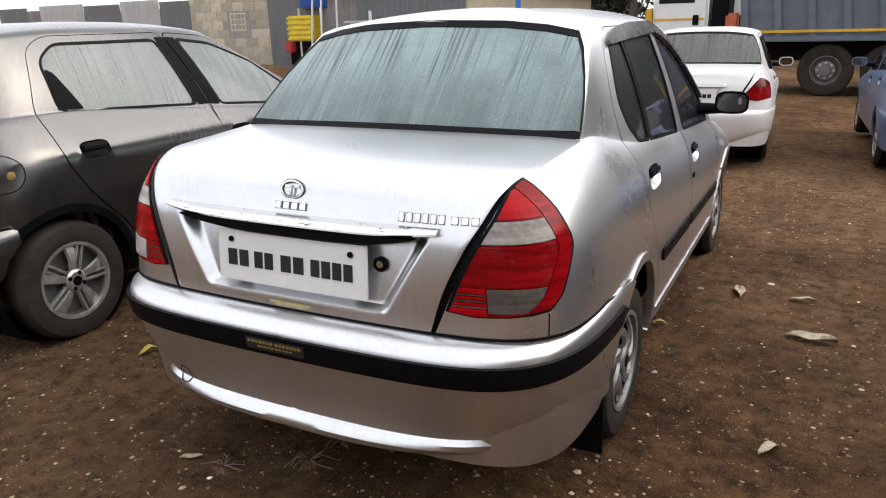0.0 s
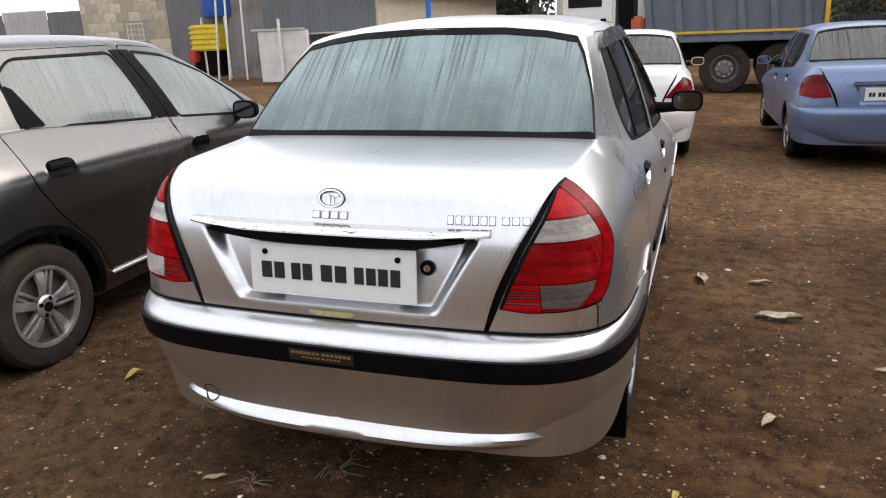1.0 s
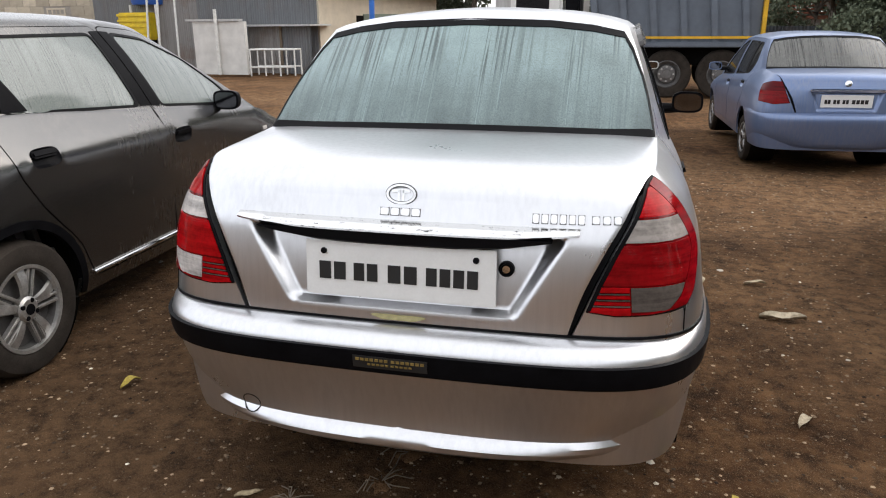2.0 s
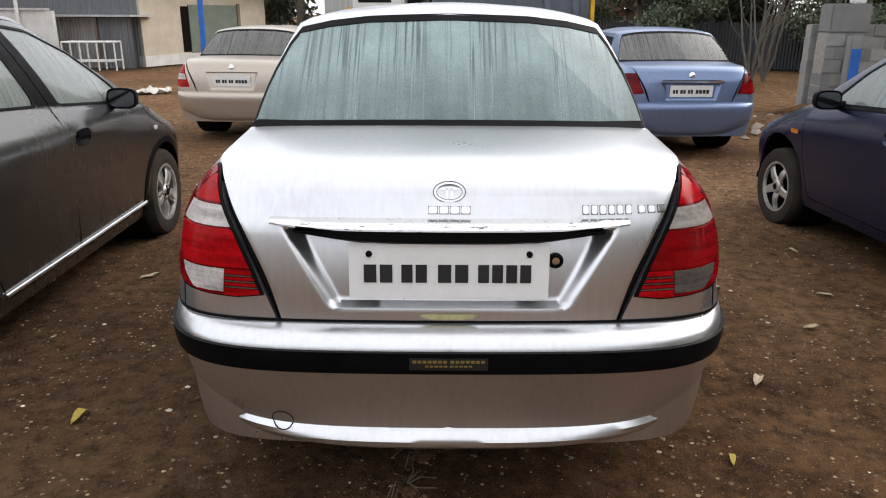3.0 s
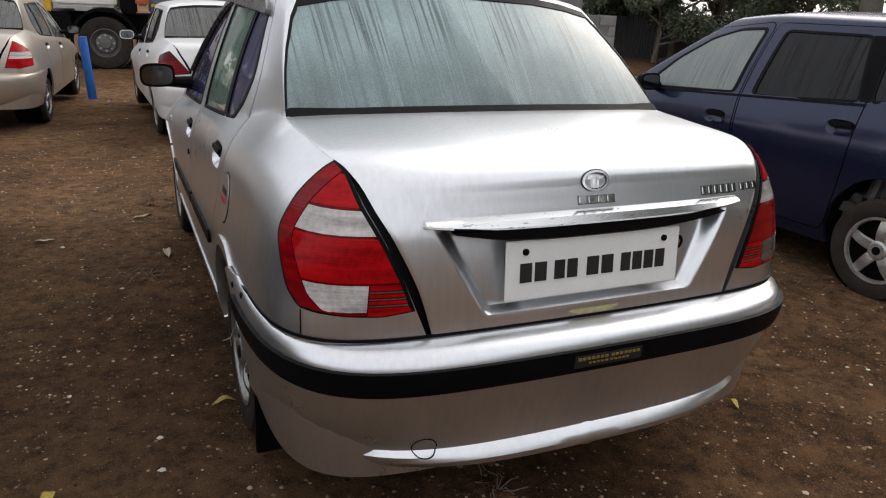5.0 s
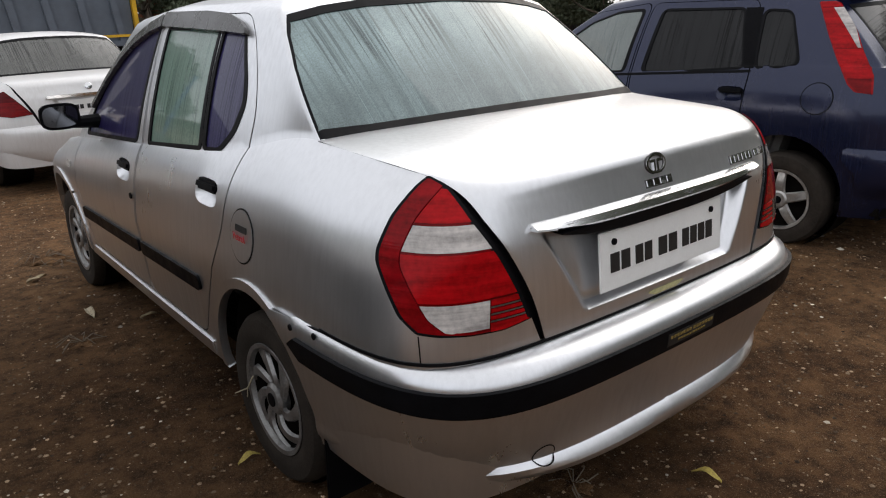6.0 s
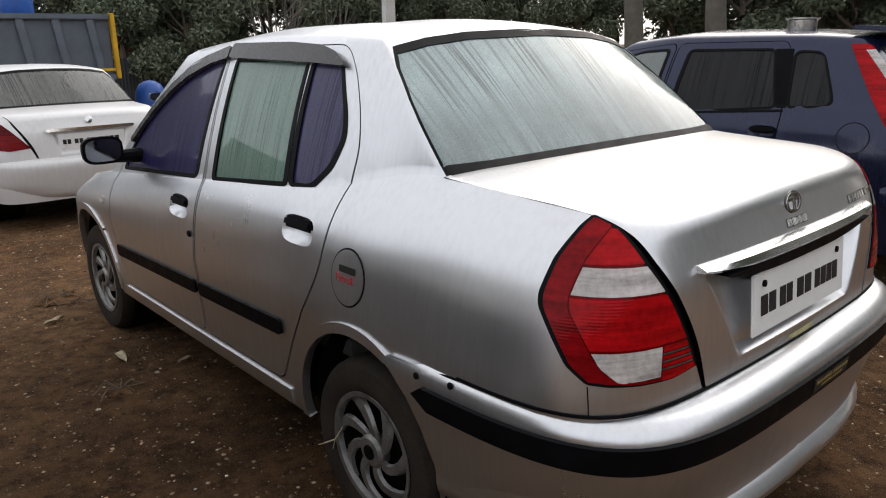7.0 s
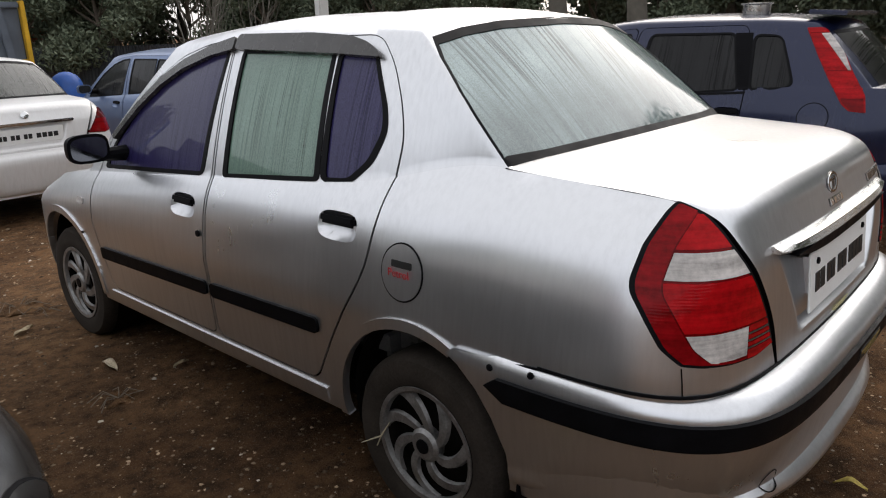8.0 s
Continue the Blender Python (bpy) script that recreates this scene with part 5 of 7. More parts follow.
HATCH = variant(
    SEDAN, half=0.832, place=pose(-4.15, 1.48, -0.012, rz=3.0), label="dusty graphite grey five-door hatchback with misted windows", paint=M["graphite"],
    length=4.0, n=4.0, cr=1.0, cf=2.9, bow=0.06, crown=0.05,
    side=[(0.2, 0.775), (0.32, 0.81), (0.6, 0.832), (0.90, 0.850), (0.925, 0.851), (0.94, 0.846), (1.03, 0.800), (1.15, 0.735)], step=0.03,
    tail=[(0.2, 0.2), (0.5, 0.1), (0.75, 0.12), (0.95, 0.20), (1.15, 0.26)], nose=[(0.2, 3.9), (0.5, 3.98), (0.7, 3.9), (0.85, 3.6)],
    top=[(0.0, 1.13), (0.7, 1.13), (1.6, 1.065), (2.6, 0.965), (3.0, 0.93), (3.6, 0.83), (4.0, 0.66)],
    soft=[(0.0, 0.03), (2.0, 0.0), (2.9, 0.03), (4.0, 0.12)], soft_h=[(0.0, 0.2), (4.0, 0.2)],
    roof_z=[(0.3, 1.48), (1.0, 1.525), (1.8, 1.515), (2.3, 1.465)], sill=[(0.0, 0.22), (4.0, 0.22)],
    base_rear=(0.40, 0.10, 0.02), base_front=(2.98, 0.22, 0.05), roof_rear=(0.60, 0.12, 0.015, 0.56), roof_front=(2.05, 0.12, 0.02, 0.52), roof_wide=0.05,
    axles=(0.655, 3.19), hub=0.29, arch=0.365, tyre=(0.308, 0.185), track=0.83, rim="cover", rim_mat=M["alloy"],
    doors=[[(1.12, 0.29), (1.853, 0.29), (1.858, 0.8), (1.79, 1.06), (1.64, 1.50), (0.86, 1.50), (0.75, 1.44), (0.67, 1.15), (0.70, 0.9), (0.82, 0.72), (1.03, 0.5)],
           [(1.862, 0.29), (2.83, 0.29), (2.96, 0.55), (2.985, 0.80), (2.95, 0.92), (2.72, 1.16), (2.4, 1.36), (2.0, 1.475), (1.648, 1.50), (1.798, 1.06)]],
    door_round=0.06,
    panes=[([(0.80, 1.135), (1.70, 1.075), (1.58, 1.46), (0.90, 1.46), (0.79, 1.38)], 0.05, "clear_glass", "clear_glass"),
           ([(1.88, 1.06), (2.72, 0.985), (2.62, 1.11), (2.36, 1.30), (2.05, 1.425), (1.745, 1.46)], 0.05, "clear_glass", "clear_glass")],
    door_panes=[(0,), (1,)], pulls=[(0.88, 0.955), (1.98, 0.90)], cup=M["black"],
    back_glass=[(0, 1.16), (0.56, 1.15), (0.46, 1.42), (0, 1.44)], frit=0.02, back_mat="clear_glass", front_glass=[(0, 1.0), (0.60, 0.99), (0.47, 1.40), (0, 1.43)],
    lamps=[([(0.60, 0.26, 1.12), (0.54, 0.15, 0.80), (0.70, 0.28, 0.80), (0.72, 0.40, 0.98), (0.67, 0.40, 1.12)],
            [(0.96, 1.3, 0, 1, M["red"]), (0.7, 0.96, 0, 1, M["clear"])], [(0.96, 1.3, 0, 1, M["red"]), (0.7, 0.96, 0, 1, M["clear"])], "dark_red", "red tail lamp")],
    bumper=[(-0.03, 0.24), (0.03, 0.26), (0.05, 0.4), (0.06, 0.5), (0.04, 0.6), (0.0, 0.64)], bumper_end=[(0.28, 0.25), (0.29, 0.36), (0.33, 0.50), (0.40, 0.57), (0.40, 0.63)],
    mirror=(0.80, 2.44, 1.035), seat_y=(1.9, 1.0),
)
for k in ("lid", "lid_hole", "lid_half", "recess"):
    HATCH.pop(k)
hatch, hatch_body, hatch_bumper, hatch_bump = build_car(HATCH)

NAVY_ZONES = [(1.40, 1.5, 0, 1, M["red"]), (1.18, 1.398, 0, 0.52, M["clear"]), (1.18, 1.398, 0.52, 1, M["red"]), (1.02, 1.178, 0, 1, M["red"]), (0.8, 1.018, 0, 1, M["deep"])]
NAVY = variant(
    HATCH, place=pose(2.1, 2.0, -0.012, rz=5.3), label="dark blue hatchback with black film on its windows", paint=M["navy"], length=4.0,
    top=[(0.0, 1.08), (0.7, 1.08), (1.6, 1.02), (2.6, 0.95), (3.0, 0.92), (3.6, 0.80), (4.0, 0.62)],
    side=[(0.2, 0.775), (0.32, 0.81), (0.6, 0.838), (0.8, 0.85), (0.9, 0.84), (1.0, 0.82), (1.15, 0.79)], tail=[(0.2, 0.1), (0.5, 0.0), (0.75, 0.02), (0.95, 0.06), (1.15, 0.10)],
    n=5.0, cr=0.9, base_rear=(0.30, 0.08, 0.02), base_front=(2.98, 0.22, 0.05), roof_rear=(0.66, 0.12, 0.015, 0.585), roof_front=(2.2, 0.12, 0.02, 0.54), roof_wide=0.05,
    roof_z=[(0.3, 1.44), (1.0, 1.486), (1.8, 1.492), (2.3, 1.455)], axles=(0.74, 3.25), hub=0.28, arch=0.35, tyre=(0.29, 0.185), rim="five",
    doors=[[(1.1, 0.29), (1.843, 0.29), (1.843, 1.0), (1.80, 1.455), (1.05, 1.46), (1.0, 1.05), (1.02, 0.75), (1.05, 0.55)],
           [(1.852, 0.29), (2.83, 0.29), (2.93, 0.55), (2.95, 0.80), (2.92, 0.91), (2.76, 1.11), (2.54, 1.28), (2.28, 1.40), (1.81, 1.46), (1.852, 1.0)]],
    panes=[([(1.04, 1.06), (1.76, 1.01), (1.71, 1.41), (1.13, 1.41)], 0.04, "dark_glass", "dark_glass"),
           ([(1.90, 1.005), (2.76, 0.95), (2.54, 1.17), (2.30, 1.33), (2.08, 1.40), (1.86, 1.415)], 0.04, "clear_glass", "dark_glass"),
           ([(0.99, 1.06), (0.72, 1.085), (0.76, 1.2), (0.84, 1.39), (1.01, 1.40)], 0.05, "dark_glass", "dark_glass")],
    door_panes=[(0,), (1,)], shell_panes=(2,), pulls=[(1.1, 0.92), (2.0, 0.85)], cup=M["navy"],
    back_glass=[(0, 1.09), (0.60, 1.08), (0.54, 1.41), (0, 1.43)], back_mat="dark_glass",
    lamps=[([(0.59, 0.60, 1.43), (0.66, 0.482, 1.295), (0.716, 0.402, 1.164), (0.756, 0.319, 1.04), (0.789, 0.299, 0.935), (0.81, 0.394, 0.945), (0.806, 0.44, 0.986), (0.757, 0.536, 1.133), (0.706, 0.615, 1.264), (0.625, 0.715, 1.44)],
            NAVY_ZONES, NAVY_ZONES, "red", "tall red and clear tail lamp")],
    mirror=(0.84, 2.56, 1.0), lamp_high=3.0,
)
navy, navy_body, navy_bumper, navy_bump = build_car(NAVY)

TRI = [(0.69, 0.16, 1.03), (0.52, 0.0, 0.80), (0.70, 0.06, 0.78), (0.80, 0.24, 0.80), (0.79, 0.30, 0.97)]
ALL_RED = [(0.93, 1.3, 0, 1, M["dark_red"]), (0.6, 0.93, 0, 1, M["deep"])]
LOW = Matrix.Diagonal((0.97, 1.0, 0.91, 1.0))
FORD = variant(
    SEDAN, place=pose(-1.48, 7.95, -0.07, rz=4.0) @ LOW, label="dusty white four-door sedan with dark red tail lamps", paint=M["white"], rim="five", tyre=(0.29, 0.18),
    lamps=[(TRI, ALL_RED, ALL_RED, "dark_red", "dark red tail lamp")], recess=(0.715, 0.96, 0.30, 0.36, 0.03),
    panes=[(p[0], p[1], "dark_glass", "dark_glass") for p in SEDAN["panes"]], back_mat="dull_glass", back_label="dusty rear window",
    bumper=[(-0.03, 0.29), (0.03, 0.31), (0.05, 0.4), (0.06, 0.5), (0.07, 0.6), (0.06, 0.66), (0.02, 0.69), (-0.01, 0.7)], mirror_mat=M["white"])
ford, ford_body, ford_bumper, ford_bump = build_car(FORD)
BLUE = variant(
    FORD, place=pose(1.15, 8.03, -0.07, rz=4.0) @ LOW, label="light blue four-door sedan with red tail lamps", paint=M["sky_blue"], mirror_mat=M["sky_blue"],
    lamps=[([(0.63, 0.1, 1.04), (0.54, 0.0, 0.80), (0.70, 0.06, 0.78), (0.80, 0.24, 0.80), (0.79, 0.30, 1.0)], ALL_RED, ALL_RED, "dark_red", "dark red tail lamp")])
blue, blue_body, blue_bumper, blue_bump = build_car(BLUE)
BEIGE = variant(
    FORD, place=pose(-4.33, 9.0, -0.085, rz=-4.0) @ LOW, label="beige four-door sedan with red and clear tail lamps", paint=M["beige"], mirror_mat=M["black"],
    panes=[(p[0], p[1], "clear_glass", "clear_glass") for p in SEDAN["panes"]],
    lamps=[([(0.66, 0.14, 1.05), (0.58, 0.0, 0.75), (0.72, 0.06, 0.74), (0.81, 0.24, 0.76), (0.80, 0.28, 0.90)],
            [(0.93, 1.3, 0, 1, M["red"]), (0.85, 0.93, 0, 1, M["clear"]), (0.6, 0.85, 0, 1, M["red"])], [(0.93, 1.3, 0, 1, M["red"]), (0.85, 0.93, 0, 1, M["clear"]), (0.6, 0.85, 0, 1, M["red"])],
            "red", "red and clear tail lamp")])
beige, beige_body, beige_bumper, beige_bump = build_car(BEIGE)

# ---------------------------------------------------------------- the ground
def build_ground():
    bm = bmesh.new()
    xs = np.concatenate([np.linspace(-600, -12, 12)[:-1], np.linspace(-12, 12, 97), np.linspace(12, 600, 12)[1:]])
    ys = np.concatenate([np.linspace(-600, -4, 12)[:-1], np.linspace(-4, 24, 113), np.linspace(24, 600, 12)[1:]])
    rows = []
    for y in ys:
        row = []
        for x in xs:
            near = max(0.0, 1 - max(abs(x) - 9, abs(y - 10) - 11, 0) / 3)
            h = noise.noise((x * 0.5, y * 0.5, 0)) * 0.018 + noise.noise((x * 2.1, y * 2.1, 3)) * 0.008
            drop = 0.0215 * min(max(y - 5.0, 0.0), 7.0) - 0.01 * min(max(y - 12.0, 0.0), 9.0)
            row.append(bm.verts.new((x, y, h * near - 0.012 - drop)))
        rows.append(row)
    for a, b in zip(rows, rows[1:]):
        for i in range(len(a) - 1):
            bm.faces.new((a[i], a[i + 1], b[i + 1], b[i]))
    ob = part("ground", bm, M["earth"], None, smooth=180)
    return tagged(ob, "bare brown earth yard with grit and gravel", "ground", kind="structure")


build_ground()

# ---------------------------------------------------------------- the yard's edge: materials
def sheet_metal(name, colour, rust=0.3):
    s = Shade(name)
    big, streak, fine = s.noise(1.1, 5), s.noise(1.0, 5, 0.65, s.stretch(9, 9, 0.6)), s.noise(60, 3)
    c = s.mix(s.ramp(streak, [(0.35, 0.0), (0.7, 0.7)]), colour, tuple(v * 0.6 for v in colour))
    c = s.mix(s.math("MULTIPLY", s.ramp(big, [(0.5, 0.0), (0.72, 1.0)]), rust), c, (0.16, 0.085, 0.05))
    s.put(color=c, metal=0.25, rough=s.ramp(fine, [(0.3, 0.45), (0.7, 0.65)]))
    return s.mat


def masonry(name, colour, vary=0.3):
    """Concrete block: each block of its own tone, stained and pitted."""
    s = Shade(name)
    own = s.tree.nodes.new("ShaderNodeObjectInfo").outputs["Random"]
    n1, n2 = s.noise(5, 5), s.noise(70, 4, 0.7)
    c = s.mix(own, tuple(v * (1 - vary) for v in colour), tuple(min(1, v * (1 + vary * 0.6)) for v in colour))
    c = s.mix(s.ramp(n1, [(0.4, 0.0), (0.75, 0.5)]), c, tuple(v * 0.5 for v in colour))
    s.put(color=c, rough=0.92)
    s.bump(n2, 0.6, 0.01)
    return s.mat


def leafage(name, a, b):
    s = Shade(name)
    own = s.tree.nodes.new("ShaderNodeNewGeometry").outputs["Random Per Island"]
    s.put(color=s.mix(own, a, b), rough=0.6, spec=0.3)
    return s.mat


E5 = dict(
    grey_sheet=sheet_metal("grey_sheet", (0.20, 0.21, 0.22)), dark_sheet=sheet_metal("dark_sheet", (0.05, 0.055, 0.06)), pale_sheet=sheet_metal("pale_sheet", (0.52, 0.52, 0.51), 0.15), rust_sheet=sheet_metal("rusty_sheet", (0.30, 0.29, 0.28), 0.7),
    block=masonry("sandy_block", (0.52, 0.46, 0.36)), grey_block=masonry("grey_block", (0.30, 0.30, 0.29)), mortar=plain("mortar", (0.30, 0.28, 0.25), 0.95),
    cream=plain("cream_plaster", (0.52, 0.46, 0.36), 0.9, scale=2.5, vary=0.2), white_wall=plain("limewash", (0.62, 0.61, 0.58), 0.9, scale=2.5, vary=0.2),
    door_green=plain("green_door", (0.16, 0.19, 0.15), 0.7, scale=3), timber=plain("weathered_timber", (0.18, 0.14, 0.10), 0.85, scale=6, grain=50),
    truck_grey=plain("truck_grey", (0.11, 0.13, 0.16), 0.5, scale=3, vary=0.25), truck_white=plain("truck_white", (0.72, 0.72, 0.70), 0.35, scale=4, vary=0.08, coat=0.4),
    yellow=plain("signal_yellow", (0.62, 0.36, 0.015), 0.5, scale=5), crate_yellow=plain("machine_yellow", (0.68, 0.50, 0.02), 0.5, scale=5), orange=plain("orange_tank", (0.45, 0.10, 0.04), 0.5),
    blue=plain("blue_paint", (0.02, 0.13, 0.48), 0.5, scale=8), blue_tank=plain("blue_plastic", (0.02, 0.09, 0.36), 0.45, scale=4), red=plain("red_paint", (0.4, 0.03, 0.03), 0.5),
    tile=plain("clay_tile", (0.30, 0.12, 0.07), 0.85, scale=6), bark=plain("bark", (0.13, 0.105, 0.08), 0.95, scale=7, grain=60, vary=0.4, bump=0.8),
    pale_bark=plain("pale_bark", (0.13, 0.12, 0.10), 0.9, scale=5, grain=60, vary=0.35, bump=0.6), white_pipe=plain("white_pipe", (0.66, 0.66, 0.63), 0.5),
    leaf=leafage("tree_leaves", (0.07, 0.09, 0.055), (0.17, 0.195, 0.125)), dry_leaf=leafage("dry_leaves", (0.28, 0.2, 0.09), (0.46, 0.4, 0.28)),
    steel=plain("steel_pot", (0.55, 0.53, 0.5), 0.3, metal=0.9, vary=0.2), stone=plain("pebble", (0.36, 0.31, 0.25), 0.9, scale=20), tank_glass=M["dark_glass"],
    yard_wall=plain("yard_wall", (0.17, 0.15, 0.125), 0.9, scale=1.5, vary=0.3),
    rag=plain("rag_cloth", (0.5, 0.47, 0.42), 0.95, scale=8),
)


def corrugated(w, h, pitch=0.09, depth=0.02, thick=0.004):
    """A corrugated sheet in x and z, facing -y."""
    n = int(w / pitch * 4)
    bm, rows = bmesh.new(), []
    for z in (0, h):
        rows.append([bm.verts.new((w * i / n, depth * math.sin(2 * math.pi * w * i / n / pitch), z)) for i in range(n + 1)])
    for i in range(n):
        bm.faces.new((rows[0][i], rows[0][i + 1], rows[1][i + 1], rows[1][i]))
    r = bmesh.ops.extrude_face_region(bm, geom=bm.faces[:])["geom"]
    for v in [g for g in r if isinstance(g, bmesh.types.BMVert)]:
        v.co.y += thick
    bmesh.ops.recalc_face_normals(bm, faces=bm.faces)
    return bm


def sheet_wall(name, m, panels, h, label):
    """A wall of corrugated sheets; panels: (width, height, material) one after the other."""
    wall = thing(name, m, label, "wall", kind="structure")
    x = 0.0
    for w, hh, mat in panels:
        ob = part("metal_sheet", corrugated(w - 0.01, hh), E5[mat], wall)
        ob.location.x = x
        x += w
    part("wall_core", box(0, x, 0.03, 0.12, 0, h), E5["grey_sheet"], wall)
    return wall


def block_wall(name, m, w, h, bw, bh, mat, label, openings=(), deep=0.2, rough=0.0):
    """Courses of concrete blocks with recessed joints."""
    wall = thing(name, m, label, "wall", kind="structure")
    part("mortar", box(0.005, w - 0.005, 0.015, deep - 0.015, 0, h - 0.01), E5["mortar"], wall)
    cache = {}
    for r in range(int(round(h / bh))):
        x = -bw / 2 if r % 2 else 0.0
        while x < w - 0.02:
            x0, x1 = max(0, x), min(w, x + bw)
            x += bw
            if x1 - x0 < 0.05 or any(x0 < b and x1 > a and (r + 1) * bh > c and r * bh < d for a, b, c, d in openings):
                continue
            key = round(x1 - x0, 3)
            if key not in cache:
                cache[key] = box(0.005, key - 0.005, 0, deep, 0.005, bh - 0.005, bevel=0.008)
                me = bpy.data.meshes.new("block")
                cache[key].to_mesh(me)
                me.materials.append(E5[mat])
                cache[key] = me
            ob = new("block", cache[key])
            ob.parent = wall
            ob.location = (x0, random.uniform(-1, 1) * 0.006, r * bh)
            ob.rotation_euler.z = random.uniform(-1, 1) * rough
    return wall


# ---------------------------------------------------------------- buildings on the far side
sheet_wall("wall_fence", pose(-39.5, 24.05, -0.02), [(2.4, 2.75, "grey_sheet"), (1.0, 2.6, "rust_sheet"), (3.4, 2.8, "pale_sheet"), (2.6, 2.7, "grey_sheet"), (2.6, 2.8, "pale_sheet"), (1.9, 2.7, "grey_sheet")], 2.4,
           "patchwork fence of grey and pale corrugated metal sheets")
hut = block_wall("wall_hut", pose(-25.6, 24.0, -0.02), 5.2, 3.6, 0.62, 0.36, "block", "sandy concrete block wall of a hut", openings=[(2.35, 3.15, 1.3, 2.1)])
vent = thing("vent", pose(-22.87, 24.0, 1.42), "pierced concrete vent block set in the hut wall", "vent")
part("vent_frame", add_box(add_box(add_box(add_box(bmesh.new(), -0.37, 0.37, 0.0, 0.2, 0.60, 0.66), -0.37, 0.37, 0.0, 0.2, -0.06, 0.0), -0.43, -0.37, 0, 0.2, -0.06, 0.66), 0.37, 0.43, 0, 0.2, -0.06, 0.66), E5["block"], vent)
part("vent_back", box(-0.37, 0.37, 0.17, 0.2, 0.0, 0.6), M["dark"], vent)
for i in range(1, 4):
    part("bar", box(-0.37 + i * 0.185 - 0.03, -0.37 + i * 0.185 + 0.03, 0.01, 0.1, 0.0, 0.6), E5["block"], vent)
for i in range(1, 3):
    part("bar", box(-0.37, 0.37, 0.012, 0.098, i * 0.2 - 0.03, i * 0.2 + 0.03), E5["block"], vent)

sheet_wall("wall_shed_front", pose(-20.3, 23.0, -0.02, rz=-10.3), [(2.45, 4.4, "grey_sheet"), (2.45, 4.4, "rust_sheet"), (2.45, 4.4, "grey_sheet"), (2.4, 4.4, "grey_sheet")], 4.4, "tall grey corrugated metal shed wall with rust streaks")
shed = thing("wall_shed_side", pose(-10.68, 21.25, -0.02, rz=72), "cream plastered side wall of the shed with a green door", "wall", kind="structure")
part("plaster_wall", box(0, 6.4, 0, 0.2, 0.3, 2.78), E5["cream"], shed)
part("plinth", box(-0.02, 6.4, -0.03, 0.22, 0, 0.3), E5["white_wall"], shed)
part("door", box(2.1, 4.6, -0.04, -0.004, 0.32, 1.75), E5["door_green"], shed)
part("door", box(1.75, 2.08, -0.03, -0.004, 0.35, 1.7), M["dark"], shed)
part("door_post", box(4.65, 4.8, -0.05, -0.004, 0.0, 1.8), E5["timber"], shed)
roof = thing("roof", pose(-10.68, 21.25, -0.02, rz=72), "sloping corrugated metal shed roof with a pale edge", "roof", kind="structure")
part("roof_sheet", add_box(bmesh.new(), -0.5, 7.2, -0.55, 4.0, 2.80, 2.86, m=pose(0, 0, 0, 4, 3.2, 0)), E5["pale_sheet"], roof)
lean = thing("lean_to", pose(-12.95, 20.9, -0.02, rz=-6), "low rusty corrugated lean-to with a flat metal roof", "lean-to", kind="structure")
part("metal_sheet", corrugated(1.2, 1.38), E5["rust_sheet"], lean)
ob = part("metal_sheet", corrugated(1.05, 1.38), E5["grey_sheet"], lean)
ob.location.x = 1.22
part("roof_sheet", box(-0.15, 2.45, -0.35, 0.9, 1.40, 1.45), E5["pale_sheet"], lean)
part("post", box(1.17, 1.24, -0.06, -0.01, 0, 1.4), E5["timber"], lean)
low = thing("wall_low", pose(-14.3, 20.0, -0.02), "low whitewashed block wall beside the shed", "wall", kind="structure")
part("plaster_wall", box(0, 1.75, 0, 0.15, 0, 1.55), E5["white_wall"], low)
part("cap", box(-0.2, 1.6, -0.06, 0.2, 1.56, 1.62), E5["pale_sheet"], low)
part("pipe", tube([(0.85, -0.08, 0), (0.85, -0.08, 1.9)], 0.05), E5["white_pipe"], low)

far_hall = thing("far_hall", pose(-7.0, 30.0, 0), "pale corrugated hall behind the yard", "building", kind="structure")
part("wall", box(0, 3.3, 0, 5, 0, 4.2), E5["pale_sheet"], far_hall)
part("roof", box(-0.2, 3.5, -0.2, 5.2, 4.2, 4.3), E5["grey_sheet"], far_hall)
cottage = thing("cottage", pose(3.0, 28.0, 0), "small cottage with a red clay tile roof", "house")
part("wall", box(0, 3.2, 0, 4, 0, 1.45), E5["white_wall"], cottage)
part("window", box(0.3, 0.9, -0.03, -0.004, 0.9, 1.25), M["dark"], cottage)
roof_c = part("roof", box(-0.3, 3.5, -0.4, 2.2, 1.44, 1.50), E5["tile"], cottage)
for i in range(9):
    part("tile_row", box(-0.3, 3.5, -0.4 + i * 0.28, -0.08 + i * 0.28, 1.5 + i * 0.12, 1.56 + i * 0.12, bevel=0.02), E5["tile"], roof_c)


# ---------------------------------------------------------------- tipper truck
def truck_wheel(parent, x, y, r=0.50):
    w = part("wheel", lathe([(r * 0.55, -0.16), (r * 0.9, -0.16), (r, -0.11), (r, 0.11), (r * 0.94, 0.15), (r * 0.75, 0.165), (r * 0.58, 0.14), (r * 0.55, 0.05)], 40, cap=False), M["rubber"], parent, "large dusty truck tyre")
    w.matrix_basis = pose(x, y, r - 0.125, rz=-90)
    part("rim", lathe([(r * 0.57, 0.13), (r * 0.54, 0.14), (r * 0.48, 0.06), (r * 0.40, 0.03), (r * 0.36, 0.08), (r * 0.2, 0.09), (r * 0.19, 0.13), (0, 0.135)], 32, cap=False), M["alloy_dark"], w)
    for i in range(8):
        a = i * math.pi / 4
        part("bolt", lathe([(0.022, 0.07), (0.022, 0.1), (0, 0.105)], 8, m=pose(0, r * 0.29 * math.cos(a), r * 0.29 * math.sin(a))), M["alloy"], w)


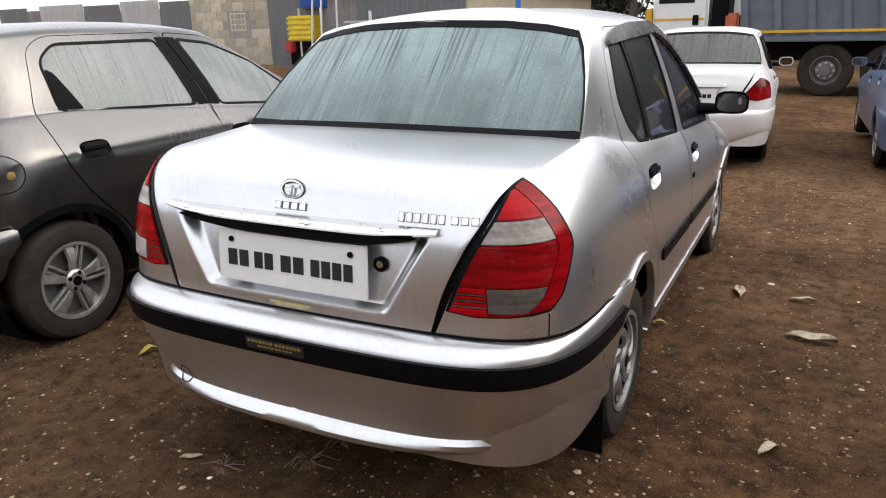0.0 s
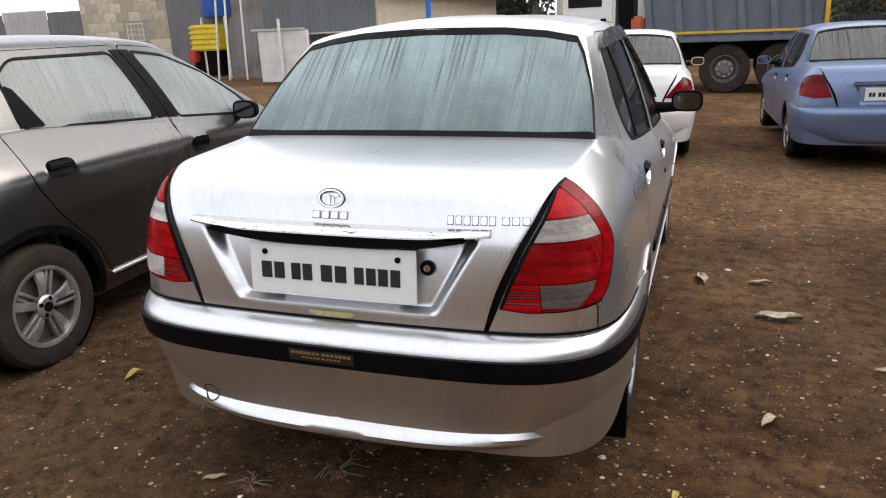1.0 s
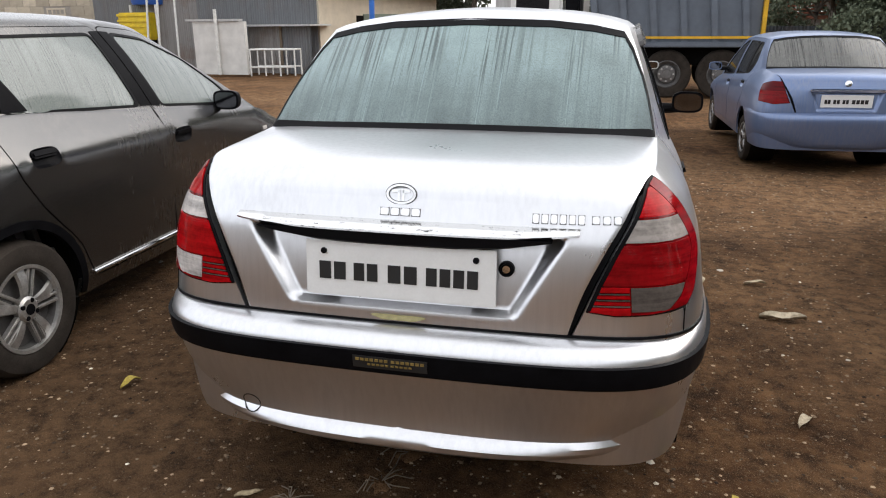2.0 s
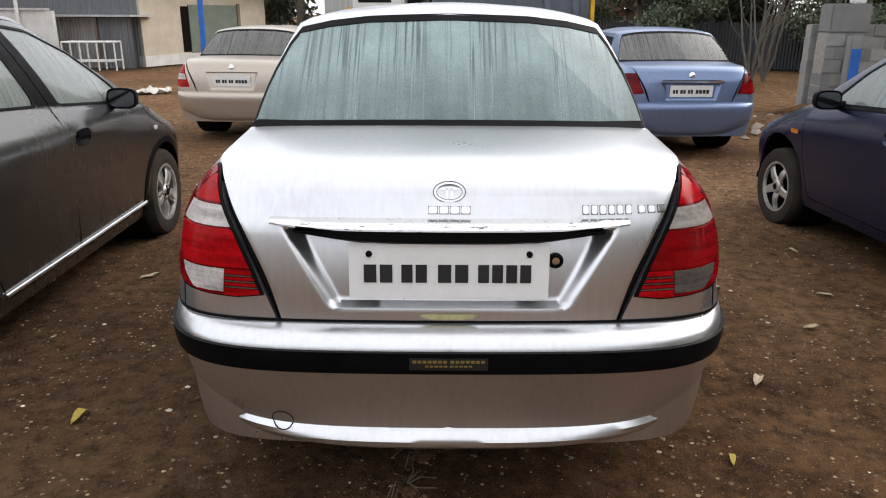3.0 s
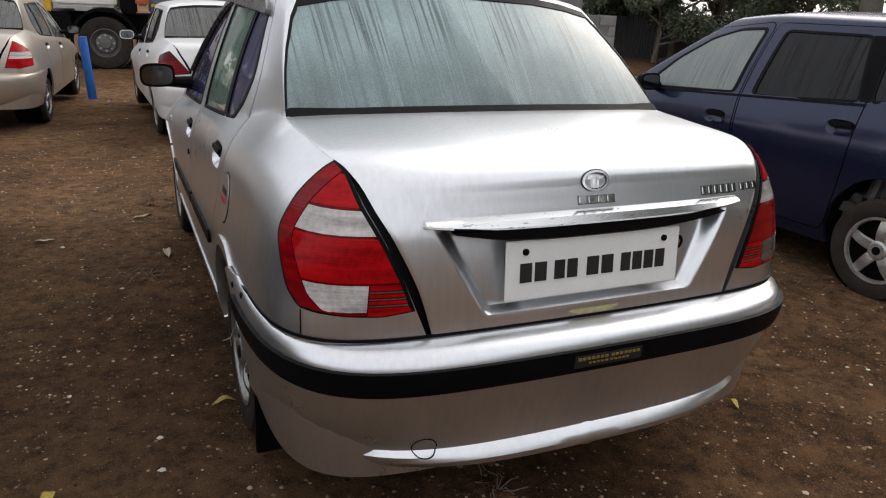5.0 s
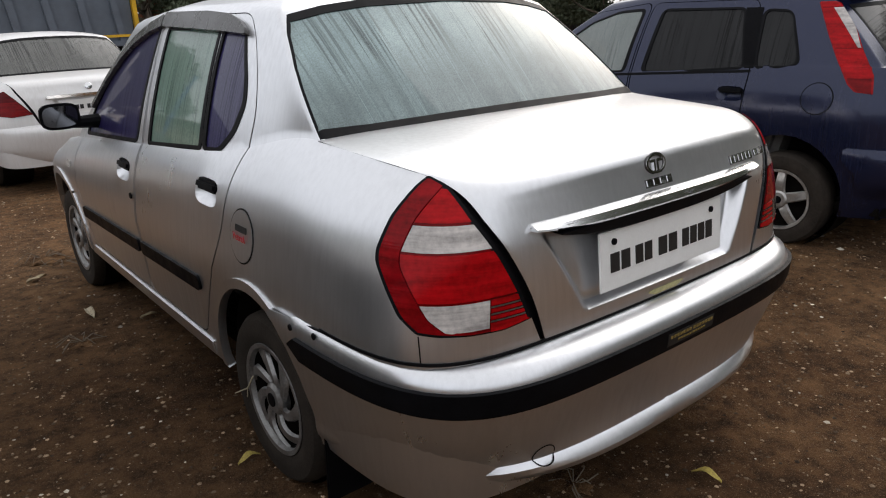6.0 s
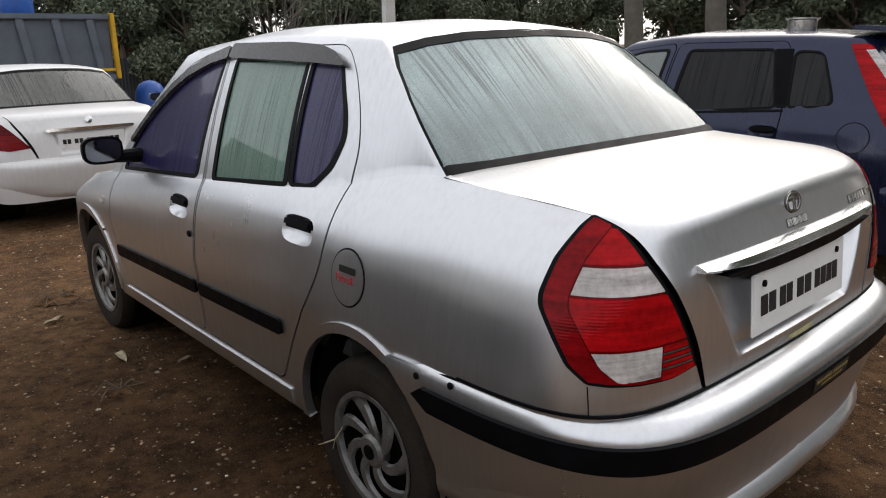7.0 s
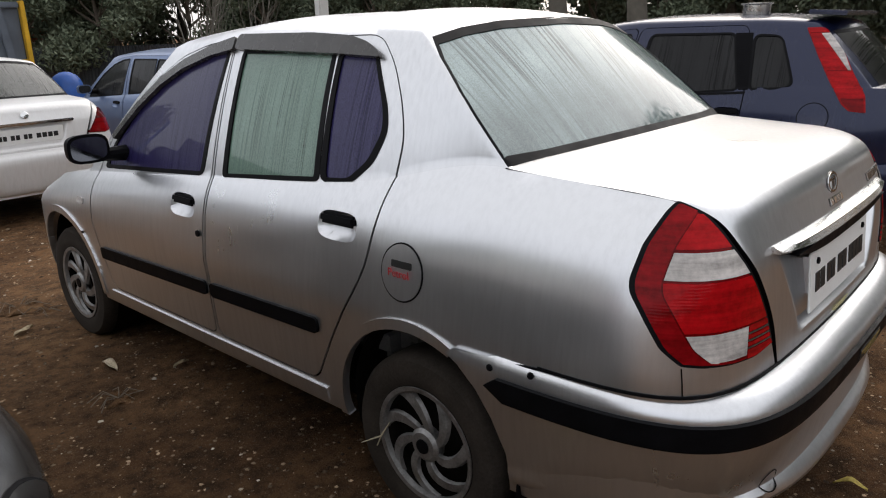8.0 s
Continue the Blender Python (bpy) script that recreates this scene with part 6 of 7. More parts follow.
truck = thing("tipper_truck", pose(0, 16.3, 0), "tipper truck with white cab and dark grey ribbed body", "truck")
for x in (-2.98, -0.47, 0.62):
    for y in (0.16, 2.0):
        truck_wheel(truck, x, y)
part("chassis", box(-3.7, 1.4, 0.35, 1.75, 0.55, 0.92, bevel=0.02), M["dark"], truck)
body_t = part("tipper_body", add_box(bmesh.new(), -2.1, 1.28, 0.0, 2.3, 0.95, 2.12, bevel=0.02), E5["truck_grey"], truck, "dark grey steel tipping body")
for i in range(6):
    x = -1.95 + i * 0.60
    bm = bmesh.new()
    add_box(bm, -0.07, 0.07, -0.09, 0.0, 0.0, 1.10, m=pose(x, 0, 0.97, 0, -7, 0), bevel=0.015)
    part("rib", bm, E5["truck_grey"], body_t)
part("rail", box(-2.1, 1.28, -0.1, 0.0, 2.06, 2.16, bevel=0.015), E5["truck_grey"], body_t)
part("rail", box(-2.1, 1.28, -0.11, 0.0, 0.93, 1.03, bevel=0.015), E5["truck_grey"], body_t)
part("stripe", box(-2.1, 1.28, -0.115, -0.091, 1.10, 1.15), E5["yellow"], body_t, "yellow stripe")
part("corner_post", box(1.29, 1.37, -0.12, 0.02, 0.95, 2.18, bevel=0.01), E5["yellow"], body_t, "yellow rear corner post")
cab = part("cab", add_box(bmesh.new(), -3.85, -2.72, 0.0, 2.2, 1.05, 3.1, bevel=0.06), E5["truck_white"], truck, "white truck cab")
part("side_window", box(-3.72, -3.0, -0.012, 0.01, 1.72, 2.45, bevel=0.005), M["dark_glass"], cab)
part("stripe", box(-3.8, -2.8, -0.014, 0.0, 1.38, 1.42, m=pose(0, 0, 0)), E5["yellow"], cab)
part("door_handle", box(-3.02, -2.90, -0.03, 0.0, 1.28, 1.48, bevel=0.01), M["black"], cab)
part("corner_panel", box(-3.99, -3.86, -0.02, 0.4, 0.95, 1.62, bevel=0.02), E5["yellow"], cab, "yellow cab corner")
part("front_bumper", box(-4.0, -3.55, -0.02, 2.2, 0.45, 0.95, bevel=0.04), M["black"], cab)
part("mudguard", lathe([(0.62, -0.2), (0.62, 0.2), (0.56, 0.2)], 40, cap=False, m=pose(-2.98, 0.2, 0.42, rz=-90)), M["black"], truck)
part("filter_box", box(-2.66, -2.35, 0.05, 0.9, 0.95, 2.6, bevel=0.03), M["black"], truck)
part("tank", box(-2.38, -2.12, -0.03, 0.3, 1.10, 1.50, bevel=0.05), E5["orange"], truck, "orange tank behind the cab")
drum = thing("drum", pose(-0.15, 16.9, 2.12), "blue plastic drum on the tipper", "drum")
part("barrel", lathe([(0.26, 0), (0.29, 0.1), (0.29, 0.45), (0.24, 0.55), (0.0, 0.56)], 24, axis="Z"), E5["blue_tank"], drum)

# ---------------------------------------------------------------- machine, tank, poles and frame near the shed
stack = thing("machine", pose(-18.7, 22.0, 0), "yellow farm machine parked in the gap beside the shed", "machine")
part("hopper", box(0.15, 1.35, 0, 0.9, 0.95, 1.85, bevel=0.05), E5["crate_yellow"], stack)
for i in range(5):
    part("slat", box(0.15, 1.35, -0.04, -0.004, 1.0 + i * 0.18, 1.08 + i * 0.18, bevel=0.01), E5["crate_yellow"], stack)
part("guard", box(0.05, 0.4, -0.15, 0.5, 0.55, 0.95, bevel=0.05), E5["red"], stack)
part("frame", box(0.1, 1.3, 0.1, 0.8, 0.1, 0.95, bevel=0.03), M["dark"], stack)
tank = thing("water_tank", pose(-17.55, 22.6, 0), "blue water tank on a steel stand", "tank")
part("barrel", lathe([(0.62, 2.1), (0.66, 2.2), (0.66, 3.1), (0.4, 3.35), (0.0, 3.4)], 28, axis="Z"), E5["blue_tank"], tank)
for a, b in ((-0.5, -0.5), (0.5, -0.5), (-0.5, 0.5), (0.5, 0.5)):
    part("stand_leg", tube([(a, b, 0), (a, b, 2.1)], 0.04), E5["white_pipe"], tank)
for i, (x, y) in enumerate(((-16.9, 21.2), (-16.3, 21.0), (-15.8, 21.3))):
    p = thing("pole", pose(x, y, -0.02, rz=i * 20), "thin pale scaffold pole leaning by the shed", "pole", "scaffold poles")
    part("tube", tube([(0, 0, 0), (0.1, 0.3, 3.6)], 0.035), E5["white_pipe"], p)
pole = thing("pole", pose(-8.5, 20.0, -0.02), "tall blue painted steel pole", "pole")
part("tube", tube([(0, 0, 0), (0.05, 0, 4.6)], 0.075, 12), E5["blue"], pole)
stub = thing("pole", pose(-3.09, 11.2, -0.02), "short leaning blue pipe in the ground", "pole")
part("tube", tube([(0.02, 0, 0), (-0.03, 0, 0.82)], 0.055, 12), E5["blue"], stub)
frame_thing = thing("metal_frame", pose(-12.2, 19.6, -0.02, rz=8), "white metal pipe frame standing on the ground", "pipe rack")
for z in (0.25, 0.75):
    for y in (0, 0.6):
        part("rail", tube([(0, y, z), (1.35, y, z)], 0.022), E5["white_pipe"], frame_thing)
for x in (0, 0.45, 0.9, 1.35):
    for y in (0, 0.6):
        part("leg", tube([(x, y, 0), (x, y, 0.75)], 0.022), E5["white_pipe"], frame_thing)
    part("cross_bar", tube([(x, 0, 0.75), (x, 0.6, 0.75)], 0.022), E5["white_pipe"], frame_thing)

# ---------------------------------------------------------------- block pillar and wall on the other side
block_wall("wall_blocks", pose(4.10, 11.92, -0.16, rz=2), 1.78, 1.52, 0.40, 0.19, "grey_block", "rough dry-laid grey concrete block wall", rough=0.03)
block_wall("wall_pillar", pose(4.13, 11.42, -0.16), 0.56, 1.4, 0.28, 0.2, "grey_block", "stack of grey concrete blocks", deep=0.36, rough=0.03)
cap = thing("pillar_cap", pose(4.45, 11.6, 1.235), "large grey concrete block on the stack", "block")
part("block", add_box(bmesh.new(), -0.31, 0.29, -0.2, 0.2, 0, 0.43, bevel=0.025), E5["grey_block"], cap)
p = thing("post", pose(4.62, 11.65, 1.66), "concrete post rising from the block pillar", "post")
part("shaft", box(-0.1, 0.1, -0.08, 0.08, 0, 2.4, bevel=0.02), E5["white_wall"], p)
p = thing("post", pose(4.44, 11.2, -0.16), "short concrete post with a blue painted face", "post")
part("shaft", box(-0.08, 0.08, -0.08, 0.08, 0, 1.36, bevel=0.015), E5["grey_block"], p)
part("painted_face", box(-0.06, 0.085, -0.086, -0.082, 0.50, 1.18), E5["blue"], p, "blue paint")
sheet_wall("wall_back_fence", pose(2.2, 22.5, -0.02, rz=-8), [(1.8, 1.3, "dark_sheet") for _ in range(10)], 1.25, "low grey metal sheet fence under the trees")
d2 = thing("drum", pose(2.16, 17.0, -0.02), "blue plastic drum on the ground", "drum")
part("barrel", lathe([(0.27, 0), (0.31, 0.1), (0.33, 0.4), (0.30, 0.66), (0.22, 0.80), (0.10, 0.87), (0.0, 0.88)], 24, axis="Z"), E5["blue_tank"], d2)


# ---------------------------------------------------------------- trees
def leaves(seed, clumps, count, size):
    """Many small leaves in uneven clumps of (x, y, z, radius)."""
    rnd = np.random.default_rng(seed)
    total = sum(c[3] ** 2 for c in clumps)
    unit = lambda v: v / np.linalg.norm(v, axis=1, keepdims=True)
    quads = []
    for cx, cy, cz, r in clumps:
        n = int(count * r * r / total)
        o = np.array((cx, cy, cz)) + unit(rnd.normal(size=(n, 3))) * r * rnd.uniform(0.45, 1.08, (n, 1)) * np.array((1, 1, 0.75))
        a = unit(rnd.normal(size=(n, 3)))
        b = unit(np.cross(a, rnd.normal(size=(n, 3))))
        k = size * rnd.uniform(0.6, 1.4, (n, 1))
        quads.append(np.stack([o - a * k, o + b * k * 0.42, o + a * k, o - b * k * 0.42], 1))
    vs = np.concatenate(quads).reshape(-1, 3)
    me = bpy.data.meshes.new("crown")
    me.from_pydata(vs, [], np.arange(len(vs)).reshape(-1, 4))
    return me


def tree(seed, m, h, spread, label, bark="bark", count=13000, size=0.10, low=0.35):
    rnd = np.random.default_rng(seed)
    t = thing("tree", m, label, "tree", "trees round the yard")
    bm = tube([(0, 0, -0.1), (0.05, 0.02, h * 0.25), (-0.04, 0.05, h * 0.5), (0.08, 0, h * 0.8)], [h * 0.035, h * 0.028, h * 0.02, h * 0.006], 9)
    clumps = []
    for i in range(13):
        a, u = rnd.uniform(0, 6.28), rnd.uniform(low, 0.95)
        e = spread * (1.15 - u) * rnd.uniform(0.5, 1.2)
        tip = (e * math.cos(a), e * math.sin(a), h * (u + 0.12))
        tube([(0, 0, h * u * 0.8), (tip[0] * 0.5, tip[1] * 0.5, h * (u * 0.9 + 0.03)), tip], [h * 0.012, h * 0.008, h * 0.003], 6, bm)
        clumps.append((*tip, spread * rnd.uniform(0.28, 0.5)))
    part("trunk", bm, E5[bark], t)
    me = leaves(seed, clumps, count, size)
    part_mesh("crown", me, E5["leaf"], t, smooth=0)
    return t


kinds = [tree(1, pose(9.0, 25.0, 0), 6.5, 3.0, "dark leafy tree behind the yard"), tree(2, pose(4.6, 26.5, 0), 5.5, 2.6, "dark leafy tree behind the yard", low=0.15),
         tree(3, pose(13.5, 22.5, 0), 7.0, 3.2, "dark leafy tree behind the yard", low=0.2)]
# the last eight, out of view, are added to darken reflections on the tail
spots = [(6.6, 24.6, 0.9, 1), (11.5, 24.0, 0.95, 0), (16.5, 21.0, 1.0, 2), (19.5, 18.0, 0.95, 0), (18.0, 14.5, 0.9, 1), (21.5, 11.5, 1.0, 2), (21.0, 7.5, 1.0, 0), (23, 3.5, 1.1, 1), (-8.6, 33, 1.1, 0),
         (-6.8, 36, 1.2, 2), (-11.5, 34, 1.2, 1), (2.5, 31, 0.9, 2), (-3.0, 38, 1.2, 0), (7.5, 30, 1.1, 2), (14, 28, 1.2, 1), (24, 15, 1.3, 0), (26, 9, 1.3, 2), (9.5, 20.8, 0.62, 1), (12.6, 19.3, 0.6, 1), (15.4, 16.3, 0.62, 1), (3.6, 23.4, 0.6, 1), (5.4, 22.9, 0.66, 1), (8.0, 22.6, 0.7, 1), (11.0, 22.0, 0.8, 1), (13.8, 20.0, 0.8, 1), (17.0, 17.6, 0.8, 1), (18.5, 12.6, 0.8, 1), (19.0, 9.5, 0.9, 1), (20, 5.5, 0.9, 1), (22, 20, 1.3, 0), (17, 26, 1.3, 2), (10, 33, 1.3, 0), (28, 13, 1.4, 2), (15.5, -0.5, 1.15, 1), (14.5, -4.0, 1.2, 1), (13.0, -7.5, 1.2, 1), (10.0, -10.5, 1.2, 1), (18.0, -2.5, 1.4, 2), (16.5, -6.5, 1.4, 2), (12.5, -11.5, 1.4, 2), (6.5, -12.5, 1.2, 1)]
for i, (x, y, k, j) in enumerate(spots):
    copy_thing(kinds[j], pose(x, y, 0, rz=i * 77) @ Matrix.Scale(k, 4))


# distance haze is painted in as a paler, greyer leaf colour
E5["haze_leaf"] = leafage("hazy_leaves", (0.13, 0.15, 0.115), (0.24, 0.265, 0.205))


def far_woods():
    """A deep belt of foliage behind the yard's trees."""
    rnd = np.random.default_rng(21)
    line = [(-14, 38), (-2, 38), (9, 36), (19, 29), (27, 20), (31, 9), (31, -3)]
    clumps = []
    for (x0, y0), (x1, y1) in zip(line, line[1:]):
        for i in range(16):
            u = (i + rnd.uniform(0, 1)) / 16
            clumps.append((x0 + (x1 - x0) * u + rnd.uniform(-1.5, 1.5), y0 + (y1 - y0) * u + rnd.uniform(-1.5, 1.5), rnd.uniform(0.8, 8.0), rnd.uniform(1.5, 2.5)))
    return tagged(part_mesh("woods", leaves(22, clumps, 90000, 0.20), E5["haze_leaf"], None, smooth=0), "dense green woods behind the yard in a haze-paled leaf colour", "woods", kind="stuff")


far_woods()


def bare_tree(seed, m, h, label):
    rnd = np.random.default_rng(seed)
    t = thing("tree", m, label, "tree", "bare saplings")
    bm = bmesh.new()
    for i in range(6):
        a = rnd.uniform(0, 6.28)
        pts = [(0, 0, 0)]
        for j in range(1, 6):
            pts.append((pts[-1][0] + 0.13 * math.cos(a) * rnd.uniform(0.2, 1.4), pts[-1][1] + 0.13 * math.sin(a) * rnd.uniform(0.2, 1.4), h * j / 5 * rnd.uniform(0.9, 1.1)))
        tube(pts, [0.03, 0.025, 0.02, 0.015, 0.01, 0.005], 6, bm)
        for j in (2, 3, 4):
            b = a + rnd.uniform(-1.2, 1.2)
            p0 = Vector(pts[j])
            tube([p0, p0 + Vector((0.25 * math.cos(b), 0.25 * math.sin(b), 0.3)), p0 + Vector((0.4 * math.cos(b), 0.4 * math.sin(b), 0.75))], [0.012, 0.008, 0.003], 5, bm)
    part("trunk", bm, E5["pale_bark"], t)
    return t


sapling = bare_tree(7, pose(5.0, 16.6, 0), 2.6, "thin bare sapling at the yard's edge")
for i, (x, y, k) in enumerate(((5.6, 17.4, 1.1), (7.6, 18.5, 1.0))):
    copy_thing(sapling, pose(x, y, 0, rz=70 * i) @ Matrix.Scale(k, 4))
for x, y in ((14.0, 13.2), (14.2, 10.9)):
    t = thing("tree", pose(x, y, -0.05), "pale thick tree trunk at the yard's edge", "tree", "pale trunks")
    part("trunk", tube([(0, 0, 0), (0.05, 0, 1.2), (-0.05, 0.05, 2.6), (0.05, 0, 4.5)], [0.36, 0.27, 0.25, 0.2], 14), E5["pale_bark"], t)

part("roof_spoiler", add_box(bmesh.new(), -0.56, 0.56, 0.50, 0.74, -0.012, 0.016, m=pose(0, 0, 1.478, 4), bevel=0.012), M["navy"], navy)
pot = thing("pot", navy.matrix_world @ pose(-0.28, 1.12, 1.512), "small steel pot standing on the blue car's roof", "pot")
part("bowl", lathe([(0.0, 0.0), (0.085, 0.0), (0.09, 0.015), (0.09, 0.075), (0.105, 0.082), (0.105, 0.09), (0.085, 0.088), (0.082, 0.02), (0.0, 0.018)], 32, axis="Z"), E5["steel"], pot)

# ---------------------------------------------------------------- number plates and trim of the other cars
def dress_sedan(car, spec, plate_w, recess_z, chrome):
    lid = [c for c in car.children if c.name.startswith("boot_lid")][0]
    number_plate(lid, pose(0, 0.022, recess_z, 4), plate_w, 0.14, [(0.07, 0.2, 2), (0.24, 0.38, 2), (0.42, 0.55, 2), (0.6, 0.93, 4)])
    if chrome:
        part("chrome_strip", box(-chrome, chrome, -0.012, 0.03, recess_z + 0.10, recess_z + 0.128, bevel=0.008), M["chrome"], lid, "chrome strip")
    part("badge", lathe([(0.035, 0), (0.035, 0.006), (0.026, 0.01), (0, 0.011)], 20, axis="Z", m=pose(0, 0.048, recess_z + 0.19, 75)), M["chrome"], lid, "plain round badge")


dress_sedan(ford, FORD, 0.60, 0.84, 0.40)
dress_sedan(blue, BLUE, 0.50, 0.83, 0.37)
dress_sedan(beige, BEIGE, 0.50, 0.84, 0)
for car_, body_, spec_, fy, fz, fr in ((hatch, hatch_body, HATCH, 0.41, 0.89, 0.085), (navy, navy_body, NAVY, 0.58, 0.905, 0.085)):
    side = 1 if car_ is hatch else -1
    disc = [(fy + fr * math.cos(a), fz + fr * math.sin(a)) for a in np.linspace(0, 2 * math.pi, 32, endpoint=False)]
    rim = [(fy + (fr + 0.006) * math.cos(a), fz + (fr + 0.006) * math.sin(a)) for a in np.linspace(0, 2 * math.pi, 32, endpoint=False)]
    f_ = skin_patch("fuel_flap", body_, disc, spec_["paint"], car_, side, 0.003, 0.004, 0.001)
    skin_patch("fuel_flap_seam", body_, rim, M["seal"], f_, side, 0.0012, 0.002, 0.001, holes=[disc])
    if side > 0:
        part("fuel_cap", lathe([(0.02, 0), (0.02, 0.006), (0.015, 0.009), (0, 0.01)], 20, m=pose(0.838, fy, fz)), M["gold"], f_, "brass coloured fuel lock")
for side in (1, -1):
    # black wheel-arch trim and pillars of the hatchback
    for y_ in (0.655, 3.19):
        arc_ = [tuple(c) for c in circle(y_, 0.29, 0.405, 28, -8, 188)] + [tuple(c) for c in circle(y_, 0.29, 0.364, 28, 188, -8)]
        skin_patch("arch_trim", hatch_body, arc_, M["black"], hatch, side, 0.006, 0.03, 0.001)
    skin_patch("pillar_trim", hatch_body, [(1.705, 1.075), (1.79, 1.07), (1.655, 1.47), (1.585, 1.47)], M["black"], hatch, side, 0.003, 0.003, 0.004)
    skin_patch("pillar_trim", hatch_body, [(1.80, 1.068), (1.875, 1.06), (1.745, 1.465), (1.665, 1.47)], M["black"], hatch, side, 0.003, 0.003, 0.004)
    skin_patch("pillar_trim", hatch_body, [(0.80, 1.14), (0.94, 1.135), (0.84, 1.32), (0.805, 1.34)], M["black"], hatch, side, 0.004, 0.003, 0.004)
    along = hatch_body.find([(y, 0.318) for y in np.linspace(1.10, 2.80, 24)], "yz", (0.45, 0), (2.9, 1.0))
    part("sill_strip", tube([(side * (x + 0.006), y, z) for x, y, z in hatch_body.at(along[:, 0], along[:, 1])], 0.013, 10), M["chrome"], hatch, "bright sill strip")
    skin_patch("indicator", hatch_body, [(3.02, 0.765), (3.08, 0.765), (3.08, 0.79), (3.02, 0.79)], M["clear"], hatch, side, 0.006, 0.008, 0.006)
    skin_patch("indicator", navy_body, [(3.00, 0.715), (3.09, 0.715), (3.09, 0.745), (3.00, 0.745)], M["amber"], navy, side, 0.006, 0.008, 0.008)
    skin_patch("pillar_trim", navy_body, [(0.985, 1.06), (1.045, 1.058), (1.13, 1.41), (1.02, 1.41)], M["black"], navy, side, 0.003, 0.003, 0.004)
    skin_patch("window_line", navy_body, [(1.0, 1.035), (2.75, 0.93), (2.75, 0.945), (1.0, 1.05)], M["seal"], navy, side, 0.004, 0.004, 0.002)

# ---------------------------------------------------------------- litter on the ground
def ground_z(x, y):
    drop = 0.0215 * min(max(y - 5.0, 0.0), 7.0) - 0.01 * min(max(y - 12.0, 0.0), 9.0)
    return noise.noise((x * 0.5, y * 0.5, 0)) * 0.018 + noise.noise((x * 2.1, y * 2.1, 3)) * 0.008 - 0.012 - drop


def leaf_mesh(seed, curl):
    """A long dry leaf, curled along its rib."""
    bm, rows = bmesh.new(), []
    for i in range(9):
        u = i / 8
        w = 0.024 * math.sin(math.pi * min(1, u * 0.97 + 0.03)) ** 0.8
        z = curl * math.sin(math.pi * u) + 0.004
        rows.append([bm.verts.new((0.15 * (u - 0.5), k * w, z + 0.012 * abs(k) * (1 + 0.4 * math.sin(9 * u + seed)))) for k in (-1, -0.5, 0, 0.5, 1)])
    for a, b in zip(rows, rows[1:]):
        for k in range(4):
            bm.faces.new((a[k], b[k], b[k + 1], a[k + 1]))
    r = bmesh.ops.extrude_face_region(bm, geom=bm.faces[:])["geom"]
    for v in [g for g in r if isinstance(g, bmesh.types.BMVert)]:
        v.co.z -= 0.0015
    bmesh.ops.recalc_face_normals(bm, faces=bm.faces)
    me = bpy.data.meshes.new("leaf")
    bm.to_mesh(me)
    bm.free()
    me.shade_smooth()
    return me


def dry_leaf_paint(name, a, b):
    s = Shade(name)
    own = s.tree.nodes.new("ShaderNodeObjectInfo").outputs["Random"]
    n = s.noise(60, 4)
    c = s.mix(own, a, b)
    s.put(color=s.mix(s.ramp(n, [(0.4, 0.0), (0.7, 0.6)]), c, (0.10, 0.06, 0.03)), rough=0.8)
    return s.mat


leaf_paint = [dry_leaf_paint("straw_leaf", (0.45, 0.36, 0.22), (0.55, 0.47, 0.34)), dry_leaf_paint("yellow_leaf", (0.50, 0.38, 0.06), (0.42, 0.34, 0.10))]
leaf_kinds = []
for k in range(4):
    me = leaf_mesh(k, 0.006 + 0.008 * k)
    me.materials.append(leaf_paint[1 if k == 3 else 0])
    leaf_kinds.append(me)
SPOTS = [(-0.71, 3.51, 3, 20), (-0.02, 3.62, 0, -5), (-0.41, 4.15, 0, 100), (-1.96, 1.58, 0, 25), (-0.10, 2.53, 2, 60), (-0.09, 4.16, 1, 10), (0.67, 3.58, 1, -20),
         (0.38, 3.10, 1, 10), (-2.87, 2.16, 3, 80), (-3.25, 3.73, 0, 45), (0.83, 4.41, 2, 120), (-3.10, 4.76, 0, 0), (-2.55, 5.16, 0, 30), (-2.31, 2.59, 3, 10),
         (-0.41, 1.96, 3, 85), (-1.21, 1.52, 3, 100), (-2.43, 4.37, 2, 95), (-2.20, 4.12, 1, 20)]
for i, (x, y, k, turn) in enumerate(SPOTS):
    ob = new("leaf", leaf_kinds[k])
    ob.matrix_world = pose(x, y, ground_z(x, y) + 0.002, 6 * math.sin(i), 5 * math.cos(3 * i), turn) @ Matrix.Scale((1.35 if i in (1, 2) else 0.62 if k == 3 else 0.75) + 0.15 * math.sin(i * 1.7), 4)
    tagged(ob, "yellow fallen leaf on the earth" if k == 3 else "dry curled straw-coloured leaf on the earth", "leaf", "fallen leaves")


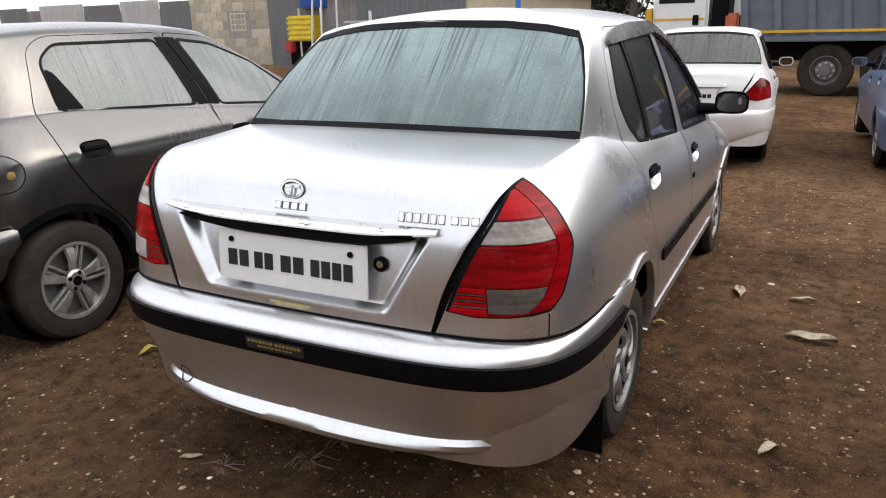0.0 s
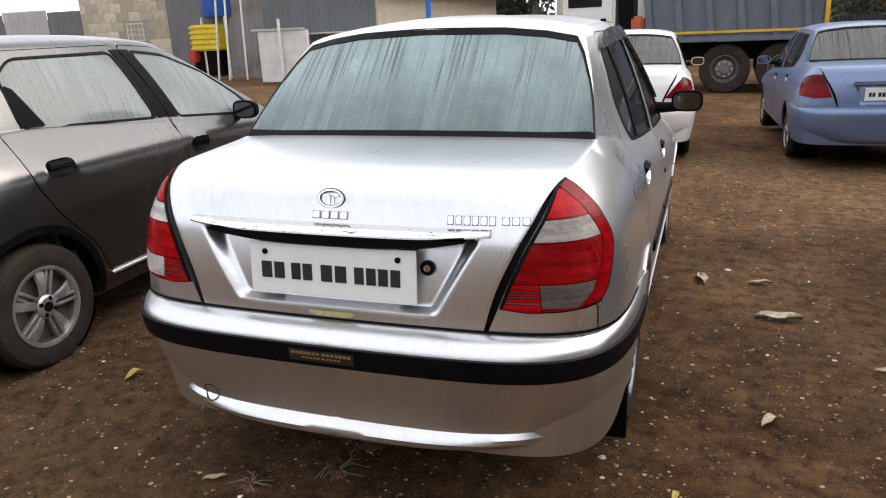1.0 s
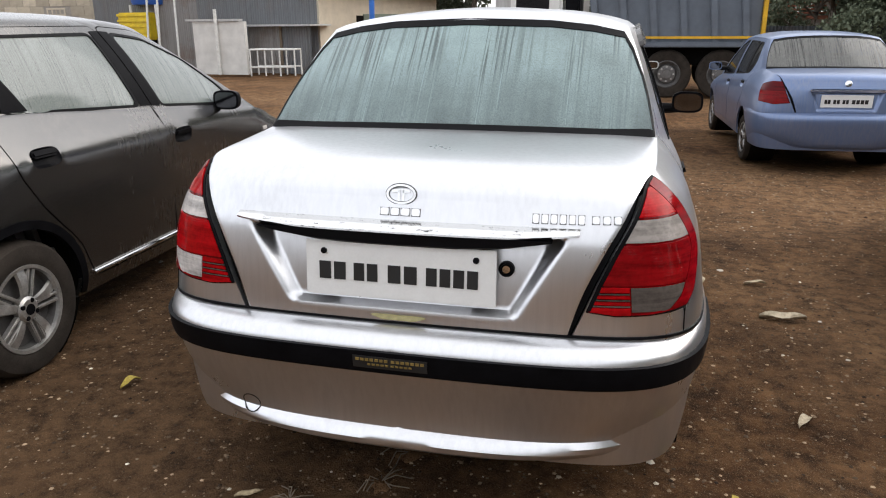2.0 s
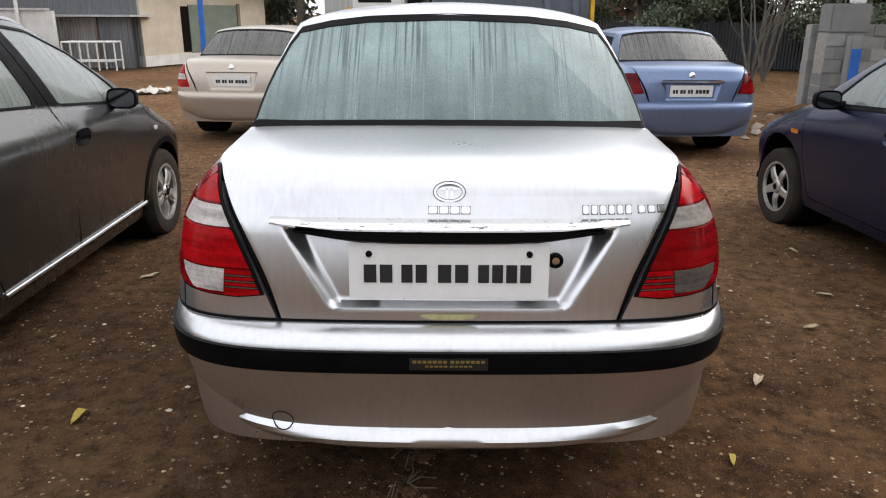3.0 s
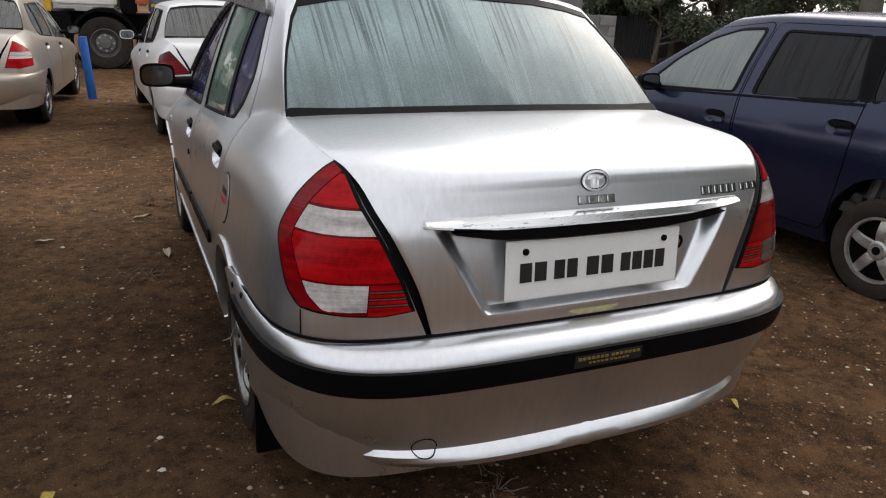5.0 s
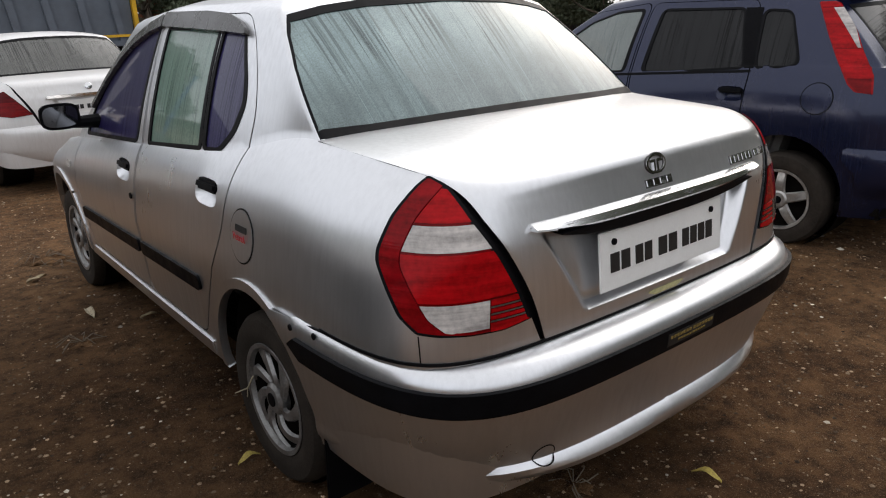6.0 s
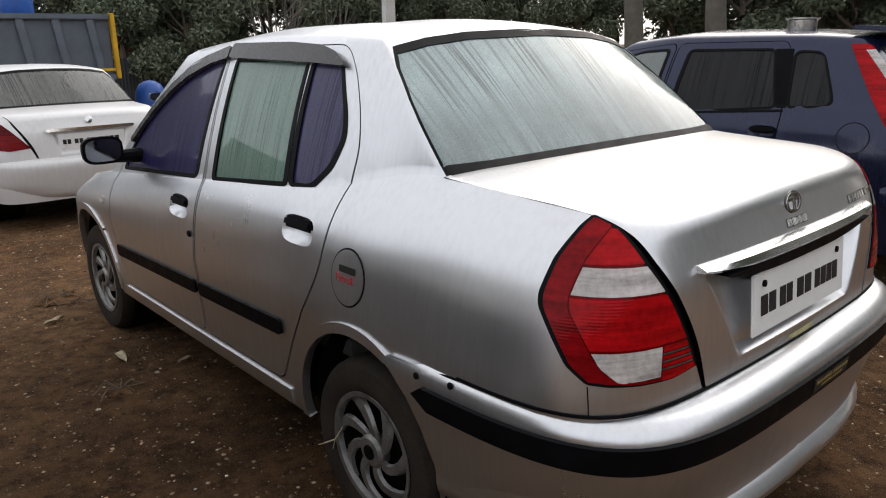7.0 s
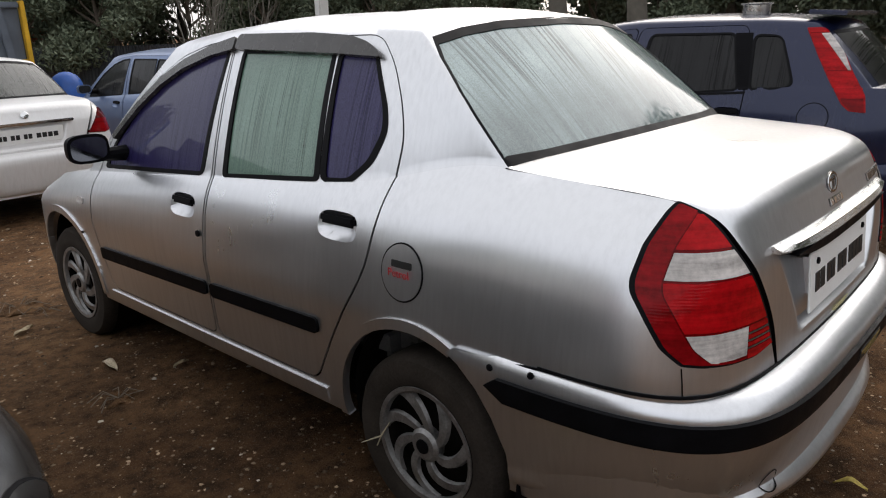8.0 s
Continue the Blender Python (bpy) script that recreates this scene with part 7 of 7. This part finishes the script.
def scatter(name, seed, count, lo, hi, area, mat, label, flat=0.6):
    """Many stones on the ground, as one mesh."""
    rnd = np.random.default_rng(seed)
    base = np.array([(1, 0, 0), (0.3, 0.95, 0.1), (-0.8, 0.6, 0), (-0.85, -0.55, 0.1), (0.35, -0.9, 0), (0.1, 0.1, 0.9), (0, 0, -0.6)])
    tri = [(0, 1, 5), (1, 2, 5), (2, 3, 5), (3, 4, 5), (4, 0, 5), (1, 0, 6), (2, 1, 6), (3, 2, 6), (4, 3, 6), (0, 4, 6)]
    x, y = rnd.uniform(area[0], area[1], count), rnd.uniform(area[2], area[3], count)
    r = lo + (hi - lo) * rnd.random(count) ** 4
    a = rnd.uniform(0, 6.28, count)
    q = base[None] * r[:, None, None] * rnd.uniform(0.7, 1.3, (count, 7, 3)) * np.array((1, 1, flat))
    c, s = np.cos(a)[:, None], np.sin(a)[:, None]
    z = np.array([ground_z(u, v) for u, v in zip(x, y)]) + r * flat * 0.25
    vs = np.stack([x[:, None] + c * q[..., 0] - s * q[..., 1], y[:, None] + s * q[..., 0] + c * q[..., 1], z[:, None] + q[..., 2]], -1).reshape(-1, 3)
    fs = (np.arange(count)[:, None, None] * 7 + np.array(tri)[None]).reshape(-1, 3)
    me = bpy.data.meshes.new(name)
    me.from_pydata(vs, [], fs)
    return tagged(part_mesh(name, me, mat, None, smooth=0), label, "stones", kind="stuff")


def stone_paint(name, a, b):
    s = Shade(name)
    own = s.tree.nodes.new("ShaderNodeNewGeometry").outputs["Random Per Island"]
    s.put(color=s.ramp(own, [(0.0, a), (0.75, b), (1.0, tuple(min(1, c * 1.9) for c in b))]), rough=0.9, spec=0.2)
    return s.mat


grit_paint = stone_paint("grit", (0.03, 0.018, 0.011), (0.27, 0.19, 0.12))
scatter("gravel", 5, 66000, 0.002, 0.010, (-5.5, 3.6, 0.2, 8.0), grit_paint, "fine brown grit strewn over the earth")
scatter("gravel", 6, 5000, 0.006, 0.02, (-9, 8, 6.0, 18.0), grit_paint, "brown grit and stones farther off")
scatter("pebbles", 8, 260, 0.006, 0.022, (-5.5, 4.0, -0.6, 8.0), stone_paint("pale_pebble", (0.2, 0.16, 0.12), (0.45, 0.40, 0.33)), "pale pebbles on the brown earth")


scatter("chips", 31, 1500, 0.003, 0.013, (-5.5, 4.0, 0.2, 8.0), stone_paint("pale_chip", (0.34, 0.27, 0.19), (0.56, 0.49, 0.39)), "pale chips and straw crumbs strewn on the earth", 0.3)


def clod(seed, x, y, r):
    rnd = np.random.default_rng(seed)
    t = thing("clod", pose(x, y, ground_z(x, y) - 0.01), "crumbled dark clod of earth and dry roots", "clod", "clods")
    ico = bmesh.new()
    bmesh.ops.create_icosphere(ico, subdivisions=3, radius=r)
    for v in ico.verts:
        q = v.co.normalized()
        v.co = Vector((v.co.x, v.co.y, v.co.z * 0.28)) * (0.75 + 0.5 * noise.noise(q * 2.3 + Vector((seed, 0, 0))) + 0.25 * noise.noise(q * 7))
    part("lump", ico, M["earth"], t, smooth=20)
    bm = bmesh.new()
    for _ in range(9):
        a, e = rnd.uniform(0, 6.28), r * rnd.uniform(0.6, 1.3)
        tube([(0, 0, r * 0.15), (0.5 * e * math.cos(a), 0.5 * e * math.sin(a), r * rnd.uniform(0.2, 0.5)), (e * math.cos(a + 0.3), e * math.sin(a + 0.3), 0.012)], 0.0022, 5, bm)
    part("root", bm, E5["timber"], t)


for i, (x, y, r) in enumerate(((-1.56, 1.77, 0.09), (-1.82, 1.60, 0.07), (-1.52, 1.97, 0.09), (-2.44, 5.60, 0.17), (-2.54, 4.02, 0.10), (-2.35, 5.45, 0.1))):
    clod(i, x, y, r)

# rubble bank at the foot of the block wall, and a torn sheet on the ground
def mound(x, y, rx, ry, h, seed, label):
    bm, rows = bmesh.new(), []
    for j in range(25):
        row = []
        for i in range(25):
            u, v = i / 12 - 1, j / 12 - 1
            k = max(0.0, 1 - (u * u + v * v)) ** 0.8
            px, py = x + u * rx, y + v * ry
            row.append(bm.verts.new((px, py, ground_z(px, py) - 0.03 + h * k * (0.75 + 0.6 * noise.noise((px * 1.3, py * 1.3, seed))) + 0.05 * k * noise.noise((px * 6, py * 6, seed)))))
        rows.append(row)
    for a, b in zip(rows, rows[1:]):
        for i in range(24):
            bm.faces.new((a[i], a[i + 1], b[i + 1], b[i]))
    return tagged(part("earth_bank", bm, M["earth"], None, smooth=60), label, "earth bank", kind="structure")


mound(3.9, 10.6, 1.9, 0.95, 0.34, 2, "bank of brown earth and rubble along the yard's edge")
mound(5.4, 11.6, 2.3, 0.9, 0.62, 7, "bank of brown earth and rubble along the yard's edge")
mound(7.2, 11.2, 2.2, 1.5, 0.45, 5, "bank of brown earth and rubble along the yard's edge")
rubble = scatter("rubble", 12, 420, 0.025, 0.11, (2.4, 7.5, 9.6, 12.4), stone_paint("rubble_stone", (0.12, 0.09, 0.07), (0.34, 0.29, 0.24)), "broken stones and rubble on the earth bank")
for v in rubble.data.vertices:
    v.co.z += 0.25 * max(0.0, 1 - ((v.co.x - 3.9) / 1.9) ** 2 - ((v.co.y - 10.6) / 0.95) ** 2) + 0.33 * max(0.0, 1 - ((v.co.x - 7.2) / 2.2) ** 2 - ((v.co.y - 11.2) / 1.5) ** 2)


# a crumpled white sheet and a twig
bm, rows = bmesh.new(), []
for j in range(17):
    rows.append([bm.verts.new((0.75 * (i / 16 - 0.5) + 0.05 * noise.noise((i * 0.4, j * 0.4, 9)), 0.5 * (j / 16 - 0.5) + 0.05 * noise.noise((i * 0.4, j * 0.4, 4)),
                               max(0.004, 0.05 + 0.12 * noise.noise((i * 0.3, j * 0.35, 2)) + 0.05 * noise.noise((i * 0.9, j * 0.9, 7))))) for i in range(17)])
for a, b in zip(rows, rows[1:]):
    for i in range(16):
        bm.faces.new((a[i], a[i + 1], b[i + 1], b[i]))
r = bmesh.ops.extrude_face_region(bm, geom=bm.faces[:])["geom"]
for v in [g for g in r if isinstance(g, bmesh.types.BMVert)]:
    v.co.z += 0.003
bmesh.ops.recalc_face_normals(bm, faces=bm.faces)
sheet_ob = tagged(part("plastic_sheet", bm, plain("dirty_white_sheet", (0.62, 0.58, 0.52), 0.7, scale=8), None), "crumpled dirty white plastic sheet on the earth", "sheet")
sheet_ob.matrix_world = pose(-8.0, 15.2, ground_z(-8.0, 15.2) + 0.004, rz=25)
twig_ob = tagged(part("twig", tube([(-0.848, 1.14, 0.208), (-0.83, 1.065, 0.252), (-0.818, 1.035, 0.305)], [0.0018, 0.003, 0.0022], 6, tube([(-0.822, 1.10, 0.19), (-0.830, 1.066, 0.25)], 0.002, 6)), plain("dry_straw", (0.46, 0.40, 0.28), 0.8), None), "thin dry straw caught in the wheel of the silver car", "straw")
twig_ob.matrix_world = sedan.matrix_world.copy()


# ---------------------------------------------------------------- unseen plain walls, added to close the yard and darken low reflections
for name, m, length in (("wall_closing_back", pose(-48, -9.0, -0.3), 74.0), ("wall_closing_side", pose(-48.0, -9.0, -0.3, rz=90), 36.0)):
    w_ = thing(name, m, "plain unseen wall added to close the yard", "wall", kind="structure")
    part("wall_face", box(0, length, -0.1, 0.1, 0, 2.9), E5["yard_wall"], w_)
